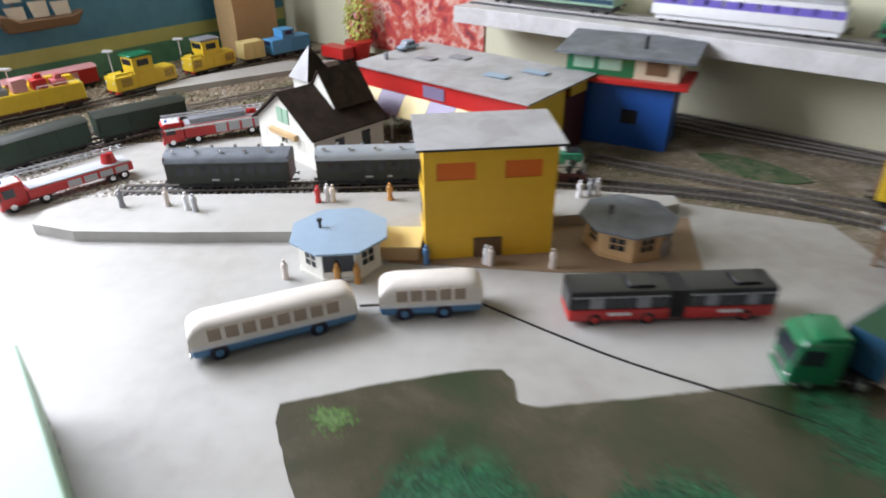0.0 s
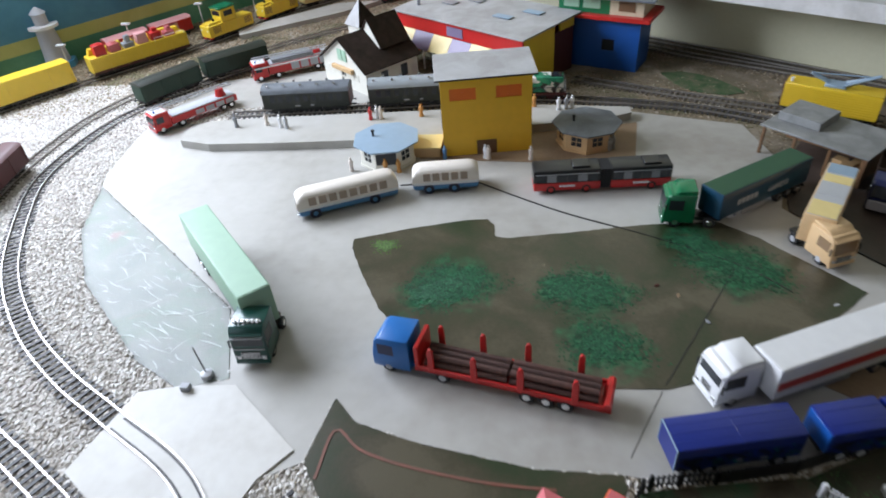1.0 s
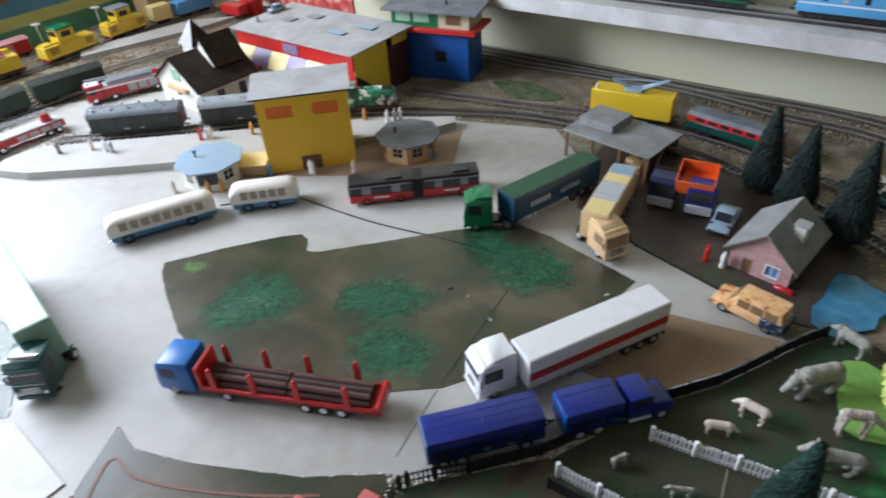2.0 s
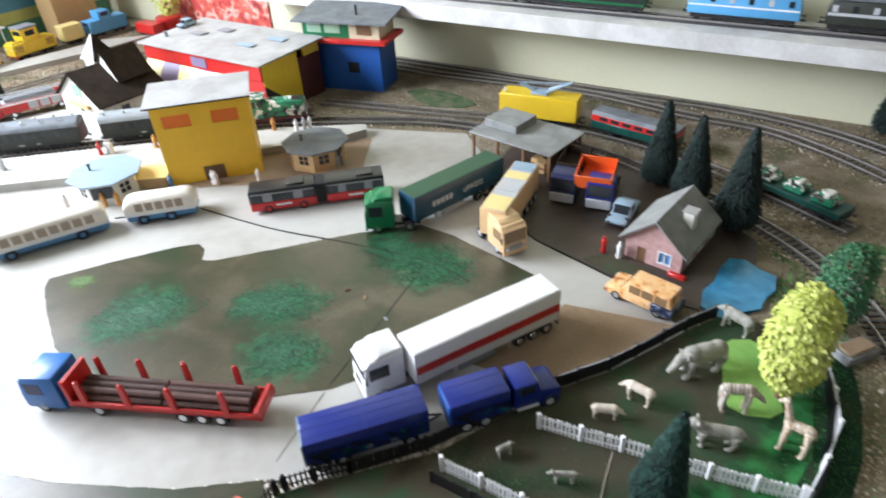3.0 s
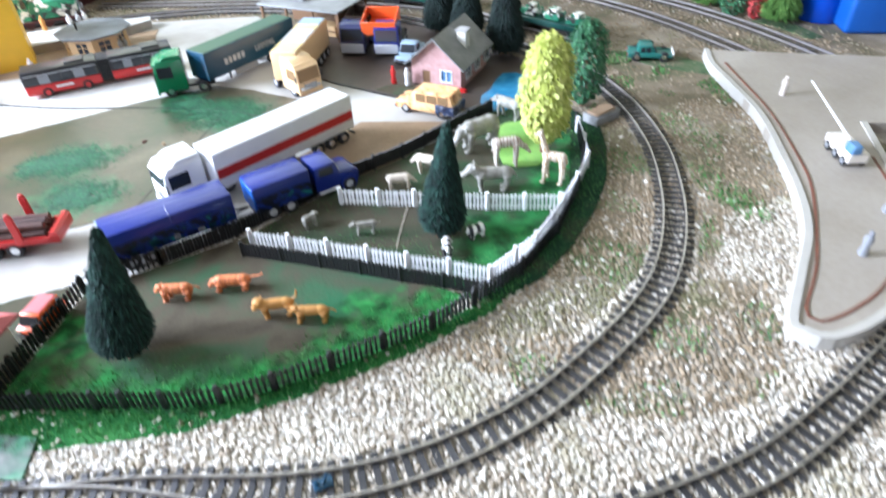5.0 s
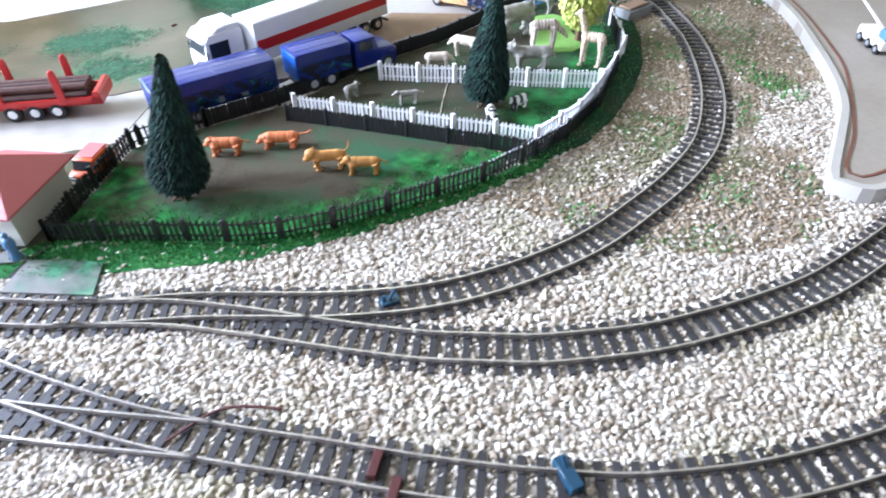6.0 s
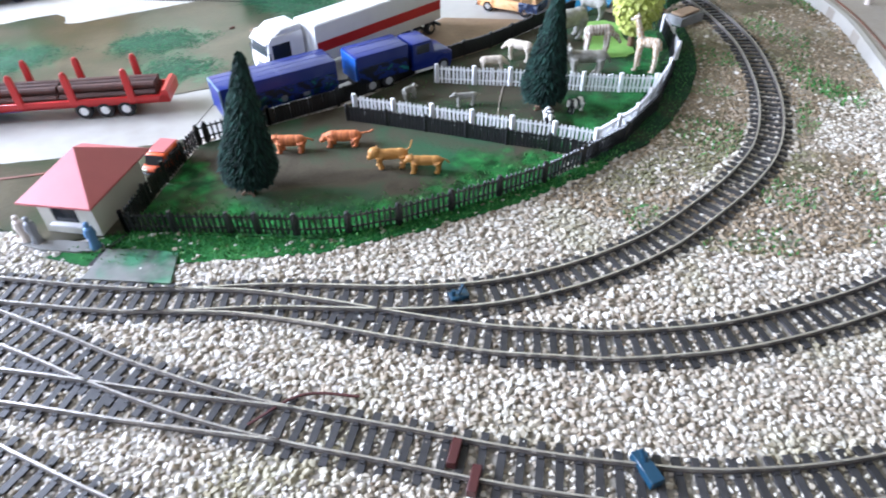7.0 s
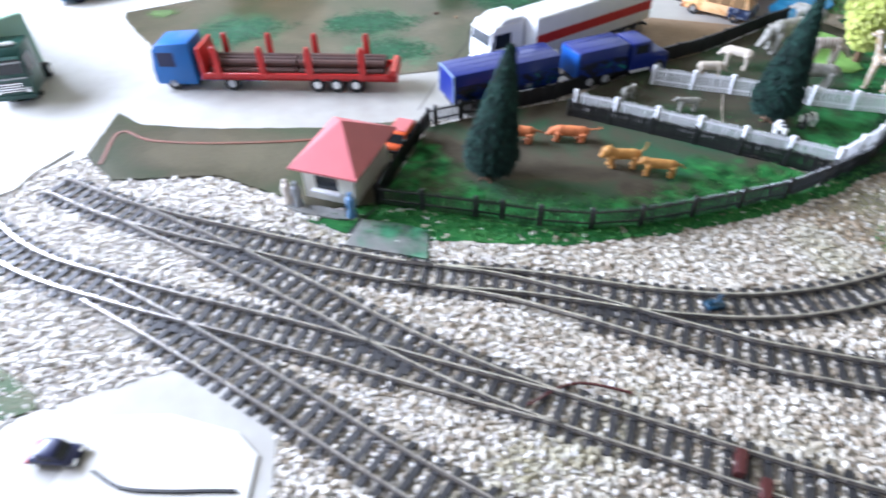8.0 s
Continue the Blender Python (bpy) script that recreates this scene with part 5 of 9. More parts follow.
part("chimney_cap", boxes((_w - 0.0182, _w - 0.0048, 0.0288, 0.0422, 0.053, 0.0545)), M["roof_grey"], ph, smooth=False)
part("skylight", prism([(_w - 0.022, 0.0448), (_w - 0.010, 0.0352), (_w - 0.0094, 0.0362), (_w - 0.0214, 0.0458)], 0.050, 0.068), M["roof_dark"], ph, smooth=False)


def kiosk(name, label, x, y, angle, r, h, roof_h, wall, roof, sides=8, front=()):
    """An eight-sided stand; the sides numbered in front have a wide counter opening."""
    root = thing(name, label, "kiosk", Matrix.Translation((x, y, 0.0015)) @ Matrix.Rotation(radians(angle), 4, "Z"))
    pts = [(r * math.cos(2 * math.pi * (i + 0.5) / sides), r * math.sin(2 * math.pi * (i + 0.5) / sides)) for i in range(sides)]
    part("base", slab([(px * 1.04, py * 1.04) for px, py in pts], 0, 0.003), wall, root)
    for i, ((x0, y0), (x1, y1)) in enumerate(zip(pts, pts[1:] + pts[:1])):
        w = math.hypot(x1 - x0, y1 - y0)
        k0, k1, k2, k3 = (0.04, 0.96, 0.30, 0.86) if i in front else (0.26, 0.74, 0.34, 0.8)
        holes = [(w * k0, w * k1, h * k2, h * k3)]
        panel = part("wall", wall_panel(w, h, 0.0012, holes), wall, root, smooth=False)
        panel.matrix_basis = Matrix.Translation((x0, y0, 0)) @ Matrix.Rotation(math.atan2(y1 - y0, x1 - x0), 4, "Z")
        part("window", boxes((w * k0, w * k1, 0.0007, 0.0011, h * k2, h * k3)), M["window"], panel, smooth=False)
        if i not in front:
            part("glazing_bar", boxes((w * 0.485, w * 0.515, 0.0, 0.0006, h * k2, h * k3), (w * k0, w * k1, 0.0, 0.0006, h * 0.56, h * 0.585)), wall, panel, smooth=False)
    bm = bmesh.new()
    low = [bm.verts.new((px * 1.2, py * 1.2, h)) for px, py in pts]
    mid = [bm.verts.new((px * 1.2, py * 1.2, h + 0.0018)) for px, py in pts]
    peak = [bm.verts.new((px * 0.25, py * 0.25, h + roof_h)) for px, py in pts]
    bm.faces.new(low[::-1])
    bm.faces.new(peak)
    for a, b in ((low, mid), (mid, peak)):
        for i in range(sides):
            bm.faces.new((a[i], a[(i + 1) % sides], b[(i + 1) % sides], b[i]))
    part("roof", bm, roof, root, smooth=False)
    part("chimney", rods(((-r * 0.45, r * 0.1, h + roof_h * 0.5), (-r * 0.45, r * 0.1, h + roof_h + 0.006), 0.0014), ((-r * 0.45, r * 0.1, h + roof_h + 0.006), (-r * 0.45, r * 0.1, h + roof_h + 0.008), 0.0024)), M["black"], root)
    return root


kiosk("kiosk", "white octagonal newsstand with a pale blue roof", 0.013, 0.708, 8, 0.0375, 0.029, 0.0035, M["wall_white"], M["roof_blue"], front=(5,))
kiosk("kiosk", "tan octagonal kiosk with a dark grey roof", 0.272, 0.748, 20, 0.0375, 0.027, 0.005, M["wall_tan"], M["roof_dark"])
_b = thing("shop_extension", "low tan flat building beside the newsstand", "building", Matrix.Translation((0.062, 0.722, 0.0015)))
part("wall", boxes((-0.016, 0.02, -0.014, 0.02, 0, 0.014), bevel=0.0005), M["wall_tan"], _b)
part("roof", boxes((-0.018, 0.022, -0.016, 0.022, 0.014, 0.0155)), M["yellow_pale"], _b, smooth=False)

# open shed with a grey flat roof
sh = thing("open_shed", "grey flat-roofed loading shed on posts with crates", "shed", between((0.563, 0.627), (0.477, 0.717)))
part("roof", boxes((-0.062, 0.062, -0.005, 0.075, 0.038, 0.0405), bevel=0.0004), M["roof_mid"], sh)
part("roof_box", boxes((-0.055, -0.005, 0.02, 0.066, 0.0405, 0.051), bevel=0.0006), M["roof_mid"], sh, "raised grey roof box")
for _x in (-0.058, -0.02, 0.02, 0.058):
    for _y in (0.0, 0.07):
        part("post", boxes((_x - 0.0015, _x + 0.0015, _y - 0.0015, _y + 0.0015, 0, 0.038)), M["brown"], sh, smooth=False)
part("back_wall", boxes((-0.058, 0.058, 0.062, 0.064, 0, 0.038)), M["brown"], sh, smooth=False)
part("side_wall", boxes((0.054, 0.056, 0.0, 0.062, 0, 0.038)), M["brown"], sh, smooth=False)
for _x, _y, _s in ((0.036, 0.02, 0.014), (0.04, 0.035, 0.012), (0.024, 0.028, 0.013)):
    _c = thing("crate", "pale wooden crate in the shed", "crate", sh.matrix_world @ Matrix.Translation((_x, _y, 0.0015)), group="crates")
    part("box", boxes((-_s / 2, _s / 2, -_s / 2, _s / 2, 0, _s), bevel=0.0004), M["wall_tan"], _c)
    part("slat", boxes((-_s / 2 - 0.0006, _s / 2 + 0.0006, -_s / 2 - 0.0006, -_s / 2, _s * 0.42, _s * 0.58)), M["brown"], _c, smooth=False)

# ticket hut with a red pyramid roof
hut = thing("ticket_hut", "small white hut with a red pyramid roof", "hut", Matrix.Translation((0.211, 0.1845, 0.0022)) @ Matrix.Rotation(radians(-29), 4, "Z"))
HX, HY = 0.0175, 0.026
part("wall", wall_panel(2 * HX, 0.024, 0.0015, [(0.008, 0.024, 0.008, 0.018)]), M["wall_white"], hut, smooth=False).location = (-HX, -HY, 0)
for _x0, _x1, _y0, _y1 in ((-HX, HX, HY - 0.0015, HY), (-HX, -HX + 0.0015, -HY + 0.0015, HY - 0.0015), (HX - 0.0015, HX, -HY + 0.0015, HY - 0.0015)):
    part("wall", boxes((_x0, _x1, _y0, _y1, 0, 0.024)), M["wall_white"], hut, smooth=False)
_bm = bmesh.new()
_lo = [_bm.verts.new((sx * (HX + 0.0055), sy * (HY + 0.0065), 0.0235)) for sx, sy in ((-1, -1), (1, -1), (1, 1), (-1, 1))]
_hi = [_bm.verts.new((v.co.x, v.co.y, 0.0248)) for v in _lo]
_top = _bm.verts.new((0, 0, 0.0435))
_bm.faces.new(_lo[::-1])
for _k in range(4):
    _bm.faces.new((_lo[_k], _lo[(_k + 1) % 4], _hi[(_k + 1) % 4], _hi[_k]))
    _bm.faces.new((_hi[_k], _hi[(_k + 1) % 4], _top))
part("roof", _bm, M["pink"], hut, "red four-sided roof", smooth=False)
part("window", boxes((-HX + 0.008, -HX + 0.024, -HY + 0.0005, -HY + 0.001, 0.008, 0.018)), M["window"], hut, smooth=False)
part("counter", boxes((-HX + 0.006, -HX + 0.026, -HY - 0.003, -HY, 0.0065, 0.0078)), M["white"], hut, smooth=False)

# ---- road vehicles ----


def wheel(root, x, y, r, w, rim="chrome", m=None):
    s = 1 if y > 0 else -1
    bm = rods(((x, y - s * w, r), (x, y, r), r), n=14)
    bmesh.ops.bevel(bm, geom=[e for e in bm.edges if len(e.link_faces) == 2 and any(len(f.verts) > 6 for f in e.link_faces)], offset=r * 0.12, segments=1, affect="EDGES")
    tyre = part("wheel", bm, M["rubber"], root)
    part("rim", rods(((x, y - s * w * 0.2, r), (x, y + s * 0.0003, r), r * 0.62, r * 0.5), n=12), M[rim], tyre)
    if m is not None:
        tyre.matrix_basis = m
        tyre.children[0].parent = tyre
    return tyre


def cab(root, m, length, width, height, mat, screen="window", deflector=0.0, rim="chrome", glass=(0.5, 0.88), mouth=(0.55, 0.24, 0.43)):
    """A flat-fronted lorry cab: front at x = 0, body behind it."""
    h, L, w = height, length, width / 2
    body = part("cab", prism([(-L, 0.006), (-0.001, 0.006), (0, 0.0075), (0, h * 0.48), (-0.0025, h * 0.9), (-0.006, h), (-L, h)], -w, w, bevel=0.0011, segments=2), mat, root)
    body.matrix_basis = m
    if deflector:
        part("roof_deflector", prism([(-0.008, h - 0.0005), (-L * 0.45, h + deflector), (-L, h + deflector), (-L, h - 0.0005)], -w * 0.92, w * 0.92, bevel=0.001), mat, body)
    g0, g1 = (0.0003 - 0.0025 * (k - 0.48) / 0.42 for k in glass)
    part("windscreen", prism([(g0, h * glass[0]), (g1, h * glass[1]), (g1 - 0.0009, h * glass[1]), (g0 - 0.0009, h * glass[0])], -w * 0.86, w * 0.86), M[screen], body, smooth=False)
    part("sun_visor", prism([(g1 + 0.0016, h * glass[1] - 0.0002), (g1 + 0.0016, h * glass[1] + 0.0008), (g1 - 0.002, h * glass[1] + 0.0026), (g1 - 0.002, h * glass[1] + 0.0012)], -w * 0.9, w * 0.9), mat, body, smooth=False)
    for s in (-1, 1):
        part("side_window", boxes((-L * 0.62, -0.005, s * w - 0.0003, s * w + 0.0003, h * 0.54, h * 0.84)), M[screen], body, smooth=False)
        part("mirror", boxes((-0.002, -0.0008, s * (w + 0.0016) - 0.0006, s * (w + 0.0016) + 0.0006, h * 0.52, h * 0.72), (-0.0016, -0.0012, s * w if s > 0 else s * (w + 0.0012), s * (w + 0.0012) if s > 0 else s * w, h * 0.7, h * 0.72)), M["black"], body, smooth=False)
        part("headlight", boxes((-0.0002, 0.0005, s * w * 0.72 - 0.002, s * w * 0.72 + 0.002, 0.0095, 0.0125), bevel=0.0002), M["chrome"], body)
    mw, m0, m1 = w * mouth[0], h * mouth[1], h * mouth[2]
    part("grille", boxes((-0.0002, 0.0004, -mw, mw, m0, m1)), M["black"], body, smooth=False)
    for i in range(4):
        z = m0 + (m1 - m0) * (0.1 + 0.24 * i)
        part("grille_slat", boxes((0.0003, 0.0009, -mw, mw, z, z + (m1 - m0) * 0.1)), M["chrome"], body, smooth=False)
    part("bumper", boxes((-0.002, 0.0008, -w * 1.0, w * 1.0, 0.004, 0.0085), bevel=0.0006), mat, body)
    part("chassis", boxes((-L - 0.028, -0.004, -w * 0.55, w * 0.55, 0.006, 0.0095)), M["black"], body, smooth=False)
    for x in (-L * 0.42, -L - 0.016):
        for s in (-1, 1):
            t = wheel(root, x, s * w * 0.98, 0.0062, 0.005, rim)
            t.matrix_basis = m
    return body


def semi(name, label, front, rear, cab_front, cab_back, mats, width=0.029, top=0.046, low=0.013, cab_h=0.04, stripe=None, deflector=0.004, category="truck", rim="chrome", screen="window", glass=(0.5, 0.88), mouth=(0.55, 0.24, 0.43)):
    """An articulated lorry: trailer between front and rear, cab between cab_front and cab_back."""
    m = between(front, rear, 0.0015)
    root = thing(name, label, category, m)
    L = math.dist(front, rear) / 2
    w = width / 2
    box = part("trailer", boxes((-L, L, -w, w, low, top), bevel=0.0009, segments=2), M[mats[1]], root)
    part("roof_panel", boxes((-L + 0.0015, L - 0.0015, -w + 0.0012, w - 0.0012, top - 0.0002, top + 0.0004)), M[mats[2]], box, smooth=False)
    part("rear_door", boxes((-L - 0.0005, -L, -w + 0.0012, -0.0003, low + 0.001, top - 0.0012), (-L - 0.0005, -L, 0.0003, w - 0.0012, low + 0.001, top - 0.0012)), M[mats[1]], box, smooth=False)
    part("chassis", boxes((-L + 0.002, L * 0.75, -w * 0.5, w * 0.5, 0.0085, low)), M["black"], root, smooth=False)
    part("bumper", boxes((-L - 0.0006, -L + 0.001, -w * 0.9, w * 0.9, 0.005, 0.0075)), M["black"], root, smooth=False)
    for s in (-1, 1):
        part("side_skirt", boxes((-L * 0.05, L * 0.45, s * w * 0.92 - 0.0004, s * w * 0.92 + 0.0004, 0.0055, low)), M["grey"], root, smooth=False)
        part("leg", boxes((L * 0.5, L * 0.5 + 0.002, s * w * 0.6 - 0.001, s * w * 0.6 + 0.001, 0.0025, low)), M["grey"], root, smooth=False)
        for i in range(3):
            wheel(root, -L * 0.82 + i * 0.0145, s * w * 0.98, 0.006, 0.005, rim)
        if stripe:
            part("stripe", boxes((-L + 0.001, L - 0.0012, s * w - 0.0003, s * w + 0.0003, low + (top - low) * stripe[1], low + (top - low) * stripe[2])), M[stripe[0]], box, stripe[3], smooth=False)
    cm = m.inverted() @ between(cab_front, cab_back, 0.0015)
    cm = cm @ Matrix.Translation((math.dist(cab_front, cab_back) / 2, 0, 0))
    return root, cab(root, cm, math.dist(cab_front, cab_back), width, cab_h, M[mats[0]], deflector=deflector, rim=rim, screen=screen, glass=glass, mouth=mouth)


_, _c = semi("articulated_truck", "dark green truck with a pale mint green box trailer", (-0.0405, 0.3765), (-0.155, 0.505), (-0.040, 0.340), (-0.042, 0.372), ("cab_green", "mint", "mint"), width=0.0305, top=0.055, low=0.014, cab_h=0.043, deflector=0, glass=(0.58, 0.84))
for _i in range(6):
    part("roof_lamp", rods(((-0.012, -0.010 + _i * 0.004, 0.0452), (-0.0085, -0.010 + _i * 0.004, 0.0452), 0.0012), n=8), M["white"], _c, "white roof lamp")
part("lamp_bar", boxes((-0.0130, -0.0105, -0.0125, 0.0125, 0.0428, 0.0446), bevel=0.0004), M["chrome"], _c, "chrome lamp bar")
for _z in (0.0335, 0.021, 0.0128):
    part("trim_strip", boxes((-0.0026, 0.0007, -0.0136, 0.0136, _z, _z + 0.0009)), M["grey_light"], _c, "pale trim strip", smooth=False)
semi("articulated_truck", "white truck with a red stripe along its box trailer", (0.371, 0.327), (0.500, 0.386), (0.332, 0.325), (0.364, 0.337), ("white", "white", "white"), top=0.044, low=0.012, cab_h=0.040, stripe=("red", 0.30, 0.56, "red stripe"), glass=(0.62, 0.86), mouth=(0.36, 0.30, 0.46))
gt, _ = semi("articulated_truck", "green truck with a blue and green lettered trailer", (0.384, 0.560), (0.495, 0.637), (0.338, 0.568), (0.370, 0.566), ("green", "teal", "green_roof"), top=0.042, low=0.012, cab_h=0.040)
for _s in (-1, 1):
    _L = math.dist((0.384, 0.560), (0.495, 0.637)) / 2
    for _i in range(5):
        part("letter_bar", boxes((0.004 + _s * (0.012 + _i * 0.0062) - 0.0022, 0.004 + _s * (0.012 + _i * 0.0062) + 0.0022, _s * 0.0145 - 0.0004, _s * 0.0145 + 0.0004, 0.022, 0.0285)), M["grey_light"], gt, smooth=False)
    _c = bpy.data.curves.new("lettering", "FONT")
    _c.body, _c.size, _c.extrude, _c.align_x = "LEIPZIG", 0.009, 0.0002, "CENTER"
    _tmp = new("lettering", _c)
    _me = bpy.data.meshes.new_from_object(_tmp.evaluated_get(bpy.context.evaluated_depsgraph_get()))
    bpy.data.objects.remove(_tmp)
    _me.materials.clear()
    _me.materials.append(M["grey_light"])
    _o = new("lettering", _me)
    _o.parent = gt
    _o.matrix_basis = Matrix.Translation((0.004 - _s * 0.022, _s * 0.01475, 0.022)) @ Matrix.Rotation(radians(0 if _s < 0 else 180), 4, "Z") @ Matrix.Rotation(radians(90), 4, "X")
cr, _ = semi("articulated_truck", "cream truck with a faded blue and yellow trailer roof", (0.470, 0.510), (0.527, 0.606), (0.490, 0.486), (0.478, 0.516), ("cream", "cream", "grey_light"), top=0.043, low=0.012, cab_h=0.036, rim="grey_light", screen="tan_window")
for _x0, _x1, _mt in ((0.026, 0.054, "yellow_pale"), (-0.03, -0.014, "yellow_pale"), (-0.054, -0.034, "roof_blue"), (0.0, 0.014, "grey_light")):
    part("roof_patch", boxes((_x0, _x1, -0.0128, 0.0128, 0.0433, 0.0438)), M[_mt], cr, "faded coloured roof patch", smooth=False)

# blue log truck with a red stake trailer
lt = thing("log_truck", "blue truck with a red stake trailer full of logs", "truck", between((0.070, 0.357), (0.262, 0.311), 0.0015))
_L = math.dist((0.070, 0.357), (0.262, 0.311)) / 2
_c = part("cab", prism([(_L - 0.034, 0.005), (_L - 0.001, 0.005), (_L, 0.0075), (_L, 0.018), (_L - 0.003, 0.034), (_L - 0.007, 0.038), (_L - 0.034, 0.040)], -0.0145, 0.0145, bevel=0.0014, segments=2), M["blue"], lt, "blue cab")
part("windscreen", prism([(_L + 0.0003, 0.0195), (_L - 0.0026, 0.0335), (_L - 0.0034, 0.0335), (_L - 0.0005, 0.0195)], -0.012, 0.012), M["sky_blue"], _c, smooth=False)
for _s in (-1, 1):
    part("side_window", boxes((_L - 0.020, _L - 0.006, _s * 0.0145 - 0.0003, _s * 0.0145 + 0.0003, 0.0205, 0.032)), M["navy_dark"], _c, smooth=False)
    part("headlight", boxes((_L - 0.0004, _L + 0.0005, _s * 0.010 - 0.002, _s * 0.010 + 0.002, 0.009, 0.012)), M["chrome"], _c, smooth=False)
    for _x in (_L - 0.014, _L - 0.062):
        wheel(lt, _x, _s * 0.0142, 0.0062, 0.005, "grey_light")
    for _i in range(3):
        wheel(lt, -_L + 0.034 + _i * 0.0155, _s * 0.0146, 0.0062, 0.005, "white")
    for _i in range(4):
        _x = (_L - 0.053, _L - 0.0895, _L - 0.1275, _L - 0.170)[_i]
        part("stake", prism([(_x - 0.0028, 0.011), (_x + 0.0028, 0.011), (_x + 0.0024, 0.0345), (_x + 0.0012, 0.0375), (_x - 0.0012, 0.0375), (_x - 0.0024, 0.0345)], _s * 0.0135 - 0.0013, _s * 0.0135 + 0.0013, bevel=0.0004), M["red"], lt, "red stake")
    part("side_rail", boxes((-_L, _L - 0.040, _s * 0.0135 - 0.001, _s * 0.0135 + 0.001, 0.0095, 0.0155), bevel=0.0004), M["red"], lt)
part("chassis", boxes((_L - 0.085, _L - 0.030, -0.008, 0.008, 0.006, 0.0095)), M["blue"], lt, "blue chassis", smooth=False)
part("trailer_bed", boxes((-_L, _L - 0.038, -0.0145, 0.0145, 0.0095, 0.0122), bevel=0.0004), M["red"], lt, "red trailer bed")
part("head_board", boxes((_L - 0.0425, _L - 0.0385, -0.0145, 0.0145, 0.0122, 0.036), bevel=0.0008), M["red"], lt, "red head board")
part("tail_ramp", prism([(-_L, 0.012), (-_L + 0.008, 0.0122), (-_L + 0.005, 0.019), (-_L + 0.002, 0.0195), (-_L, 0.0175)], -0.0145, 0.0145), M["red"], lt, "red tail ramp")
random.seed(11)
for _row in range(2):
    for _k, _y in enumerate((-0.0088, -0.003, 0.003, 0.0088) if _row == 0 else (-0.006, 0.0, 0.006)):
        for _h in range(2):
            _x1 = _L - 0.046 - _h * 0.0715
            part("log", rods(((_x1, _y + random.uniform(-0.0004, 0.0004), 0.0155 + _row * 0.0055), (_x1 - 0.0695, _y, 0.0155 + _row * 0.0055), 0.0030 + random.uniform(-0.0003, 0.0002), 0.0027), n=9), M["log"], lt, "dark brown log")

# navy truck and trailer
nt = thing("tarpaulin_truck", "navy blue bonneted truck with a tarpaulin body", "truck", between((0.484, 0.304), (0.396, 0.283), 0.0015))
_L = 0.045
part("body", prism([(-_L, 0.009), (0.002, 0.009), (0.002, 0.032), (-_L, 0.032)], -0.0135, 0.0135, bevel=0.0016, segments=2), M["navy"], nt, "navy tarpaulin body")
for _y in (-0.006, 0.0055):
    part("tarpaulin_fold", boxes((-_L + 0.002, 0.0005, _y - 0.0005, _y + 0.0005, 0.0316, 0.03225), bevel=0.0003), M["navy"], nt)
part("chassis", boxes((-_L, 0.040, -0.007, 0.007, 0.006, 0.009)), M["black"], nt, smooth=False)
_c = part("cab", prism([(0.006, 0.0065), (_L, 0.0065), (_L, 0.016), (_L - 0.004, 0.0185), (_L - 0.017, 0.0195), (_L - 0.020, 0.030), (0.006, 0.030)], -0.0125, 0.0125, bevel=0.0015, segments=2), M["navy"], nt, "navy bonneted cab")
part("windscreen", prism([(_L - 0.0168, 0.0203), (_L - 0.0195, 0.029), (_L - 0.0204, 0.029), (_L - 0.0177, 0.0203)], -0.0105, 0.0105), M["grey_light"], _c, smooth=False)
for _s in (-1, 1):
    part("side_window", boxes((0.010, 0.022, _s * 0.0125 - 0.0003, _s * 0.0125 + 0.0003, 0.0205, 0.0275)), M["window"], _c, smooth=False)
    part("running_board", boxes((0.008, 0.026, _s * 0.0125 - 0.0012, _s * 0.0125 + 0.0012, 0.0055, 0.0068)), M["white"], _c, smooth=False)
    part("mudguard", rods(((_L - 0.010, _s * 0.0095, 0.0075), (_L - 0.010, _s * 0.0135, 0.0075), 0.0078), n=14), M["navy"], _c)
    for _x in (_L - 0.010, -0.018, -0.033):
        wheel(nt, _x, _s * 0.0138, 0.0062, 0.0045, "grey_light")
nr = thing("tarpaulin_trailer", "navy blue tarpaulin drawbar trailer", "trailer", between((0.381, 0.2835), (0.293, 0.2645), 0.0015))
part("body", boxes((-0.045, 0.045, -0.0140, 0.0140, 0.0095, 0.033), bevel=0.0014, segments=2), M["navy"], nr, "navy tarpaulin body")
part("roof_fold", boxes((-0.0452, 0.0452, -0.0008, 0.0008, 0.0325, 0.0332), bevel=0.0003), M["navy"], nr)
part("tarpaulin_seam", boxes((-0.0006, 0.0006, -0.01415, 0.01415, 0.0105, 0.03315), bevel=0.0003), M["navy"], nr)
for _y in (-0.0075, 0.007):
    part("tarpaulin_fold", boxes((-0.0440, 0.0440, _y - 0.0005, _y + 0.0005, 0.0325, 0.03318), bevel=0.0003), M["navy"], nr)
part("rear_flap", boxes((-0.0456, -0.045, -0.0132, 0.0132, 0.010, 0.0318)), M["navy"], nr, smooth=False)
part("rear_edge", boxes((-0.0460, -0.0450, -0.0140, -0.0132, 0.010, 0.0322), (-0.0460, -0.0450, 0.0132, 0.0140, 0.010, 0.0322), (-0.0460, -0.0450, -0.0132, 0.0132, 0.0316, 0.0324)), M["roof_blue"], nr, "pale edge of the tarpaulin", smooth=False)
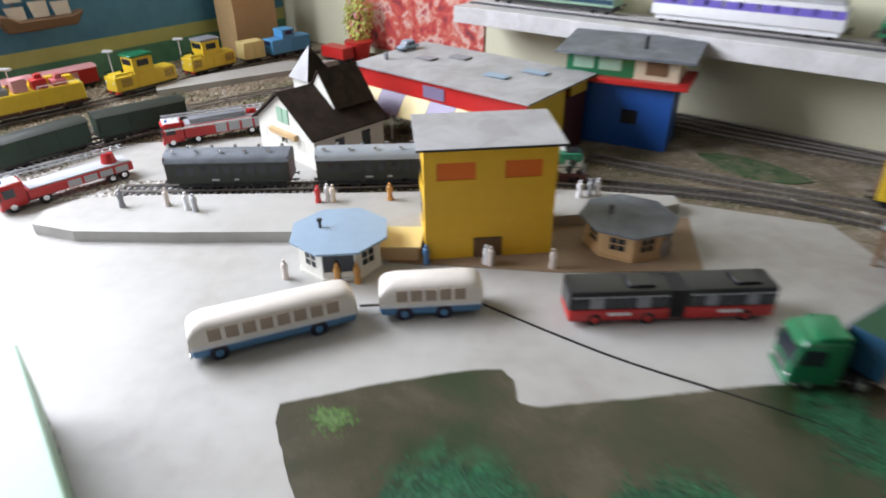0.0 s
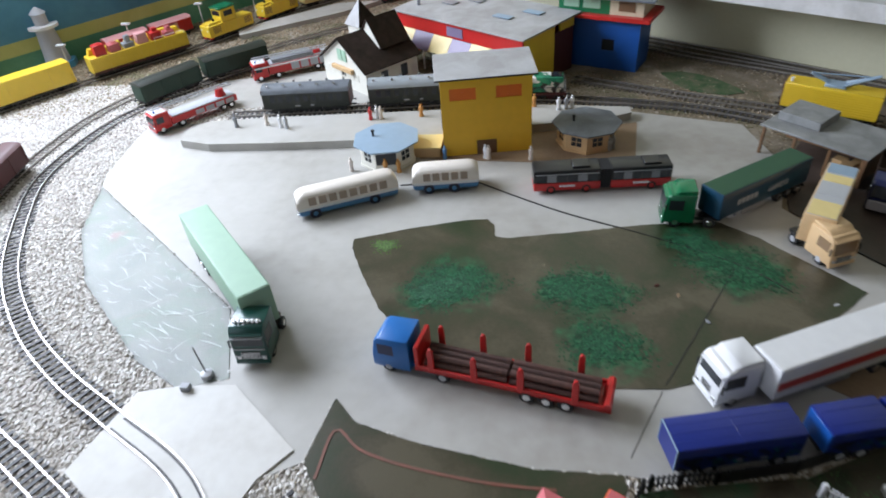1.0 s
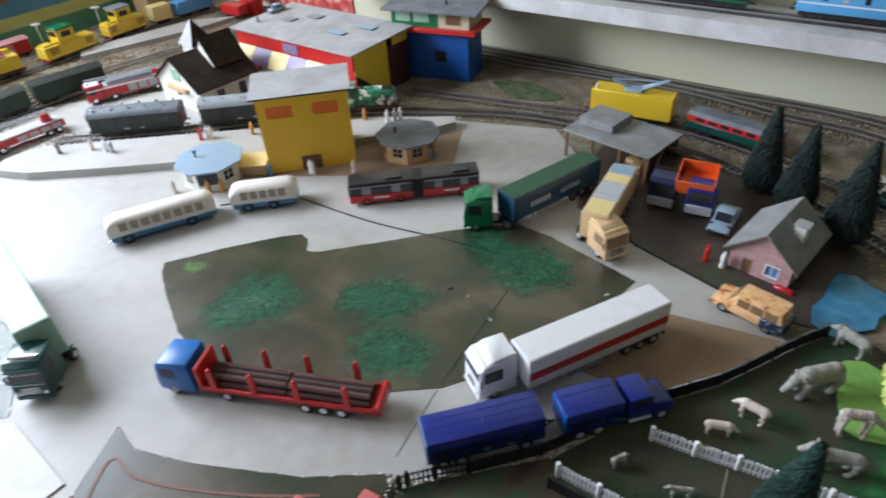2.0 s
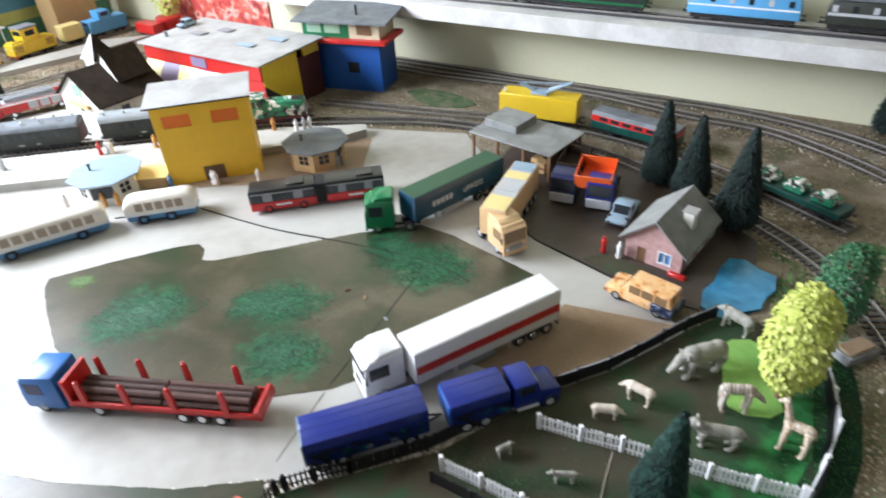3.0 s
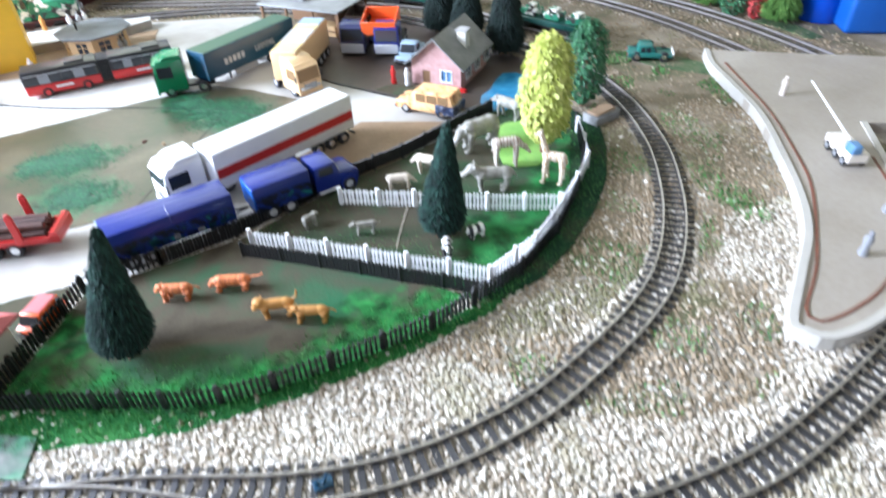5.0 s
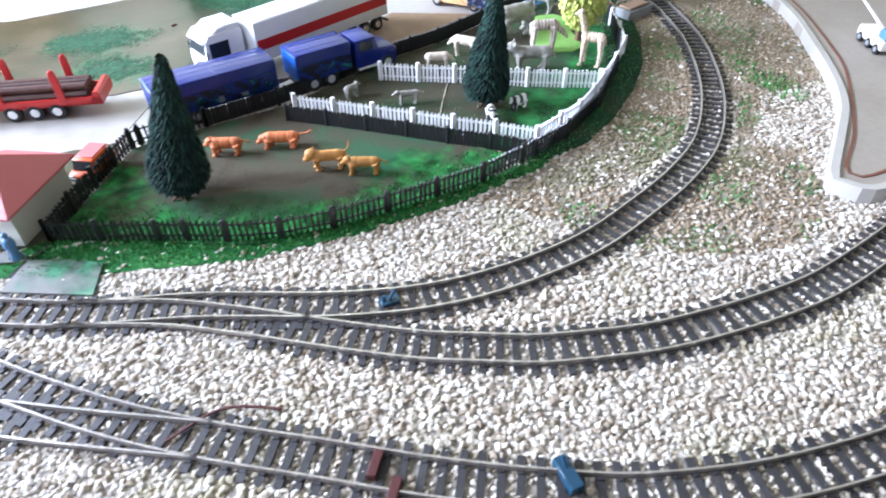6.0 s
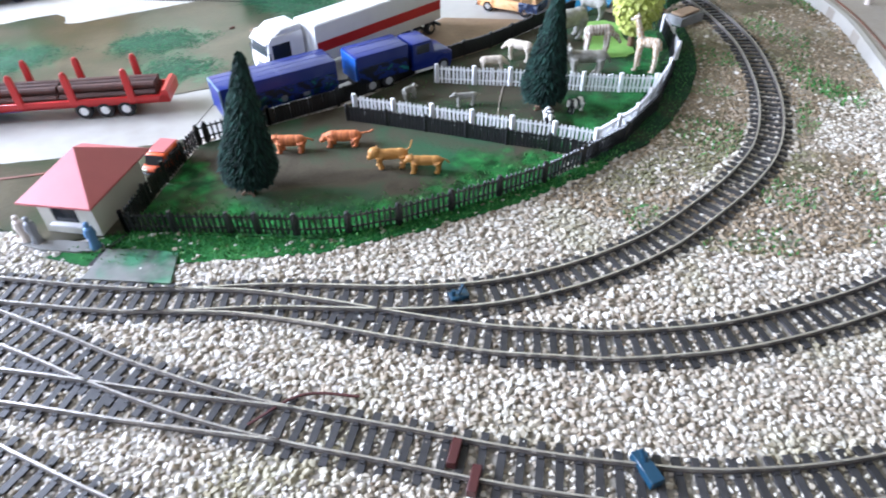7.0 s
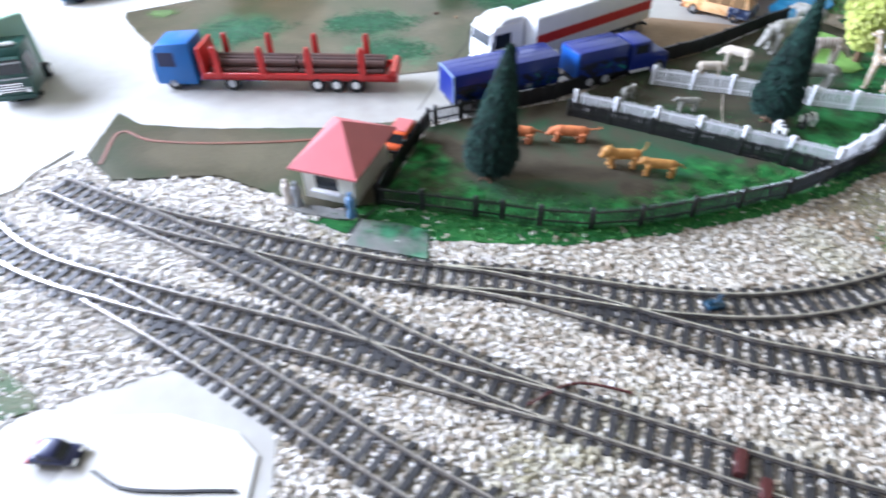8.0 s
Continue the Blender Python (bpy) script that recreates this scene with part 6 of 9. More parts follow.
for _s in (-1, 1):
    part("side_print", boxes((-0.0435, 0.0435, _s * 0.0141 - 0.0004, _s * 0.0141 + 0.0003, 0.0105, 0.0235)), M["side_print"], nr, "dark printed side panel", smooth=False)
    part("side_print", boxes((-_L + 0.001, 0.001, _s * 0.0136 - 0.0004, _s * 0.0136 + 0.0003, 0.0100, 0.0225)), M["side_print"], nt, "dark printed side panel", smooth=False)
part("rear_flap", boxes((-_L - 0.0008, -_L + 0.0004, -0.0125, 0.0125, 0.0105, 0.0305), bevel=0.0003), M["deep_blue"], nt, "deep blue rear flap")
part("chassis", boxes((-0.044, 0.044, -0.007, 0.007, 0.0065, 0.0095)), M["black"], nr, smooth=False)
part("drawbar", rods(((0.043, 0.004, 0.008), (0.058, 0, 0.008), 0.0009), ((0.043, -0.004, 0.008), (0.058, 0, 0.008), 0.0009)), M["black"], nr)
for _s in (-1, 1):
    for _x in (-0.034, -0.020, 0.030):
        wheel(nr, _x, _s * 0.0142, 0.0062, 0.0045, "grey_light")
    random.seed(21 + _s)
    for _i in range(9):
        _x = -0.036 + _i * 0.0085
        part("print_patch", boxes((_x, _x + random.uniform(0.004, 0.008), _s * 0.0141 - 0.0004, _s * 0.0141 + 0.0004, 0.012, 0.0135 + random.uniform(0.001, 0.008))), M[random.choice(("teal", "cab_green", "navy_dark", "grey"))], nr, "printed patch on the tarpaulin", smooth=False)


def coach_body(root, L, w, z0, z1, low_mat, top_mat, glass, n_win, belt, round_ends=0.006):
    """A bus body with a rounded roof: lower skirt, upper part, roof and a row of windows each side."""
    mid = z0 + (z1 - z0) * belt
    part("skirt", boxes((-L, L, -w, w, z0, mid), bevel=round_ends * 0.35, segments=2), low_mat, root)
    bm = bmesh.new()
    dome = 0.0105
    arc = [(w * math.sin(radians(k)) ** 0.8, z1 - dome + dome * math.cos(radians(k)) ** 0.8) for k in (88, 72, 56, 40, 25, 12)]
    section = [(-w, mid - 0.001), (w, mid - 0.001)] + arc + [(0, z1)] + [(-y, z) for y, z in arc[::-1]]
    rings = []
    for x, k in ((-L, 0.66), (-L + round_ends * 0.15, 0.8), (-L + round_ends * 0.45, 0.93), (-L + round_ends, 1), (L - round_ends, 1), (L - round_ends * 0.45, 0.92), (L - round_ends * 0.15, 0.78), (L, 0.62)):
        rings.append([bm.verts.new((x, y * (0.9 + 0.1 * k), mid - 0.001 + (z - mid + 0.001) * k)) for y, z in section])
    for a, b in zip(rings, rings[1:]):
        for i in range(len(section)):
            bm.faces.new((a[i], a[(i + 1) % len(section)], b[(i + 1) % len(section)], b[i]))
    bm.faces.new(rings[0])
    bm.faces.new(rings[-1][::-1])
    up = part("upper_body", bm, top_mat, root)
    step = (2 * L - 2 * round_ends) / n_win
    for s in (-1, 1):
        for i in range(n_win):
            x = -L + round_ends + step * (i + 0.13)
            part("window", boxes((x, x + step * 0.74, s * w * 0.995 - 0.0005, s * w * 0.995 + 0.0004, mid + 0.0040, z1 - 0.0058)), glass, up, smooth=False)
    part("windscreen", prism([(L - 0.0006, mid + 0.001), (L + 0.0003, mid + 0.001), (L - 0.0002, mid + (z1 - mid) * 0.5), (L - 0.0011, mid + (z1 - mid) * 0.5)], -w * 0.8, w * 0.8), glass, up, smooth=False)
    return up


M["bus_glass"] = plastic("tinted_window", (0.34, 0.26, 0.19), 0.2)
for _n, _lab, _f, _r, _nw, _g in (("bus", "cream and blue vintage bus with a rounded roof", (-0.071, 0.574), (0.038, 0.625), 8, ""), ("bus_trailer", "cream and blue passenger trailer behind the bus", (0.058, 0.632), (0.137, 0.642), 5, "")):
    _b = thing(_n, _lab, "bus", between(_f, _r, 0.0012))
    _L = math.dist(_f, _r) / 2
    coach_body(_b, _L, 0.0138, 0.0035, 0.033, M["bus_blue"], M["bus_cream"], M["bus_glass"], _nw, 0.33, 0.012)
    part("waist_band", boxes((-_L + 0.001, _L - 0.001, -0.0141, 0.0141, 0.0112, 0.0150), bevel=0.0006), M["white"], _b, "white waist band")
    for _s in (-1, 1):
        for _x in (_L - 0.019, -_L + 0.03):
            wheel(_b, _x, _s * 0.0142, 0.0058, 0.0045, "bus_blue")
            part("wheel_arch", rods(((_x, _s * 0.0125, 0.0062), (_x, _s * 0.0140, 0.0062), 0.0068), n=14), M["navy_dark"], _b)
        if _n == "bus":
            part("headlight", rods(((_L - 0.001, _s * 0.009, 0.0105), (_L + 0.0008, _s * 0.009, 0.0105), 0.0016)), M["chrome"], _b)
    if _n == "bus":
        part("bumper", boxes((_L - 0.001, _L + 0.0012, -0.0125, 0.0125, 0.0045, 0.0068), bevel=0.0005), M["chrome"], _b)
    else:
        part("drawbar", rods(((_L, 0, 0.006), (_L + 0.016, 0, 0.006), 0.001)), M["black"], _b)

rb = thing("articulated_bus", "red and black articulated city bus", "bus", between((0.202, 0.631), (0.359, 0.645), 0.0012))
_L = math.dist((0.202, 0.631), (0.359, 0.645)) / 2
for _x0, _x1, _nm in ((-_L, -0.010, "rear_section"), (0.002, _L, "front_section")):
    _s1 = part(_nm, boxes((_x0, _x1, -0.0138, 0.0138, 0.004, 0.0145), bevel=0.0012, segments=2), M["red"], rb, "red lower body")
    _u = part("upper_body", boxes((_x0, _x1, -0.0136, 0.0136, 0.014, 0.0305), bevel=0.0016, segments=2), M["black"], _s1, "black roof and window band")
    _n = max(2, round((_x1 - _x0) / 0.0125))
    _st = (_x1 - _x0 - 0.006) / _n
    for _s in (-1, 1):
        for _i in range(_n):
            part("window", boxes((_x0 + 0.003 + _st * _i + 0.0006, _x0 + 0.003 + _st * (_i + 1) - 0.0006, _s * 0.0136 - 0.0003, _s * 0.0136 + 0.0003, 0.0155, 0.0245)), M[("window", "window", "grey")[(_i + (_s > 0)) % 3]], _s1, smooth=False)
        part("roof_line", boxes((_x0 + 0.002, _x1 - 0.002, _s * 0.0136 - 0.0002, _s * 0.0136 + 0.0004, 0.0252, 0.0262)), M["grey_light"], _s1, "silver line under the roof", smooth=False)
        part("letter_bar", boxes(((_x0 + _x1) / 2 - 0.009, (_x0 + _x1) / 2 + 0.009, _s * 0.0138 - 0.0002, _s * 0.0138 + 0.0004, 0.009, 0.0115)), M["white"], _s1, smooth=False)
        for _x in ((_x0 + 0.022,) if _nm == "rear_section" else (_x0 + 0.016, _x1 - 0.02)):
            wheel(rb, _x, _s * 0.0141, 0.0056, 0.0045, "red")
    part("roof_unit", boxes((_x0 + 0.012, _x0 + 0.032, -0.009, 0.009, 0.030, 0.0328), bevel=0.0006), M["black"], _s1)
for _i in range(7):
    _bl = part("bellows_fold", boxes((-0.010 + _i * 0.0017, -0.010 + _i * 0.0017 + 0.0014, -0.0132 + 0.0006 * (_i % 2), 0.0132 - 0.0006 * (_i % 2), 0.005, 0.0295)), M["rubber"], rb, "black rubber bellows", smooth=False)
part("windscreen", boxes((_L - 0.0002, _L + 0.0004, -0.012, 0.012, 0.0125, 0.0275)), M["window"], rb, smooth=False)


def car(name, label, m, L, w, h, body_mat, glass="window", category="car", hood=0.27, boot=0.03, rim="chrome", r=0.0055):
    """A car of length L: bonnet share hood, boot share boot."""
    root = thing(name, label, category, m)
    x0, x1 = -L / 2, L / 2
    belt = h * 0.56
    part("body", prism([(x0, r * 0.8), (x1 - 0.001, r * 0.8), (x1, r * 1.3), (x1 - 0.001, belt * 0.86), (x1 - L * hood, belt), (x0 + 0.001, belt), (x0, belt * 0.8)], -w / 2, w / 2, bevel=0.0013, segments=2), body_mat, root)
    top = part("roof", prism([(x0 + L * boot, belt - 0.001), (x1 - L * hood, belt - 0.001), (x1 - L * (hood + 0.11), h), (x0 + L * (boot + 0.05), h)], -w * 0.44, w * 0.44, bevel=0.0011, segments=2), body_mat, root)
    for s in (-1, 1):
        span = (x1 - L * (hood + 0.13)) - (x0 + L * (boot + 0.07))
        for i in range(3 if boot < 0.1 else 2):
            n = 3 if boot < 0.1 else 2
            a = x0 + L * (boot + 0.07) + span * i / n
            part("side_window", boxes((a + 0.0007, a + span / n - 0.0007, s * w * 0.44 - 0.0003, s * w * 0.44 + 0.0003, belt + 0.0004, h - 0.0022)), M[glass], top, smooth=False)
        part("headlight", boxes((x1 - 0.0012, x1 + 0.0003, s * w * 0.34 - 0.0018, s * w * 0.34 + 0.0018, belt * 0.58, belt * 0.8)), M["chrome"], root, smooth=False)
        part("tail_light", boxes((x0 - 0.0003, x0 + 0.001, s * w * 0.36 - 0.0016, s * w * 0.36 + 0.0016, belt * 0.55, belt * 0.85)), M["red"], root, smooth=False)
        for x in (x1 - L * 0.19, x0 + L * 0.2):
            wheel(root, x, s * w * 0.5, r, 0.004, rim)
    part("windscreen", prism([(x1 - L * hood - 0.0004, belt), (x1 - L * (hood + 0.10), h - 0.0012), (x1 - L * (hood + 0.10) + 0.0008, h - 0.0008), (x1 - L * hood + 0.0006, belt)], -w * 0.38, w * 0.38), M[glass], top, smooth=False)
    part("bumper", boxes((x1 - 0.001, x1 + 0.0008, -w * 0.46, w * 0.46, r * 0.8, r * 1.3), bevel=0.0003), M["black"], root)
    return root


oc = car("estate_car", "orange and cream off-road estate car with dark rear", between((0.570, 0.421), (0.612, 0.373), 0.0015), 0.066, 0.027, 0.0245, M["suv"], glass="tan_window", hood=0.22, boot=0.02)
part("rear_panel", boxes((-0.0336, -0.0125, -0.0138, 0.0138, 0.0045, 0.0138), bevel=0.0008), M["rear_print"], oc, "dark blue patterned rear panel")
part("roof_panel", boxes((-0.029, 0.002, -0.0102, 0.0102, 0.0243, 0.0249), bevel=0.0002), M["suv"], oc, "patched roof panel")
car("pickup", "pale blue pickup behind the pink cottage", between((0.604, 0.516), (0.638, 0.56), 0.0015), 0.055, 0.022, 0.020, M["roof_blue"], hood=0.3, boot=0.3)


def heavy_truck(name, label, front, rear, bed_mat, bed_label, tilt, cab_mat="navy", big=1.0, shift=0.0):
    root = thing(name, label, "truck", between(front, rear, 0.0015))
    L = math.dist(front, rear) / 2
    cm = Matrix.Translation((L, 0, 0))
    cab(root, cm, 0.026, 0.030, 0.036, M[cab_mat], deflector=0.0)
    part("plough_mount", boxes((L, L + 0.003, -0.014, 0.014, 0.004, 0.015), bevel=0.0008), M["grey_light"], root, "light grey front guard")
    part("frame", boxes((-L, L - 0.026, -0.008, 0.008, 0.006, 0.011)), M["black"], root, smooth=False)
    k = big
    bed = part("tipper_bed", boxes((-L, L - 0.03, -0.0155 * k, 0.0155 * k, 0.0, 0.0015), (-L, L - 0.03, -0.0155 * k, -0.0155 * k + 0.0012, 0.0015, 0.0125 * k), (-L, L - 0.03, 0.0155 * k - 0.0012, 0.0155 * k, 0.0015, 0.0125 * k), (L - 0.0312, L - 0.03, -0.0155 * k + 0.0012, 0.0155 * k - 0.0012, 0.0015, 0.0125 * k), (-L, -L + 0.0012, -0.0155 * k + 0.0012, 0.0155 * k - 0.0012, 0.0015, 0.0125 * k), bevel=0.0003), bed_mat, root, bed_label)
    bed.matrix_basis = Matrix.Translation((0.004 * (k - 1) * 20, shift, 0.0245)) @ Matrix.Rotation(radians(tilt), 4, "Y")
    part("hoist", rods(((0, 0, 0.010), (0, 0, 0.026), 0.002)), M["chrome"], root)
    for s in (-1, 1):
        for x in (-L + 0.010, -L + 0.023):
            wheel(root, x, s * 0.0148, 0.0068, 0.0055, "grey_light")
    return root


heavy_truck("tipper_truck", "dark tipper truck with a blackish open bed", (0.562, 0.578), (0.602, 0.648), M["roof_brown"], "dark open tipper bed", 0, "navy_dark")
heavy_truck("tipper_truck", "dark blue tipper truck with an orange bed", (0.598, 0.556), (0.632, 0.62), M["orange"], "bright orange tipper bed", 8, big=1.32, shift=-0.009)

# fire engines


def fire_engine(label, front, rear, pale):
    root = thing("fire_engine", label, "fire engine", between(front, rear, 0.0015), group="fire engines")
    L = math.dist(front, rear) / 2
    cab(root, Matrix.Translation((L, 0, 0)), 0.026, 0.028, 0.031, M["red"], deflector=0)
    part("body", boxes((-L, L - 0.027, -0.0138, 0.0138, 0.009, 0.019 if pale else 0.025), bevel=0.0008), M["red"], root, "red equipment body")
    part("deck", boxes((-L + 0.002, L - 0.03, -0.012, 0.012, 0.019 if pale else 0.025, 0.0205 if pale else 0.0265)), M["grey_light"], root, smooth=False)
    for s in (-1, 1):
        for i in range(4):
            part("locker", boxes((-L + 0.006 + i * 0.017, -L + 0.020 + i * 0.017, s * 0.0138 - 0.0003, s * 0.0138 + 0.0004, 0.0105, 0.0175 if pale else 0.022)), M["grey_light"], root, smooth=False)
        for x in (-L + 0.012, -L + 0.025):
            wheel(root, x, s * 0.0140, 0.006, 0.005, "chrome")
        part("ladder_rail", rods(((-L, s * 0.006, 0.034), (L - 0.004, s * 0.005, 0.037), 0.0009), n=6), M["grey_light"], root)
    for i in range(14):
        x = -L + 0.006 + i * (2 * L - 0.014) / 14
        part("ladder_rung", rods(((x, -0.0058, 0.0342), (x, 0.0058, 0.0342), 0.0006), n=5), M["grey_light"], root)
    if not pale:
        for s in (-1, 1):
            part("stripe", boxes((-L + 0.001, L - 0.003, s * 0.0139 - 0.0003, s * 0.0139 + 0.0007, 0.0222, 0.0245)), M["white"], root, "white side stripe", smooth=False)
        part("equipment", boxes((-L + 0.03, L - 0.036, -0.010, 0.010, 0.0265, 0.0325), (-L + 0.04, L - 0.05, -0.0115, 0.0115, 0.0265, 0.0295), bevel=0.0006), M["grey"], root, "grey roof equipment")
    part("cab_roof", boxes((L - 0.024, L - 0.003, -0.0125, 0.0125, 0.0306, 0.0318), bevel=0.0004), M["white"], root, "white cab roof")
    part("turntable", rods(((-L + 0.02, 0, 0.019), (-L + 0.02, 0, 0.032), 0.009, 0.006), n=12), M["red"], root, "red ladder turntable")
    part("beacon", rods(((L - 0.008, 0.006, 0.031), (L - 0.008, 0.006, 0.0345), 0.0016)), M["blue"], root)
    return root


fire_engine("red fire engine with a long grey ladder", (-0.364, 0.790), (-0.276, 0.895), True)
fire_engine("red and white fire engine with a turntable ladder", (-0.276, 0.985), (-0.158, 1.055), False)
sv = car("small_van", "small red and white van beside the fence", between((0.243, 0.205), (0.258, 0.231), 0.0022), 0.030, 0.016, 0.0145, M["orange"], hood=0.16, boot=0.02, r=0.0036)
part("roof_panel", boxes((-0.012, 0.005, -0.006, 0.006, 0.0143, 0.0151), bevel=0.0003), M["pink"], sv, "pink roof panel")
jp = car("jeep", "small blue green pickup with a white front", between((0.889, 0.398), (0.848, 0.424), 0.001), 0.050, 0.024, 0.018, M["jeep_green"], hood=0.36, boot=0.2)
part("front_panel", boxes((0.0246, 0.0258, -0.010, 0.010, 0.005, 0.011), bevel=0.0005), M["white"], jp, "white front panel")
qv = thing("crane_vehicle", "cream crane vehicle with a long white jib", "crane", between((0.853, 0.122), (0.873, 0.168), 0.010) @ Matrix.Scale(0.85, 4))
part("body", boxes((-0.024, 0.022, -0.010, 0.010, 0.005, 0.015), bevel=0.0012), M["bus_cream"], qv)
part("cab", boxes((0.010, 0.024, -0.010, 0.0, 0.015, 0.024), bevel=0.0012), M["person_blue"], qv, "blue grey cab")
part("jib", rods(((-0.004, 0.002, 0.017), (-0.075, -0.012, 0.046), 0.0016, 0.0009), n=6), M["white"], qv, "white jib")
for _s in (-1, 1):
    for _x in (-0.016, 0.0, 0.015):
        wheel(qv, _x, _s * 0.0105, 0.0048, 0.004, "grey")

# ---- trains ----


def along(name, x_mid, length, z=0.0045):
    """The pose of a rail vehicle that stands on a track with its middle near the given place; x towards the track's start."""
    line = LINES[name]
    k = min(range(len(line)), key=lambda i: (line[i] - Vector((x_mid[0], x_mid[1], 0))).length)
    n = max(1, int(length * 0.35 / 0.0079))
    a, b = line[max(0, k - n)], line[min(len(line) - 1, k + n)]
    return between((a.x, a.y), (b.x, b.y), z)


def bogie(root, x, colour, axles=(-0.012, 0.012), r=0.0052):
    b = part("bogie", boxes((x + axles[0] - 0.006, x + axles[-1] + 0.006, -0.0095, 0.0095, 0.0035, 0.0075), bevel=0.0005), M[colour], root)
    for a in axles:
        part("axle", rods(((x + a, -0.0088, r), (x + a, 0.0088, r), 0.0012), ((x + a, -0.0088, r), (x + a, -0.0072, r), r), ((x + a, 0.0072, r), (x + a, 0.0088, r), r), n=12), M["rubber"], b)
    return b


def buffers(root, x, z, mat):
    s = 1 if x > 0 else -1
    for y in (-0.009, 0.009):
        part("buffer", rods(((x, y, z), (x + s * 0.0045, y, z), 0.0008), ((x + s * 0.0042, y, z), (x + s * 0.0052, y, z), 0.0022), n=10), mat, root)
    part("coupling", boxes((min(x, x + s * 0.007), max(x, x + s * 0.007), -0.0012, 0.0012, z - 0.0045, z - 0.003)), M["black"], root, smooth=False)


def shunter(m, label):
    """Diesel shunter: two bonnets with a cab between, on a red frame."""
    root = thing("shunting_locomotive", label, "locomotive", m)
    L = 0.058
    part("frame", boxes((-L, L, -0.0145, 0.0145, 0.0088, 0.0118), bevel=0.0004), M["oxide"], root, "dark red running plate")
    part("underframe", boxes((-L + 0.004, L - 0.004, -0.0085, 0.0085, 0.0028, 0.0088), bevel=0.0005), M["black"], root)
    part("front_bonnet", prism([(-0.008, 0.0118), (L - 0.003, 0.0118), (L - 0.003, 0.0325), (L - 0.0055, 0.0352), (-0.008, 0.0358)], -0.0118, 0.0118, bevel=0.0016, segments=2), M["camo"], root, "camouflaged front bonnet")
    part("radiator", boxes((L - 0.022, L - 0.006, -0.0085, 0.0085, 0.0354, 0.0362)), M["window"], root, "dark roof grille", smooth=False)
    part("front_grille", boxes((L - 0.003, L - 0.0022, -0.008, 0.008, 0.016, 0.030)), M["grey"], root, smooth=False)
    c = part("cab", prism([(-0.036, 0.0118), (-0.006, 0.0118), (-0.006, 0.0395), (-0.009, 0.0425), (-0.033, 0.0425), (-0.036, 0.0395)], -0.0142, 0.0142, bevel=0.0012, segments=2), M["camo"], root, "camouflaged cab")
    part("cab_roof", prism([(-0.0385, 0.0418), (-0.0035, 0.0418), (-0.0045, 0.0432), (-0.021, 0.0440), (-0.0375, 0.0432)], -0.0148, 0.0148, bevel=0.0004), M["camo"], root)
    for s in (-1, 1):
        for x0 in (-0.033, -0.022, -0.013):
            part("window", boxes((x0, x0 + 0.0062, s * 0.0142 - 0.0003, s * 0.0142 + 0.0003, 0.029, 0.0378)), M["window"], c, smooth=False)
        part("handrail", rods(((L - 0.006, s * 0.0142, 0.021), (-0.004, s * 0.0142, 0.021), 0.0005), ((L - 0.006, s * 0.0142, 0.0118), (L - 0.006, s * 0.0142, 0.021), 0.0005), n=5), M["black"], root)
        part("step", boxes((L - 0.010, L - 0.002, s * 0.0140 - 0.001, s * 0.0140 + 0.001, 0.0032, 0.0042), (-0.030, -0.018, s * 0.0145 - 0.001, s * 0.0145 + 0.001, 0.0045, 0.0055), (-L + 0.002, -L + 0.010, s * 0.0140 - 0.001, s * 0.0140 + 0.001, 0.0032, 0.0042)), M["oxide"], root, smooth=False)
        part("headlight", rods(((L - 0.003, s * 0.009, 0.0145), (L - 0.0012, s * 0.009, 0.0145), 0.0018), n=10), M["chrome"], root)
        part("tail_lamp", rods(((-L + 0.003, s * 0.009, 0.0145), (-L + 0.0012, s * 0.009, 0.0145), 0.0016), n=10), M["red"], root)
    part("rear_bonnet", prism([(-L + 0.003, 0.0118), (-0.036, 0.0118), (-0.036, 0.0318), (-L + 0.006, 0.0312), (-L + 0.003, 0.0285)], -0.0118, 0.0118, bevel=0.0016, segments=2), M["camo"], root, "camouflaged rear bonnet")
    part("end_rail", rods(*[((L - 0.0005, y, 0.0118), (L - 0.0005, y, 0.0225), 0.0005) for y in (-0.013, -0.006, 0.006, 0.013)], ((L - 0.0005, -0.013, 0.0225), (L - 0.0005, -0.006, 0.0225), 0.0005), ((L - 0.0005, 0.006, 0.0225), (L - 0.0005, 0.013, 0.0225), 0.0005), n=5), M["grey_light"], root)
    part("end_rail", rods(*[((-L + 0.0005, y, 0.0118), (-L + 0.0005, y, 0.0225), 0.0005) for y in (-0.013, -0.006, 0.006, 0.013)], n=5), M["red"], root)
    for x in (L, -L):
        part("buffer_beam", boxes((x - 0.0012, x + 0.0012, -0.0145, 0.0145, 0.0062, 0.0122)), M["oxide"], root, smooth=False)
        buffers(root, x, 0.0092, M["black"])
    for x in (-0.036, -0.012, 0.012, 0.036):
        part("axle", rods(((x, -0.0086, 0.0062), (x, 0.0086, 0.0062), 0.0014), ((x, -0.0086, 0.0062), (x, -0.0072, 0.0062), 0.0062), ((x, 0.0072, 0.0062), (x, 0.0086, 0.0062), 0.0062), n=14), M["oxide"], root, "red spoked wheelset")
    part("exhaust", rods(((0.006, 0, 0.0355), (0.006, 0, 0.0395), 0.0016), n=8), M["black"], root)
    part("roof_horn", rods(((-0.015, 0.006, 0.0438), (-0.008, 0.006, 0.0448), 0.0009), n=6), M["chrome"], root)
    return root


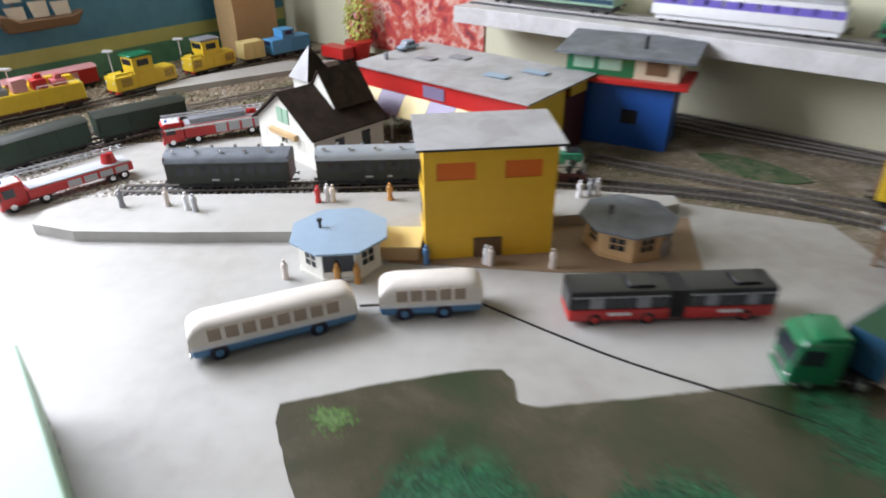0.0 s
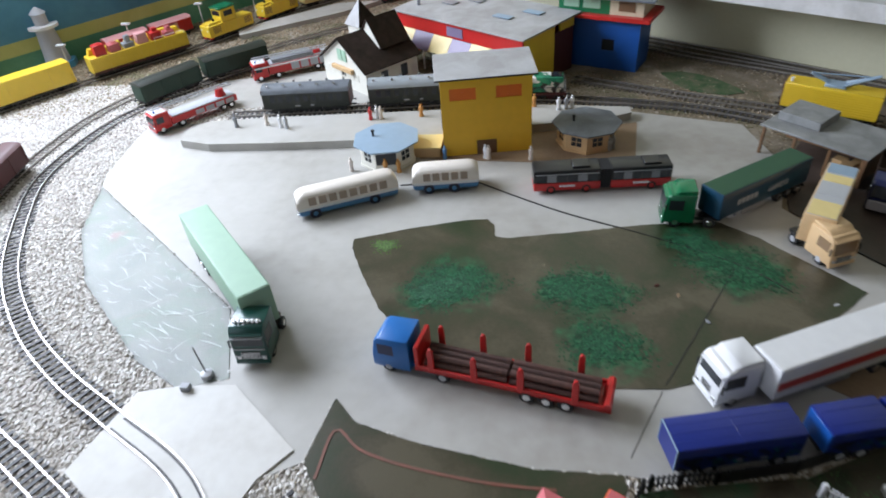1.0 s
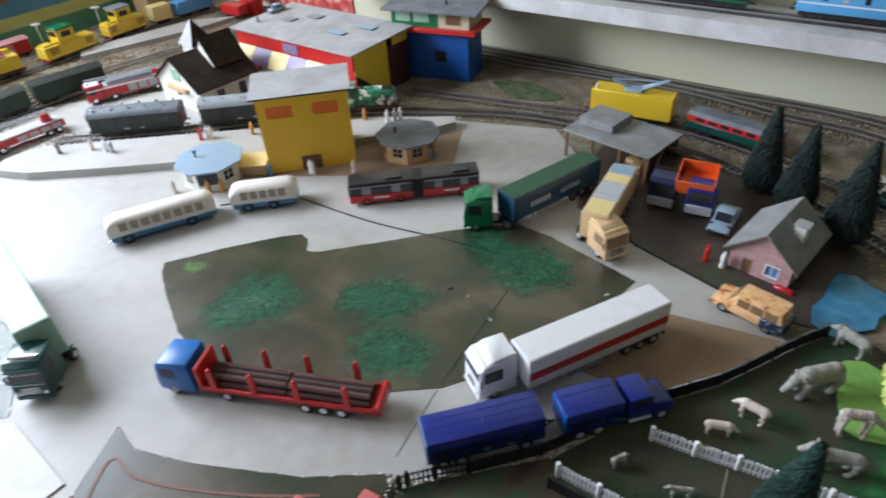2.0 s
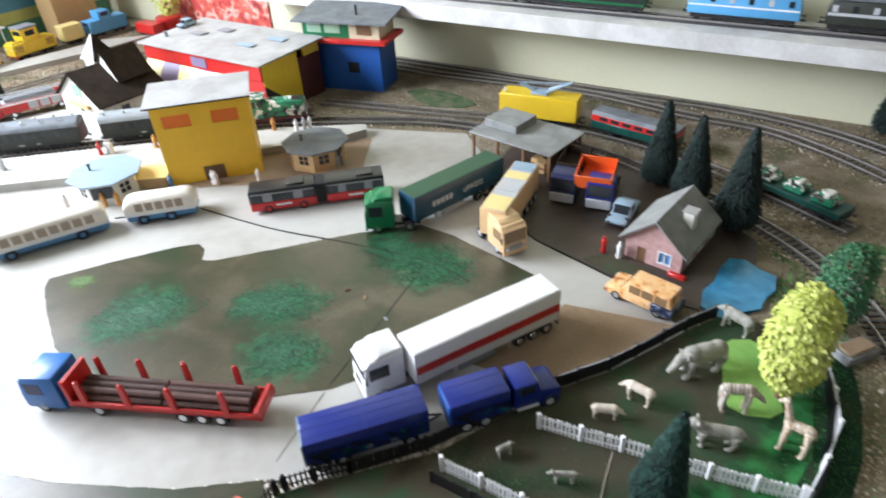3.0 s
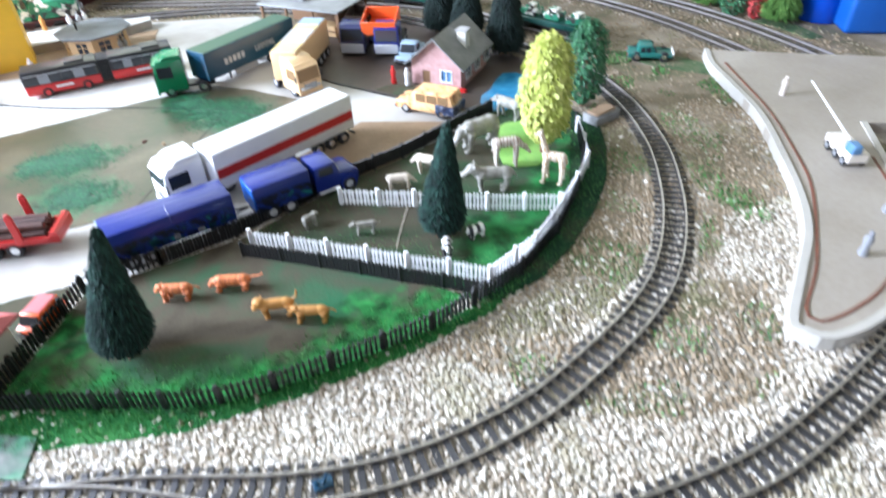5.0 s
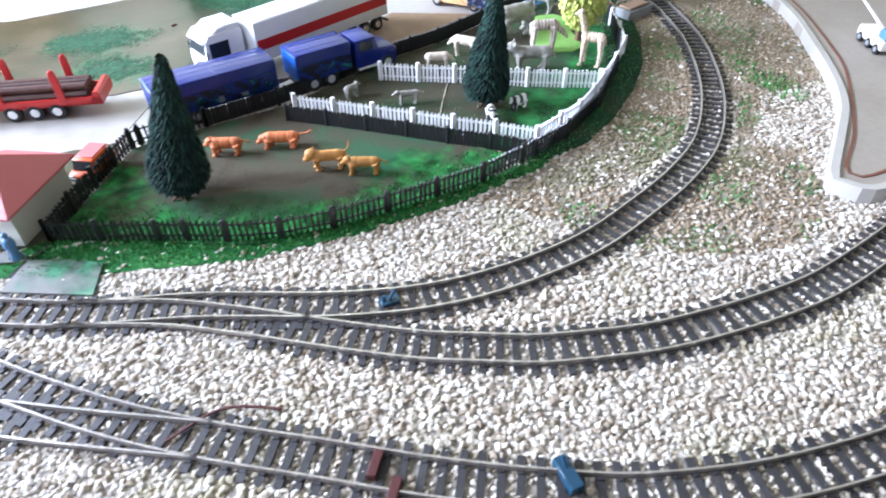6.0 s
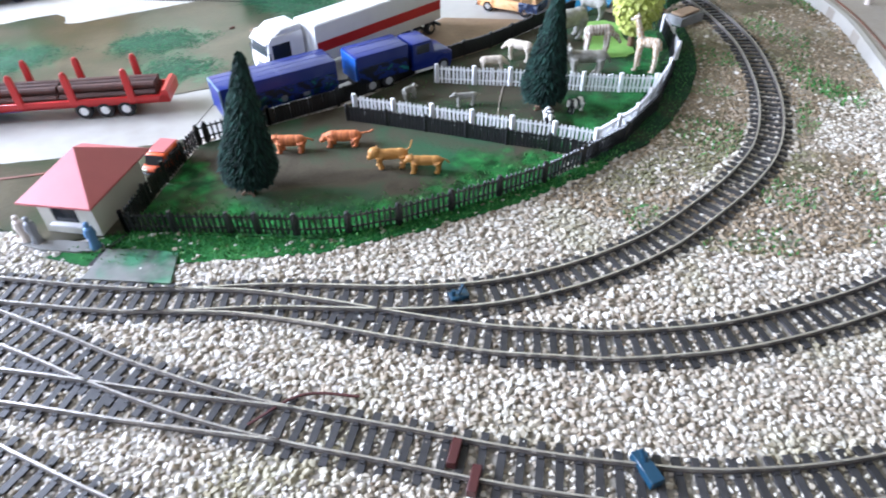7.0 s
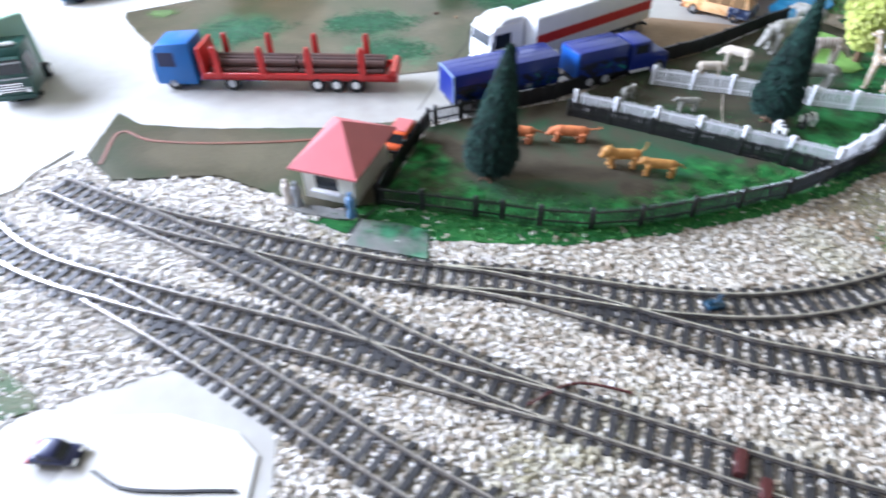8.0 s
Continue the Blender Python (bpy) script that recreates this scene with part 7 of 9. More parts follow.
def coach(m, label, L=0.064, roof="coach_roof"):
    root = thing("passenger_coach", label, "railway coach", m, group="coaches")
    w = 0.0158
    part("body", boxes((-L, L, -w, w, 0.010, 0.0345), bevel=0.0008), M["coach_green"], root)
    section = [(-w - 0.0006, 0.0338), (w + 0.0006, 0.0338), (w * 0.97, 0.0372), (w * 0.8, 0.0405), (w * 0.5, 0.0428), (0, 0.0438), (-w * 0.5, 0.0428), (-w * 0.8, 0.0405), (-w * 0.97, 0.0372)]
    bm = bmesh.new()
    rings = [[bm.verts.new((x, y, z)) for y, z in section] for x in (-L - 0.001, L + 0.001)]
    for i in range(len(section)):
        bm.faces.new((rings[0][i], rings[0][(i + 1) % len(section)], rings[1][(i + 1) % len(section)], rings[1][i]))
    bm.faces.new(rings[0])
    bm.faces.new(rings[1][::-1])
    part("roof", bm, M[roof], root, "grey barrel roof")
    for i in range(5):
        x = -L + 0.015 + i * (2 * L - 0.03) / 4
        for s in (-1, 1):
            xx = x + s * 0.006
            if abs(xx) < L - 0.004:
                z = 0.0405
                part("roof_vent", rods(((xx, s * 0.0085, z), (xx, s * 0.0085, z + 0.0034), 0.0009), ((xx - 0.0018, s * 0.0085, z + 0.0038), (xx + 0.0018, s * 0.0085, z + 0.0038), 0.0014), n=12), M["chrome"], root)
    n = 9
    for s in (-1, 1):
        for i in range(n):
            x = -L + 0.012 + i * (2 * L - 0.03) / (n - 1)
            part("window", boxes((x - 0.0005, x + 0.0065, s * w - 0.0003, s * w + 0.0003, 0.0215, 0.0305)), M["window"], root, smooth=False)
        for x in (-L + 0.003, L - 0.009):
            part("door", boxes((x, x + 0.006, s * w - 0.0002, s * w + 0.0004, 0.0115, 0.0325)), M["coach_green"], root, smooth=False)
        part("number_plate", boxes((-0.018, -0.010, s * w - 0.0002, s * w + 0.0005, 0.0135, 0.0155), (0.006, 0.011, s * w - 0.0002, s * w + 0.0005, 0.0135, 0.0155)), M["grey_light"], root, smooth=False)
        part("step_board", boxes((-L + 0.004, L - 0.004, s * (w - 0.001) - 0.001, s * (w - 0.001) + 0.001, 0.0062, 0.0072)), M["black"], root, smooth=False)
        part("end_wall", boxes((s * L - 0.0006, s * L + 0.0006, -w + 0.0005, w - 0.0005, 0.0105, 0.0395)), M["oxide"], root, "brown red end wall", smooth=False)
        bogie(root, s * (L - 0.026), "black")
        buffers(root, s * L, 0.0105, M["black"])
    part("battery_box", boxes((-0.02, 0.02, -0.011, 0.011, 0.0045, 0.010), bevel=0.0005), M["black"], root)
    return root


shunter(along("loop", (0.193, 0.884), 0.118), "camouflage painted diesel shunter on a red frame")
coach(along("loop", (0.026, 0.869), 0.13), "dark green coach with a grey barrel roof", L=0.070)
coach(along("loop", (-0.134, 0.856), 0.13), "dark green coach with a dark grey roof", L=0.066, roof="roof_dark")


def wagon(label, m, L, w, h, body_mat, group="", roof=None, name="goods_wagon"):
    root = thing(name, label, "railway wagon", m, group=group)
    part("underframe", boxes((-L, L, -w * 0.7, w * 0.7, 0.0062, 0.0095)), M["black"], root, smooth=False)
    for s in (-1, 1):
        bogie(root, s * (L - 0.02), "black", axles=(-0.008, 0.008))
        buffers(root, s * L, 0.0095, M["black"])
    if h:
        part("body", boxes((-L, L, -w, w, 0.0095, h), bevel=0.0009), M[body_mat], root)
        for s in (-1, 1):
            for i in range(max(3, int(L / 0.012))):
                x = -L + 0.004 + i * (2 * L - 0.008) / max(2, int(L / 0.012) - 1)
                part("side_rib", boxes((x - 0.0006, x + 0.0006, s * w - 0.0002, s * w + 0.0007, 0.0105, h - 0.001)), M[body_mat], root, smooth=False)
    if roof:
        part("roof", prism([(-w - 0.0008, h - 0.0004), (w + 0.0008, h - 0.0004), (w * 0.7, h + 0.003), (0, h + 0.0045), (-w * 0.7, h + 0.003)], -L - 0.001, L + 0.001), M[roof], root).matrix_basis = Matrix.Rotation(radians(90), 4, "Z")
    return root


# yellow works train along the shore
random.seed(8)
_w = wagon("bright yellow box wagon on the shore line", along("west_far", (-0.658, 0.925), 0.14), 0.072, 0.0165, 0.046, "yellow_bright", group="yellow works train")
for _s in (-1, 1):
    for _i in range(4):
        part("porthole", rods(((-0.05 + _i * 0.033, _s * 0.0155, 0.028), (-0.05 + _i * 0.033, _s * 0.0162, 0.028), 0.003), n=10), M["brown"], _w)
_w = wagon("yellow ballast wagon with machinery on top", along("west_far", (-0.535, 1.078), 0.18), 0.092, 0.0165, 0.038, "yellow_bright", group="yellow works train")
for _i in range(8):
    _x = -0.078 + _i * 0.022
    part("hopper", prism([(_x - 0.0105, 0.0375), (_x + 0.0105, 0.0375), (_x + 0.006, 0.046 + 0.003 * (_i % 2)), (_x - 0.007, 0.046 + 0.003 * (_i % 2))], -0.0155, -0.004), M["yellow_bright"], _w)
for _i in range(6):
    part("machine", boxes((-0.072 + _i * 0.026, -0.052 + _i * 0.026, -0.003, 0.013, 0.0375, 0.047 + 0.005 * (_i % 3)), (-0.068 + _i * 0.026, -0.058 + _i * 0.026, 0.001, 0.010, 0.046, 0.055 + 0.004 * (_i % 2)), bevel=0.0012), M[("pink", "red", "pink_pale", "grey", "pink", "red")[_i]], _w)
for _s in (-1, 1):
    part("sole_bar", boxes((-0.092, 0.092, _s * 0.0166 - 0.0006, _s * 0.0166 + 0.0006, 0.0098, 0.0138)), M["oxide"], _w, "dark red sole bar", smooth=False)
    part("handrail", rods(((-0.088, _s * 0.0162, 0.0425), (-0.03, _s * 0.0162, 0.0425), 0.0005), ((-0.088, _s * 0.0162, 0.037), (-0.088, _s * 0.0162, 0.0425), 0.0005), ((-0.03, _s * 0.0162, 0.037), (-0.03, _s * 0.0162, 0.0425), 0.0005), n=5), M["white"], _w)
for _x, _y, _l, _lab in ((-0.420, 1.23, 0.054, "yellow works locomotive with a green cab roof"), (-0.345, 1.345, 0.046, "yellow shunting locomotive with a high cab")):
    _r = wagon(_lab, along("west_far", (_x, _y), 0.09), _l, 0.0155, 0.032, "yellow_bright", group="yellow works train", name="works_locomotive")
    _c = part("cab", boxes((-0.016, 0.020, -0.0158, 0.0158, 0.032, 0.056), bevel=0.001), M["yellow_bright"], _r)
    part("cab_roof", boxes((-0.018, 0.022, -0.0168, 0.0168, 0.056, 0.060), bevel=0.0008), M["green" if _l and _x < -0.4 else "grey"], _r)
    for _s in (-1, 1):
        part("window", boxes((-0.008, 0.012, _s * 0.0158 - 0.0003, _s * 0.0158 + 0.0003, 0.042, 0.052)), M["window"], _c, smooth=False)
    part("front_window", boxes((0.0198, 0.0204, -0.012, 0.012, 0.044, 0.053)), M["window"], _c, smooth=False)
    for _s in (-1, 1):
        part("lamp", rods(((_l - 0.001, _s * 0.0105, 0.0235), (_l + 0.0012, _s * 0.0105, 0.0235), 0.0017), n=8), M["white"], _r)
        for _x0 in (0.026, -_l + 0.004):
            _g = part("grille", boxes((_x0, _x0 + 0.018, _s * 0.0155 - 0.0003, _s * 0.0155 + 0.0004, 0.016, 0.028)), M["brown"], _r, smooth=False)
            for _i in range(4):
                part("slat", boxes((_x0, _x0 + 0.018, _s * 0.0158 - 0.0003, _s * 0.0158 + 0.0006, 0.0172 + _i * 0.0028, 0.0182 + _i * 0.0028)), M["yellow_bright"], _g, smooth=False)
        part("handrail", rods(((0.023, _s * 0.0162, 0.0365), (_l - 0.003, _s * 0.0162, 0.0365), 0.0005), ((0.023, _s * 0.0162, 0.031), (0.023, _s * 0.0162, 0.0365), 0.0005), ((_l - 0.003, _s * 0.0152, 0.031), (_l - 0.003, _s * 0.0162, 0.0365), 0.0005), n=5), M["black"], _r, "thin black handrail")
    part("exhaust", rods(((0.030, 0.0, 0.032), (0.030, 0.0, 0.040), 0.0022), n=8), M["black"], _r)
    part("bonnet", boxes((0.022, _l - 0.004, -0.011, 0.011, 0.032, 0.0352), bevel=0.001), M["yellow_bright"], _r)
    part("step", boxes((_l - 0.006, _l + 0.0015, -0.0155, 0.0155, 0.0072, 0.0092)), M["red"], _r, "red buffer beam", smooth=False)
_w = wagon("yellow wagon with a pale load", along("west_far", (-0.292, 1.41), 0.06), 0.022, 0.0145, 0.040, "yellow_pale", group="yellow works train")
_w = wagon("bright blue locomotive on the shore line", along("west_far", (-0.238, 1.47), 0.09), 0.044, 0.016, 0.036, "sky_blue", group="yellow works train", name="works_locomotive")
part("cab", boxes((-0.01, 0.018, -0.0158, 0.0158, 0.036, 0.052), bevel=0.001), M["sky_blue"], _w)
for _s in (-1, 1):
    part("window", boxes((-0.004, 0.012, _s * 0.0158 - 0.0003, _s * 0.0158 + 0.0003, 0.042, 0.049)), M["navy_dark"], _w, smooth=False)
part("front_window", boxes((0.0436, 0.0443, -0.011, 0.011, 0.026, 0.033)), M["navy_dark"], _w, smooth=False)
wagon("dark green covered wagon with a ribbed black roof", along("west", (-0.402, 0.928), 0.11), 0.055, 0.016, 0.036, "wagon_green", roof="coach_green")
wagon("dark green covered wagon with a ribbed black roof", along("west", (-0.322, 1.028), 0.12), 0.058, 0.016, 0.036, "wagon_green", roof="coach_green")
wagon("maroon rounded wagon at the loop", along("west_back", (-0.506, 0.628), 0.1), 0.055, 0.016, 0.036, "oxide", roof="oxide")
_w = wagon("red and green railcar behind the firs", along("back", (0.700, 0.715), 0.12), 0.06, 0.015, 0.020, "cab_green", name="railcar")
part("upper_body", boxes((-0.0598, 0.0598, -0.0152, 0.0152, 0.020, 0.0285), bevel=0.0006), M["red"], _w, "red upper body")
part("roof", prism([(-0.0155, 0.0285), (0.0155, 0.0285), (0.011, 0.0325), (-0.011, 0.0325)], -0.06, 0.06), M["roof_dark"], _w, "dark grey roof").matrix_basis = Matrix.Rotation(radians(90), 4, "Z")
for _s in (-1, 1):
    for _i in range(6):
        part("window", boxes((-0.05 + _i * 0.017, -0.038 + _i * 0.017, _s * 0.0152 - 0.0003, _s * 0.0152 + 0.0003, 0.0225, 0.027)), M["window"], _w, smooth=False)
_w = wagon("dark green flat wagon with camouflaged machines", along("back", (0.812, 0.535), 0.12), 0.062, 0.0155, 0.016, "cab_green")
for _i in range(3):
    part("load", boxes((-0.05 + _i * 0.034, -0.026 + _i * 0.034, -0.010, 0.010, 0.016, 0.024), (-0.044 + _i * 0.034, -0.032 + _i * 0.034, -0.007, 0.007, 0.024, 0.029), bevel=0.0012), M["camo"], _w, "camouflaged machine on the wagon")

# yellow container wagon with a crane on top
yc = wagon("yellow ribbed container wagon carrying a grey crane", along("back", (0.583, 0.800), 0.12), 0.058, 0.016, 0.0, "yellow_bright")
part("container", boxes((-0.056, 0.056, -0.0158, 0.0158, 0.0095, 0.042), bevel=0.0006), M["yellow_bright"], yc, "yellow container")
for _i in range(9):
    part("container_rib", boxes((-0.0562, 0.0562, -0.0166, 0.0166, 0.0125 + _i * 0.0032, 0.0138 + _i * 0.0032)), M["yellow_bright"], yc, smooth=False)
part("container_end", boxes((0.056, 0.058, -0.014, 0.014, 0.011, 0.041)), M["brown"], yc, smooth=False)
_k = part("crane", boxes((-0.012, 0.012, -0.010, 0.010, 0.042, 0.046), bevel=0.0008), M["roof_blue"], yc, "blue grey crane")
part("jib", rods(((-0.01, -0.006, 0.046), (-0.045, 0.0, 0.062), 0.0022), ((-0.01, 0.006, 0.046), (-0.045, 0.0, 0.062), 0.0022), ((0.01, 0.0, 0.046), (0.03, 0.004, 0.056), 0.0028), ((-0.02, -0.004, 0.0505), (-0.02, 0.004, 0.0505), 0.0009), ((-0.03, -0.003, 0.055), (-0.03, 0.003, 0.055), 0.0009), ((0.03, 0.004, 0.056), (-0.04, 0.0, 0.060), 0.0008), n=6), M["roof_blue"], _k)
part("lamp", rods(((0.05, 0.008, 0.042), (0.05, 0.008, 0.048), 0.0018)), M["white"], yc)

# ---- fences ----


def picket_mesh(name, w, h, mat):
    """One pointed picket, standing at the origin across x."""
    me = bpy.data.meshes.new(name)
    outline = [(-w, 0.0004), (w, 0.0004), (w, h * 0.92), (0, h), (-w, h * 0.92)]
    verts = [(x, y, z) for y in (-0.0007, 0.0007) for x, z in outline]
    faces = [(0, 1, 2, 3, 4), (9, 8, 7, 6, 5)] + [((k + 1) % 5, k, k + 5, (k + 1) % 5 + 5) for k in range(5)]
    me.from_pydata(verts, [], faces)
    me.materials.append(mat)
    return me


def fence(name, label, points, height, mat, spacing, tip=0.3, post=0.0024, rails=(0.25, 0.75), z0=0.002):
    root = thing(name, label, "fence")
    kinds = [picket_mesh("picket", spacing * tip, height * k, mat) for k in (0.9, 0.915, 0.94)]
    for x, y in points:
        part("post", boxes((x - post / 2, x + post / 2, y - post / 2, y + post / 2, z0 - 0.002, z0 + height * 1.0), bevel=0.0003), mat, root)
    for (xa, ya), (xb, yb) in zip(points, points[1:]):
        d = math.hypot(xb - xa, yb - ya)
        n = max(2, int(d / spacing))
        m = Matrix.Translation((xa, ya, z0)) @ Matrix.Rotation(math.atan2(yb - ya, xb - xa), 4, "Z")
        for k in rails:
            part("rail", boxes((post * 0.4, d - post * 0.4, -0.0004, 0.0004, height * k - 0.0005, height * k + 0.0005)), mat, root, smooth=False).matrix_basis = m
        for i in range(n):
            p = new("picket", random.choice(kinds))
            p.parent = root
            p.matrix_basis = m @ Matrix.Translation(((i + 0.5) * d / n, 0, 0)) @ Matrix.Rotation(random.gauss(0, 0.02), 4, "Y")
    return root


random.seed(5)
WHITE_LONG = [(0.389, 0.243), (0.414, 0.225), (0.438, 0.207), (0.462, 0.188), (0.485, 0.169), (0.509, 0.151), (0.531, 0.132), (0.556, 0.143), (0.577, 0.152), (0.600, 0.169), (0.620, 0.186), (0.646, 0.208), (0.672, 0.234), (0.686, 0.262), (0.698, 0.291)]
WHITE_SHORT = [(0.464, 0.269), (0.491, 0.254), (0.517, 0.241), (0.542, 0.227), (0.567, 0.212), (0.593, 0.199), (0.618, 0.188)]
fence("picket_fence", "white picket fence round the zoo enclosure", WHITE_LONG, 0.0165, M["fence_white"], 0.0029, tip=0.27, post=0.003)
fence("picket_fence", "white picket fence across the zoo enclosure", WHITE_SHORT, 0.0165, M["fence_white"], 0.0029, tip=0.27, post=0.003)
BLACK_OUTER = [(0.227, 0.153), (0.254, 0.142), (0.285, 0.129), (0.3, 0.1225), (0.321, 0.113), (0.35, 0.104), (0.38, 0.1015), (0.414, 0.103), (0.447, 0.1055), (0.48, 0.109), (0.513, 0.118), (0.556, 0.133), (0.602, 0.163), (0.645, 0.205), (0.678, 0.25), (0.703, 0.302)]
fence("iron_fence", "black iron fence round the lion enclosure", BLACK_OUTER, 0.0155, M["black"], 0.0032, tip=0.2)
fence("iron_fence", "black iron fence beside the grass bed", [(0.227, 0.153), (0.239, 0.177), (0.251, 0.2), (0.263, 0.221), (0.274, 0.24), (0.280, 0.243), (0.300, 0.247), (0.325, 0.25)], 0.0155, M["black"], 0.0032, tip=0.2)
fence("iron_fence", "black iron fence between the two enclosures", [(0.381, 0.235), (0.406, 0.2165), (0.430, 0.198), (0.454, 0.179), (0.477, 0.160), (0.501, 0.142), (0.522, 0.1235)], 0.0135, M["black"], 0.0026, tip=0.46)
fence("iron_fence", "black iron fence along the road", [(0.325, 0.25), (0.380, 0.262), (0.430, 0.282), (0.476, 0.303), (0.505, 0.311), (0.534, 0.319), (0.560, 0.330), (0.588, 0.343), (0.614, 0.355), (0.645, 0.366)], 0.0145, M["black"], 0.0024, tip=0.46)

# ---- trees ----


def fir(x, y, h, r, label, mat="needles", count=1500, z=0.002, base=0.08, lean=(0.0, 0.0)):
    root = thing("fir_tree", label, "fir tree", Matrix.Translation((x, y, z)) @ Matrix.Rotation(math.atan2(lean[0], h), 4, "Y") @ Matrix.Rotation(-math.atan2(lean[1], h), 4, "X"), group="fir trees")
    part("trunk", rods(((0, 0, 0), (0, 0, h * 0.9), r * 0.1, r * 0.02)), M["trunk"], root)
    part("foot", rods(*[((0, 0, 0.003), (r * 0.3 * math.cos(a), r * 0.3 * math.sin(a), 0), 0.0008) for a in (0.4, 1.9, 3.4, 5.0)], n=5), M["trunk"], root)
    verts, faces = [], []
    for i in range(count):
        k = (i + random.random()) / count
        k = 1 - math.sqrt(1 - k * 0.995)
        zz = h * (base + (1 - base) * k)
        rr = r * (1 - k) ** 0.85 * random.uniform(0.8, 1.14) + 0.0012
        if k < 0.12:
            rr *= 0.72 + 2.3 * k
        a = random.uniform(0, 2 * math.pi)
        out = Vector((math.cos(a), math.sin(a), 0))
        side = Vector((-out.y, out.x, 0))
        tip = out * rr + Vector((0, 0, zz - h * 0.035 * random.uniform(0.3, 1.4)))
        root_at = out * rr * 0.45 + Vector((0, 0, zz + h * 0.035))
        w = 0.0014 + r * 0.03
        n = len(verts)
        mid = root_at.lerp(tip, 0.55) + Vector((0, 0, 0.0012))
        verts += [root_at, mid + side * w, tip, mid - side * w]
        faces += [(n, n + 1, n + 2, n + 3)]
    core = len(verts)
    for j in range(10):
        a = 2 * math.pi * j / 10
        verts.append(Vector((r * 0.62 * math.cos(a), r * 0.62 * math.sin(a), h * base * 1.1)))
    verts += [Vector((0, 0, h * 0.96)), Vector((0, 0, h * base * 1.1))]
    for j in range(10):
        faces += [(core + j, core + (j + 1) % 10, core + 10), (core + (j + 1) % 10, core + j, core + 11)]
    crown = mesh_object("crown", verts, faces, M[mat])
    crown.parent = root
    return root


def leafy(x, y, h, r, z_low, label, mat, count=1300, leaf=0.0042, name="leafy_tree", z=0.002):
    root = thing(name, label, "tree", Matrix.Translation((x, y, z)))
    bm = rods(((0, 0, 0), (0, 0, z_low + (h - z_low) * 0.5), 0.0030, 0.0014))
    for i in range(6):
        a = i * 1.05
        add_rod(bm, (0, 0, z_low + (h - z_low) * (0.08 + 0.06 * i)), (r * 0.7 * math.cos(a), r * 0.7 * math.sin(a), z_low + (h - z_low) * (0.28 + 0.08 * i)), 0.0011, 0.0005, 5)
    part("trunk", bm, M["trunk"], root)
    verts, faces = [], []
    for i in range(count):
        v = random.uniform(-1, 1)
        a = random.uniform(0, 2 * math.pi)
        s = math.sqrt(max(0, 1 - abs(v) ** 2.6))
        lump = 1 + 0.1 * math.sin(3 * a + 4 * v) + 0.06 * math.sin(5 * a - 7 * v)
        rr = r * s * random.uniform(0.72, 1.04) * lump
        c = Vector((rr * math.cos(a), rr * math.sin(a), z_low + (h - z_low) * (v * 0.5 + 0.5)))
        out = Vector((math.cos(a) * s, math.sin(a) * s, v * 0.6)).normalized()
        down = (out * random.uniform(0.3, 0.9) + Vector((random.uniform(-0.5, 0.5), random.uniform(-0.5, 0.5), -random.uniform(0.5, 1.1)))).normalized()
        side = down.cross(out).normalized() if down.cross(out).length > 0.1 else Vector((1, 0, 0))
        l = leaf * random.uniform(0.7, 1.3)
        n = len(verts)
        verts += [c, c + down * l * 0.5 + side * l * 0.32 + out * 0.0006, c + down * l, c + down * l * 0.5 - side * l * 0.32 + out * 0.0006]
        faces += [(n, n + 1, n + 2), (n, n + 2, n + 3)]
    crown = mesh_object("crown", verts, faces, M[mat])
    crown.parent = root
    return root


random.seed(3)
fir(0.522, 0.197, 0.095, 0.0185, "blue green bristle fir in the zoo enclosure", count=3600, base=0.11, lean=(0.008, 0.001))
fir(0.3005, 0.166, 0.094, 0.0190, "blue green bristle fir on the lion lawn", count=4000, base=0.12, lean=(0.014, 0.005))
fir(0.687, 0.606, 0.108, 0.0235, "very dark green fir behind the cottage", "needles_dark", count=3200)
fir(0.707, 0.563, 0.106, 0.0235, "very dark green fir behind the cottage", "needles_dark", count=3200)
fir(0.727, 0.498, 0.120, 0.0255, "tall dark green fir behind the cottage", "needles_dark", count=3600)
leafy(0.650, 0.271, 0.105, 0.0195, 0.014, "bright lime yellow leafy tree in the zoo", "leaves_lime", count=4200, leaf=0.0052, z=0.0038)
leafy(0.733, 0.338, 0.086, 0.0185, 0.006, "dense dark green tree beside the track", "leaves_green", count=2200, leaf=0.0042)
for _x, _y, _h, _r in ((1.022, 0.672, 0.12, 0.022), (1.045, 0.640, 0.14, 0.026), (1.075, 0.605, 0.15, 0.03), (1.10, 0.56, 0.15, 0.03), (1.135, 0.50, 0.16, 0.032), (1.17, 0.44, 0.16, 0.032), (1.10, 0.62, 0.15, 0.03)):
    fir(_x, _y, _h, _r, "black green fir beside the wall", "needles_dark", count=1300, z=0.0)
for _x, _y, _h, _r in ((1.058, 0.537, 0.085, 0.027), (1.090, 0.440, 0.085, 0.028)):
    fir(_x, _y, _h, _r, "fresh green conical tree by the wall", "leaves_fresh", count=1500, z=0.0)
leafy(1.060, 0.488, 0.042, 0.018, 0.002, "round dark green bush by the wall", "leaves_green", count=700, leaf=0.004, name="bush", z=0.0)
leafy(1.074, 0.462, 0.07, 0.014, 0.002, "upright red bush by the wall", "leaves_red", count=900, leaf=0.004, name="bush", z=0.0)
leafy(-0.097, 1.475, 0.115, 0.026, 0.03, "lime green tree in a red pot", "leaves_lime", count=700, leaf=0.007, z=0.0)
_p = thing("flower_pot", "round red flower pot", "pot", Matrix.Translation((-0.097, 1.455, 0)))
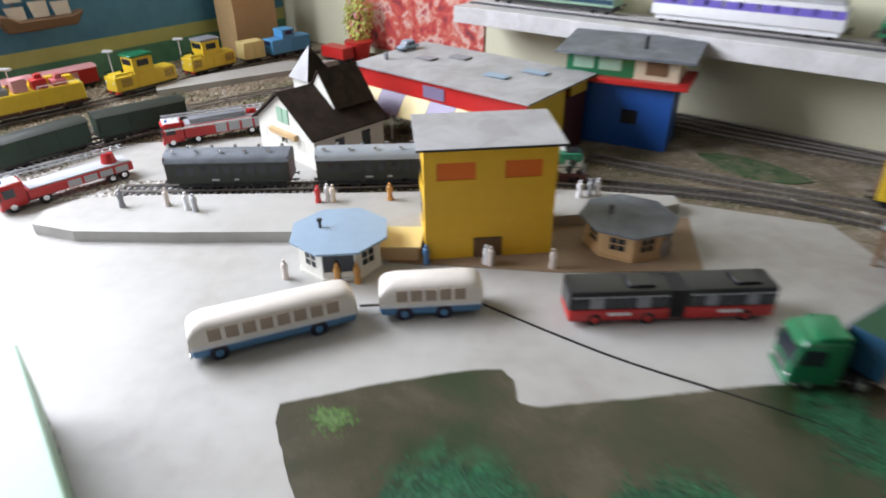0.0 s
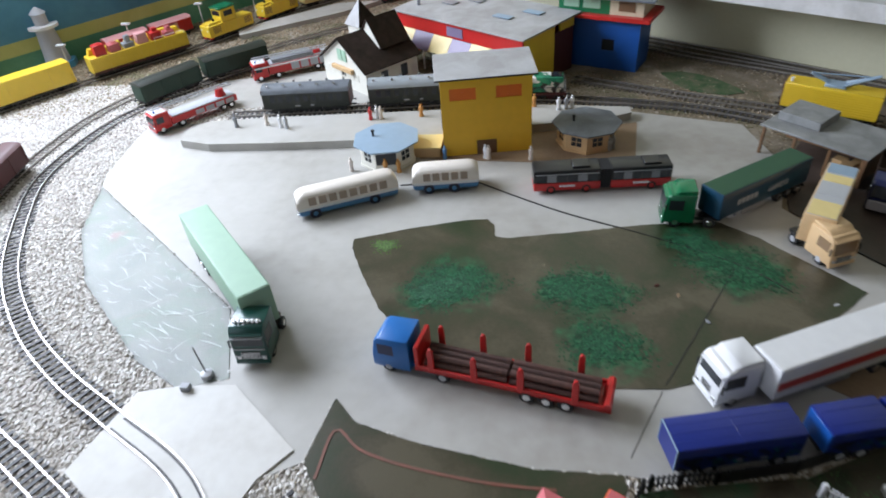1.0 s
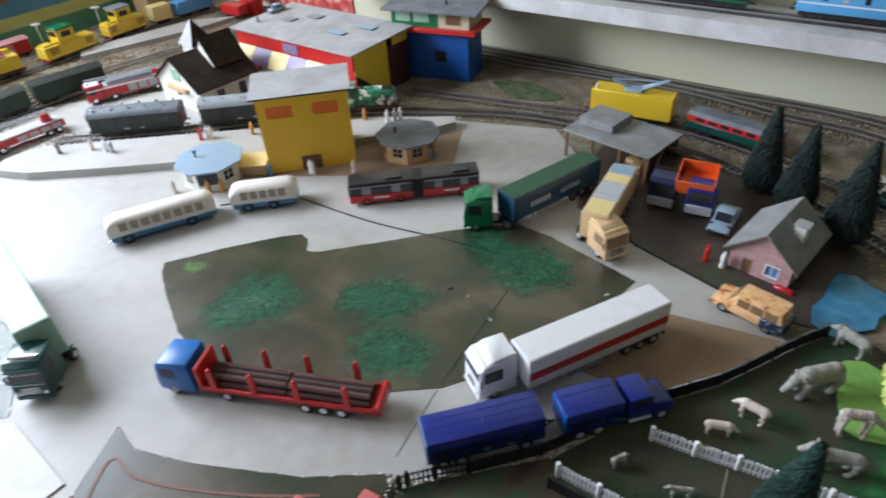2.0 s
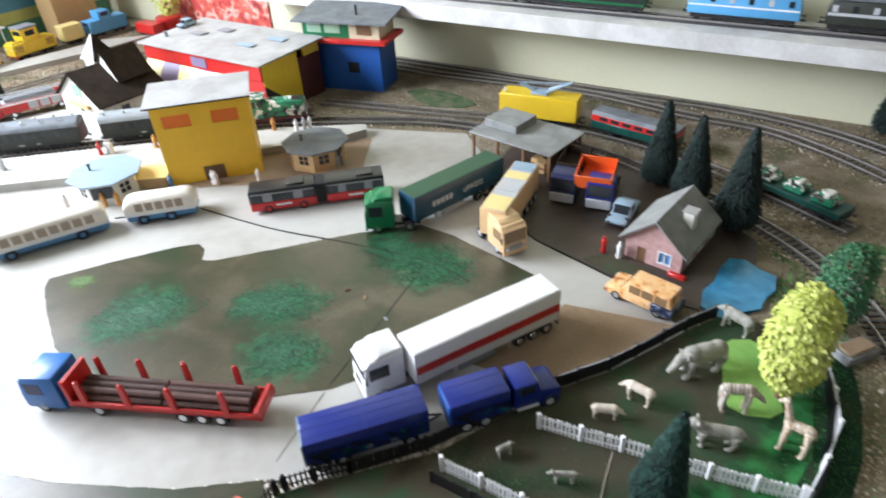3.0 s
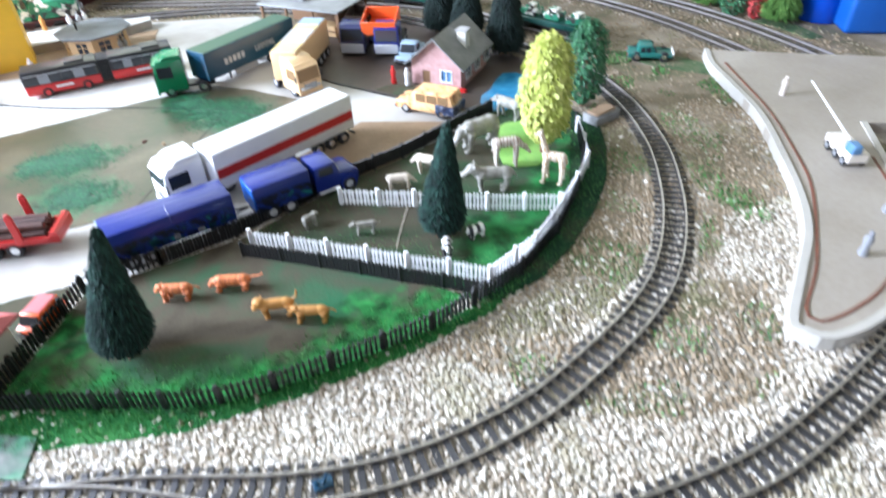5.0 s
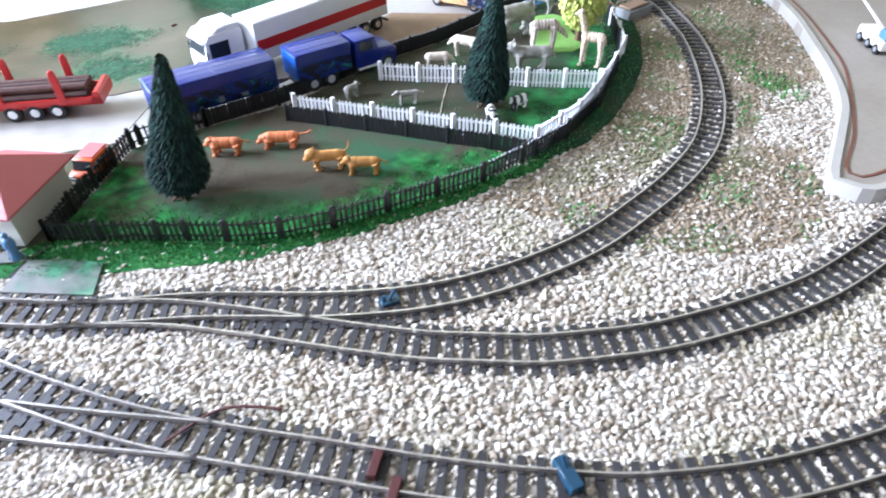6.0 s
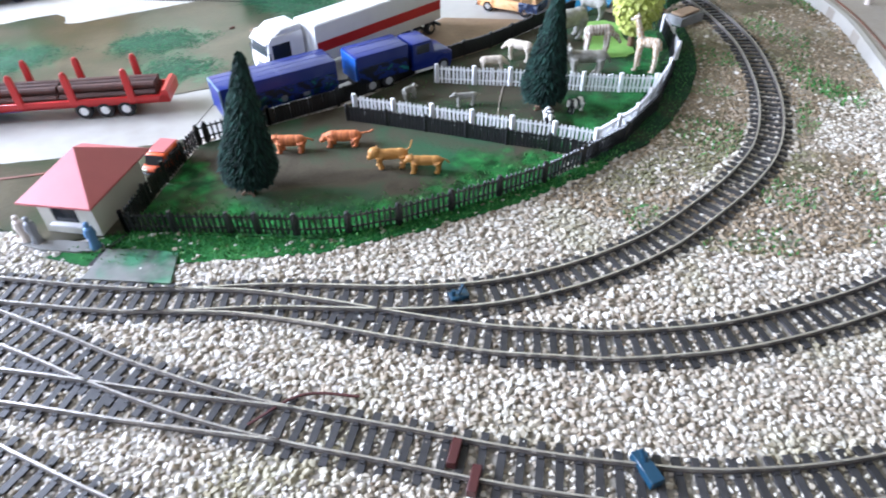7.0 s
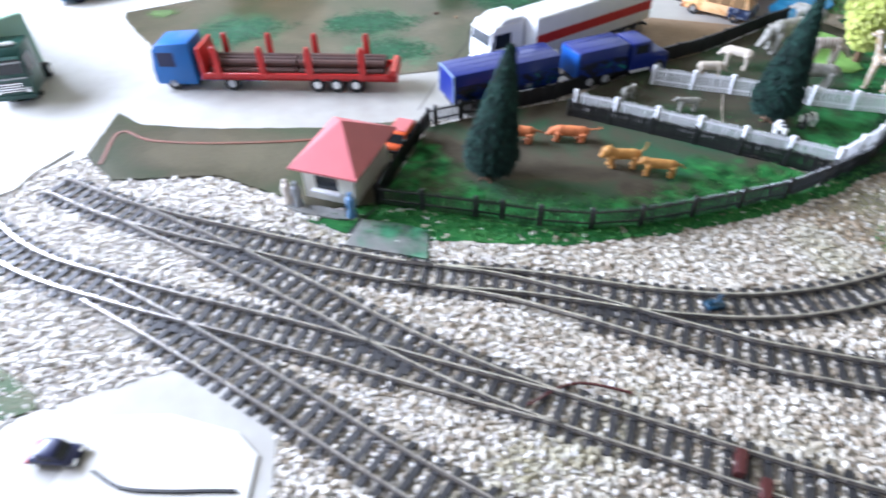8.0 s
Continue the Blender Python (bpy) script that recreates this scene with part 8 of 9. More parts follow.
part("pot", lathe([(0.018, 0), (0.024, 0.03), (0.027, 0.03), (0.027, 0.036), (0.022, 0.036)], 16), M["red"], _p)
_b = thing("storage_bin", "shiny blue bin with a yellow taped rim", "bin", Matrix.Translation((1.165, 0.375, 0)) @ Matrix.Rotation(radians(-30), 4, "Z"))
part("body", boxes((-0.035, 0.035, -0.03, 0.03, 0, 0.09), bevel=0.006, segments=3), M["deep_blue"], _b)
part("rim", boxes((-0.037, 0.037, -0.032, 0.032, 0.078, 0.086), bevel=0.003), M["yellow_bright"], _b, "yellow tape round the rim")

# ---- figurines ----


def creature(name, label, x, y, angle, length, height, mat, neck=(0.2, 0.1), head=0.13, girth=0.17, depth=0.2, leg=0.05, tail=(0.3, -0.2), snout=1.0, ears=0.5, splay=0.0, horn=0.0, low=0.0, z=0.0028):
    """A plain toy animal in one mesh, facing x. Its body is length long and its shoulder height high; neck and tail are (out, up) and all widths are shares of the length."""
    L, h, g, d, r = length, height, girth * length, depth * length, leg * length
    top = h - d * 0.85
    bm = bmesh.new()
    add_blob(bm, (0, 0, top), (0.54 * L, g * 0.98, d * 0.97), 20, 14)
    for px, k in ((0.27, 1.0), (-0.29, 0.97)):
        add_blob(bm, (px * L, 0, top), (0.25 * L, g * k, d * k), 16, 12)
    for side in (-1, 1):
        for px, bend in ((0.32, 0.03), (-0.34, -0.04)):
            step = random.uniform(-0.07, 0.07) * L
            hip = Vector((px * L, side * g * 0.62, top - d * 0.1))
            knee = Vector((px * L + step * 0.4 + bend * L, side * (g * 0.66 + splay * L * 0.5), h * 0.36))
            foot = Vector((px * L + step, side * (g * 0.64 + splay * L), r * 0.35))
            add_rod(bm, hip, knee, r * 1.9, r * 1.1, 8)
            add_rod(bm, knee, foot, r * 1.1, r * 0.85, 8)
            add_blob(bm, knee, (r * 1.15, r * 1.15, r * 1.15), 8, 6)
            add_blob(bm, foot + Vector((r * 0.5, 0, 0)), (r * 1.5, r * 1.05, r * 0.75), 8, 6)
    chest = Vector((0.40 * L, 0, top + d * 0.25))
    poll = chest + Vector((neck[0] * L, 0, neck[1] * L))
    add_rod(bm, chest - Vector((0.08 * L, 0, d * 0.15)), poll, min(g, d) * 0.82, head * L * 0.62, 10)
    add_blob(bm, poll, (head * L * 0.8, head * L * 0.62, head * L * 0.7), 10, 8)
    nose = poll + Vector((head * L * 1.15 * snout, 0, -head * L * (0.55 + low)))
    add_rod(bm, poll, nose, head * L * 0.6, head * L * 0.36, 9)
    add_blob(bm, nose, (head * L * 0.42, head * L * 0.38, head * L * 0.36), 8, 6)
    for side in (-1, 1):
        if ears:
            add_blob(bm, poll + Vector((-head * L * 0.25, side * head * L * 0.6, head * L * 0.5)), (head * L * 0.16, head * L * 0.34 * ears * 1.6, head * L * 0.55 * ears), 7, 5)
        if horn:
            add_rod(bm, poll + Vector((0, side * head * L * 0.3, head * L * 0.4)), poll + Vector((head * L * 0.1, side * head * L * 0.5, head * L * (0.5 + horn))), r * 0.5, r * 0.15, 5)
    if tail:
        rump = Vector((-0.46 * L, 0, top + d * 0.4))
        bend = rump + Vector((-tail[0] * L * 0.7, 0, tail[1] * L * 0.35))
        add_rod(bm, rump, bend, r * 0.5, r * 0.4, 6)
        add_rod(bm, bend, rump + Vector((-tail[0] * L, 0, tail[1] * L)), r * 0.4, r * 0.5, 6)
    ob = bm_object(name, bm, mat, True)
    merge = ob.modifiers.new("merge", "REMESH")
    merge.mode, merge.voxel_size, merge.use_smooth_shade = "VOXEL", max(0.0003, length * 0.017), True
    soft = ob.modifiers.new("soften", "SMOOTH")
    soft.factor, soft.iterations = 0.5, 7
    ob.matrix_world = Matrix.Translation((x, y, z)) @ Matrix.Rotation(radians(angle), 4, "Z")
    return tagged(ob, label, "figurine")


random.seed(21)
creature("toy_tiger", "small orange toy tiger on the lawn", 0.334, 0.206, 161, 0.0215, 0.0122, M["tiger"], z=0.0024, neck=(0.07, 0.03), head=0.19, girth=0.165, depth=0.2, leg=0.075, tail=(0.3, -0.1), low=0.1, ears=0.3, snout=0.7)
creature("toy_tiger", "small orange toy tiger prowling on the lawn", 0.370, 0.2005, 162, 0.0245, 0.0112, M["tiger"], z=0.0024, neck=(0.09, -0.06), head=0.175, girth=0.15, depth=0.175, leg=0.072, tail=(0.42, 0.1), low=0.1, ears=0.3, snout=0.7)
creature("toy_lion", "small tawny toy lion with a raised tail", 0.393, 0.162, 166, 0.0225, 0.0132, M["tawny"], z=0.0024, neck=(0.05, 0.04), head=0.26, girth=0.15, depth=0.18, leg=0.07, tail=(0.2, 0.36), snout=0.5, ears=0.2)
creature("toy_lion", "small tawny toy lioness on the lawn", 0.413, 0.1475, 159, 0.0215, 0.0118, M["tawny"], z=0.0024, neck=(0.08, 0.03), head=0.18, girth=0.145, depth=0.17, leg=0.07, tail=(0.25, -0.15), snout=0.7, ears=0.3)
creature("toy_rhino", "grey toy rhinoceros standing near the green mat", 0.605, 0.307, 190, 0.038, 0.0265, M["hippo"], neck=(0.13, -0.08), head=0.20, girth=0.20, depth=0.23, leg=0.075, tail=(0.1, -0.2), low=0.7, ears=0.6, horn=0.35)
creature("toy_sheep", "pale grey toy sheep in the zoo enclosure", 0.545, 0.283, 135, 0.0225, 0.0170, M["pale"], neck=(0.10, -0.10), head=0.16, girth=0.17, depth=0.19, leg=0.06, tail=(0.06, -0.15), low=0.5)
creature("toy_pig", "pale toy pig in the zoo enclosure", 0.515, 0.272, 345, 0.0205, 0.0125, M["pale"], neck=(0.10, -0.10), head=0.15, girth=0.17, depth=0.19, leg=0.055, tail=None, low=0.5)
creature("toy_lion", "grey toy lion standing behind the white fence", 0.584, 0.2365, 160, 0.032, 0.0200, M["hippo"], neck=(0.12, 0.10), head=0.21, girth=0.155, depth=0.175, leg=0.062, tail=(0.14, -0.25), ears=0.6, low=0.2)
creature("toy_zebra", "pale striped toy zebra lowering its head", 0.610, 0.264, -14, 0.0245, 0.0275, M["zebra"], neck=(0.26, -0.30), head=0.15, girth=0.155, depth=0.20, leg=0.062, tail=(0.06, -0.4), low=0.9)
creature("toy_giraffe", "pale spotted toy giraffe with splayed legs", 0.634, 0.226, 138, 0.0190, 0.0270, M["giraffe"], neck=(0.26, 0.95), head=0.18, girth=0.19, depth=0.24, leg=0.085, splay=0.13, tail=(0.1, -0.4), horn=0.4)
creature("toy_bear", "small grey toy bear in the enclosure", 0.434, 0.249, 20, 0.0115, 0.0105, M["hippo"], neck=(0.06, 0.12), head=0.22, girth=0.22, depth=0.26, leg=0.08, tail=None)
creature("toy_wolf", "small dark toy wolf in the enclosure", 0.471, 0.222, 170, 0.0165, 0.0110, M["hippo"], neck=(0.14, 0.04), head=0.15, girth=0.12, depth=0.15, leg=0.05, tail=(0.25, -0.1))
creature("toy_buffalo", "grey toy buffalo beside the blue pond", 0.654, 0.346, 120, 0.027, 0.0200, M["hippo"], neck=(0.10, 0.0), head=0.17, girth=0.17, depth=0.21, leg=0.055, tail=(0.08, -0.3), horn=0.6)
for _x, _y, _a in ((0.518, 0.176, 250), (0.545, 0.184, 195)):
    creature("toy_panda", "small black and white toy panda", _x, _y, _a, 0.0135, 0.0100, M["panda"], neck=(0.08, 0.08), head=0.27, girth=0.22, depth=0.26, leg=0.10, tail=None, snout=0.5)
for _x, _y, _a in ((1.022, 0.644, 140), (1.036, 0.610, -40), (1.052, 0.563, 145), (1.055, 0.532, -35)):
    creature("toy_deer", "small orange brown toy deer by the wall", _x, _y, _a, 0.017, 0.0125, M["deer"], neck=(0.16, 0.22), head=0.13, girth=0.12, depth=0.16, leg=0.04, tail=(0.06, -0.05), z=0.0)


def figure(x, y, z, h, mat, label="small pale toy figure standing"):
    ob = bm_object("toy_figure", lathe([(h * 0.16, 0), (h * 0.17, h * 0.08), (h * 0.12, h * 0.35), (h * 0.17, h * 0.62), (h * 0.13, h * 0.78), (h * 0.05, h * 0.83), (h * 0.085, h * 0.9), (h * 0.07, h * 0.97), (h * 0.02, h)], 9), mat, True)
    ob.matrix_world = Matrix.Translation((x, y, z))
    return tagged(ob, label, "figurine", group="toy figures")


for _x, _y, _z, _mt in ((-0.227, 0.785, 0.0125, "grey"), (-0.182, 0.79, 0.0125, "flesh"), (-0.158, 0.782, 0.0125, "white"), (-0.148, 0.778, 0.0125, "grey_light"), (-0.029, 0.802, 0.0125, "red"), (-0.014, 0.804, 0.0125, "flesh"), (-0.02, 0.806, 0.0125, "white"), (0.044, 0.81, 0.0125, "tawny"),
                        (0.089, 0.704, 0.0015, "person_blue"), (0.142, 0.705, 0.002, "white"), (0.146, 0.703, 0.002, "flesh"), (0.200, 0.700, 0.002, "flesh"), (-0.030, 0.676, 0.0012, "flesh"), (0.016, 0.672, 0.0012, "tawny"), (0.033, 0.672, 0.0012, "tawny"),
                        (0.239, 0.822, 0.0125, "white"), (0.250, 0.826, 0.0125, "grey_light"), (0.258, 0.828, 0.0125, "white"), (0.205, 0.835, 0.0125, "tawny"), (0.305, 0.728, 0.0015, "hippo"), (0.3, 0.722, 0.0015, "hippo"),
                        (0.2105, 0.1435, 0.001, "person_blue"), (0.178, 0.1615, 0.001, "grey"), (0.172, 0.165, 0.001, "flesh"), (0.592, 0.466, 0.002, "white"), (0.58, 0.478, 0.002, "red"), (0.768, 0.047, 0.010, "grey"), (0.825, 0.075, 0.010, "grey"), (0.910, 0.257, 0.010, "flesh")):
    figure(_x, _y, _z, 0.0195, M[_mt], {"red": "small toy figure in red", "grey": "small toy figure in grey", "person_blue": "small toy figure in blue"}.get(_mt, "small pale toy figure standing"))

# small things on the layout
for _x, _y, _a, _mt, _lab in ((0.318, 0.457, 0.4, "oxide", "small red brown scrap on the grass island"), (0.335, 0.443, 1.2, "sand", "small brown scrap on the grass island"), (0.354, 0.409, 2.0, "grey", "small grey scrap beside the seam"), (0.469, 0.434, 0.2, "grey_light", "small pale scrap at the edge of the grass island")):
    _bm = slab([(-0.0028, -0.001), (-0.0008, -0.0016), (0.0024, -0.0009), (0.003, 0.0006), (0.0007, 0.0015), (-0.0021, 0.0009)], 0.0, 0.0011, bevel=0.0002)
    tagged(bm_object("scrap", _bm, M[_mt]), _lab, "scrap").matrix_world = Matrix.Translation((_x, _y, 0.0018)) @ Matrix.Rotation(_a, 4, "Z")
_p = thing("mug", "blue cylindrical mug with a yellow rim", "mug", Matrix.Translation((1.145, 0.425, 0.0)))
part("body", lathe([(0.0, 0.001), (0.026, 0.0), (0.0285, 0.003), (0.0305, 0.070), (0.0305, 0.084), (0.028, 0.084), (0.0275, 0.070), (0.025, 0.006), (0.0, 0.005)], 28), M["mug_blue"], _p)
part("rim", lathe([(0.0306, 0.073), (0.0312, 0.0735), (0.0312, 0.083), (0.0306, 0.0835)], 28), M["yellow_bright"], _p, "yellow rim")
tagged(ribbon("wire", smooth_line([(0.511, 0.241), (0.497, 0.217), (0.484, 0.192)], 0.004), (-0.00025, 0.00025), 0.0028, 0.0032, M["pale"]), "thin pale wire across the enclosure lawn", "wire")
for _x, _y in ((-0.604, 1.158), (-0.548, 1.239)):
    _w = wagon("pink roofed red wagon beside the shore line", Matrix.Translation((_x, _y, 0.0)) @ Matrix.Rotation(radians(54), 4, "Z"), 0.042, 0.0150, 0.034, "red", roof="pink_pale")
    part("door", boxes((-0.010, 0.010, -0.0158, -0.0148, 0.012, 0.031)), M["pink_pale"], _w, "pale pink door", smooth=False)
car("toy_car", "small pale blue toy car on the hall roof", Matrix.Translation((0.0305, 1.146, 0.0881)) @ Matrix.Rotation(radians(232), 4, "Z"), 0.034, 0.015, 0.013, M["roof_blue"], hood=0.25, boot=0.15, r=0.003)
_b = thing("stone_block", "grey block with brown earth on top", "block", Matrix.Translation((0.735, 0.306, 0.0)) @ Matrix.Rotation(radians(15), 4, "Z"))
part("block", boxes((-0.018, 0.016, -0.009, 0.009, 0, 0.010), bevel=0.0008), M["roof_mid"], _b)
part("earth", boxes((-0.016, 0.012, -0.007, 0.007, 0.010, 0.0125), bevel=0.001), M["sand"], _b, "brown earth")
_p = thing("crossing_barrier", "grey level crossing post with a thin arm", "barrier", Matrix.Translation((-0.079, 0.327, 0.002)))
part("base", lathe([(0.0058, 0), (0.0052, 0.004), (0.002, 0.005)], 10), M["grey_light"], _p)
part("arm", rods(((0, 0, 0.005), (-0.012, 0.012, 0.022), 0.0007), n=5), M["black"], _p)
_p = thing("crossing_box", "small grey signal box at the crossing", "box", Matrix.Translation((-0.091, 0.311, 0.002)))
part("body", boxes((-0.004, 0.004, -0.003, 0.003, 0, 0.006), bevel=0.0005), M["grey"], _p)
_p = thing("point_motor", "small blue point lever beside the track", "lever", Matrix.Translation((0.391, 0.032, 0.001)))
part("base", boxes((-0.005, 0.005, -0.003, 0.003, 0, 0.0025), bevel=0.0003), M["teal"], _p)
part("lever", rods(((0, 0, 0.0025), (0.003, 0.001, 0.0075), 0.0008), ((-0.003, 0, 0.0025), (-0.003, 0, 0.006), 0.001)), M["teal"], _p)
_p = thing("point_motor", "small blue point lever beside the track", "lever", Matrix.Translation((0.425, -0.085, 0.001)))
part("base", boxes((-0.003, 0.003, -0.009, 0.006, 0, 0.0048), bevel=0.0003), M["teal"], _p)
part("lever", rods(((0, 0, 0.004), (0.0, 0.004, 0.008), 0.0008)), M["teal"], _p)
for _x, _y in ((0.356, -0.053), (0.359, -0.067)):
    _p = thing("track_contact", "small red wired contact on the track", "contact", Matrix.Translation((_x, _y, 0.001)) @ Matrix.Rotation(radians(55), 4, "Z"))
    part("clip", boxes((-0.006, 0.006, -0.002, 0.002, 0, 0.0046), bevel=0.0003), M["oxide"], _p)
car("toy_car", "small dark blue toy car beside the white board", Matrix.Translation((0.076, 0.004, 0.0011)) @ Matrix.Rotation(radians(-15), 4, "Z"), 0.021, 0.010, 0.009, M["navy_dark"], hood=0.27, boot=0.18, r=0.0022)
tagged(ribbon("wire", smooth_line([(0.092, -0.006), (0.105, -0.016), (0.123, -0.021), (0.14, -0.024), (0.155, -0.027)], 0.004), (-0.0006, 0.0006), 0.0022, 0.0034, M["black"]), "thin black cable lying on the white board", "cable")
for _pts in ([(0.278, -0.009), (0.303, -0.002), (0.329, -0.013)], [(0.261, -0.067), (0.281, -0.072), (0.311, -0.074)], [(0.235, -0.048), (0.25, -0.057), (0.27, -0.054)]):
    tagged(ribbon("wire", smooth_line(_pts, 0.004), (-0.0005, 0.0005), 0.0025, 0.0035, M["oxide"]), "thin red wire lying on the gravel", "wire")

# ---- the shelf with locomotives ----
SH0, SH1, SHZ = -0.31, 0.87, 0.105
_sf = thing("shelf", "white wall shelf carrying model locomotives", "shelf", ROOM)
part("board", boxes((SH0, SH1, -0.097, -0.001, SHZ + 0.006, SHZ + 0.024)), M["shelf"], _sf, smooth=False)
part("front_edge", boxes((SH0, SH1, -0.1005, -0.097, SHZ, SHZ + 0.0242), bevel=0.0006), M["shelf"], _sf, "scuffed white front edge")
for _u in (SH0 + 0.06, (SH0 + SH1) / 2, SH1 - 0.06):
    part("bracket", boxes((_u - 0.006, _u + 0.006, -0.09, -0.001, SHZ + 0.0005, SHZ + 0.006)), M["shelf"], _sf, smooth=False)
_tr = thing("track", "display track along the shelf", "track", ROOM, group="railway tracks", kind="structure")
for _y in (-0.058, -0.041):
    part("rail", boxes((SH0 + 0.005, SH1 - 0.005, _y - 0.0006, _y + 0.0006, SHZ + 0.026, SHZ + 0.0285)), M["rail"], _tr, smooth=False)
part("bed", boxes((SH0 + 0.005, SH1 - 0.005, -0.066, -0.033, SHZ + 0.024, SHZ + 0.026)), M["sleeper"], _tr, smooth=False)


def shelf_loco(u, L, body, stripe, roof, label, band=(0.014, 0.020), frame_mat="black"):
    root = thing("display_locomotive", label, "locomotive", ROOM @ Matrix.Translation((u, -0.0495, SHZ + 0.0285)), group="display locomotives")
    w = 0.0155
    part("underframe", boxes((-L + 0.004, L - 0.004, -0.011, 0.011, 0.004, 0.010)), M[frame_mat], root, smooth=False)
    part("body", prism([(-L, 0.010), (L, 0.010), (L, 0.022), (L - 0.004, 0.038), (-L + 0.004, 0.038), (-L, 0.022)], -w, w, bevel=0.0014, segments=2), M[body], root)
    part("roof", prism([(-L + 0.004, 0.0378), (L - 0.004, 0.0378), (L - 0.008, 0.043), (-L + 0.008, 0.043)], -w * 0.9, w * 0.9, bevel=0.0012), M[roof], root)
    n = max(4, int(L / 0.010))
    for s in (-1, 1):
        part("stripe", boxes((-L + 0.0015, L - 0.0015, s * w - 0.0003, s * w + 0.0004, band[0], band[1])), M[stripe], root, smooth=False)
        for i in range(n):
            x = -L + 0.008 + i * (2 * L - 0.02) / max(1, n - 1)
            part("window", boxes((x - 0.003, x + 0.003, s * w - 0.0003, s * w + 0.0005, 0.0255, 0.033)), M["window" if i % 2 else "grey_light"], root, smooth=False)
        bogie(root, s * (L - 0.024), "black", axles=(-0.011, 0.011), r=0.0045)
        buffers(root, s * L, 0.0115, M["black"])
    return root


shelf_loco(-0.165, 0.105, "mint", "teal", "yellow_pale", "grey green locomotive with a yellow roof on the shelf")
shelf_loco(0.105, 0.112, "white", "purple", "grey_light", "white locomotive with a violet band on the shelf", (0.0235, 0.0325), "white")
shelf_loco(0.355, 0.105, "green", "black", "roof_dark", "bright green diesel locomotive on the shelf")
shelf_loco(0.585, 0.068, "sky_blue", "white", "roof_grey", "light blue locomotive with white lines on the shelf", (0.0205, 0.0225))
shelf_loco(0.765, 0.085, "coach_green", "grey_light", "roof_dark", "black green locomotive with a silver line on the shelf", (0.021, 0.0245))

# ---- painted backdrop on the side wall ----
for _z0, _z1, _mt, _lab in ((0.0, 0.040, "meadow", "painted green meadow strip of the backdrop"), (0.040, 0.064, "shore", "painted yellow shore strip of the backdrop"), (0.064, 0.335, "sea", "painted deep blue sea of the backdrop")):
    room_box("backdrop", LEFT + 0.002, LEFT + 0.008, -1.45, -0.004, _z0, _z1, M[_mt], _lab, "backdrop")
_p = bm_object("poster", boxes((-0.66, -0.32, -0.004, -0.001, 0.012, 0.30)), M["poster"])
_p.matrix_world = ROOM
tagged(_p, "red and pink printed poster on the wall", "poster")
sp = thing("model_ship", "brown model sailing ship with cream sails", "model ship", ROOM @ Matrix.Translation((LEFT + 0.03, -0.50, 0.098)) @ Matrix.Rotation(radians(90), 4, "Z"))
part("hull", prism([(-0.055, 0.0), (0.05, 0.0), (0.066, 0.022), (0.045, 0.016), (-0.035, 0.016), (-0.05, 0.026), (-0.062, 0.026)], -0.012, 0.012, bevel=0.002), M["brown"], sp)
part("bracket", boxes((-0.02, 0.02, 0.010, 0.021, -0.004, 0.0)), M["brown"], sp, smooth=False)
for _x, _h in ((-0.035, 0.075), (0.0, 0.092), (0.033, 0.08)):
    part("mast", rods(((_x, 0, 0.014), (_x, 0, _h + 0.01), 0.0012)), M["brown"], sp)
    for _k in (0.3, 0.65):
        part("sail", prism([(_x - 0.015, 0.014 + _h * _k), (_x - 0.010, 0.014 + _h * (_k - 0.26)), (_x + 0.014, 0.014 + _h * (_k - 0.26)), (_x + 0.013, 0.014 + _h * _k)], -0.004, -0.003), M["bus_cream"], sp, "cream sail")
lh = thing("water_tower", "pale grey tower with a round white gallery", "tower", Matrix.Translation((-0.712, 1.087, 0.0)) @ Matrix.Scale(0.9, 4))
part("base", lathe([(0.036, 0), (0.036, 0.014), (0.03, 0.014)], 8), M["sky_blue"], lh, "blue base")
part("shaft", lathe([(0.026, 0.014), (0.018, 0.085)], 12), M["grey_light"], lh)
part("gallery", lathe([(0.018, 0.082), (0.03, 0.085), (0.03, 0.091), (0.018, 0.091)], 12), M["white"], lh, "white gallery")
part("lantern", lathe([(0.014, 0.091), (0.014, 0.112), (0.017, 0.114), (0.002, 0.126)], 12), M["grey_light"], lh)
part("step_plate", boxes((-0.045, -0.005, -0.045, -0.03, 0.006, 0.012), bevel=0.001), M["white"], lh)
for _x, _y, _h in ((-0.60, 1.17, 0.05), (-0.50, 1.29, 0.05), (-0.42, 1.39, 0.05), (-0.68, 1.07, 0.045)):
    _p = thing("lamp_post", "thin white lamp post by the shore", "lamp post", Matrix.Translation((_x, _y, 0)), group="lamp posts")
    part("pole", rods(((0, 0, 0), (0, 0, _h), 0.0012)), M["white"], _p)
    part("head", boxes((-0.009, 0.009, -0.004, 0.004, _h, _h + 0.004), bevel=0.001), M["white"], _p)
_p = thing("storage_box", "brown cardboard box behind the trains", "box", Matrix.Translation((-0.33, 1.52, 0)) @ Matrix.Rotation(radians(54), 4, "Z"))
part("carton", boxes((-0.05, 0.05, -0.03, 0.03, 0, 0.14), bevel=0.001), M["wall_tan"], _p)
part("flap", boxes((-0.05, 0.05, -0.031, -0.03, 0.11, 0.14)), M["brown"], _p, smooth=False)
_p = wagon("small dark red tank engine near the pot", Matrix.Translation((-0.135, 1.435, 0)) @ Matrix.Rotation(radians(-36), 4, "Z"), 0.03, 0.014, 0.03, "red", name="tank_engine")

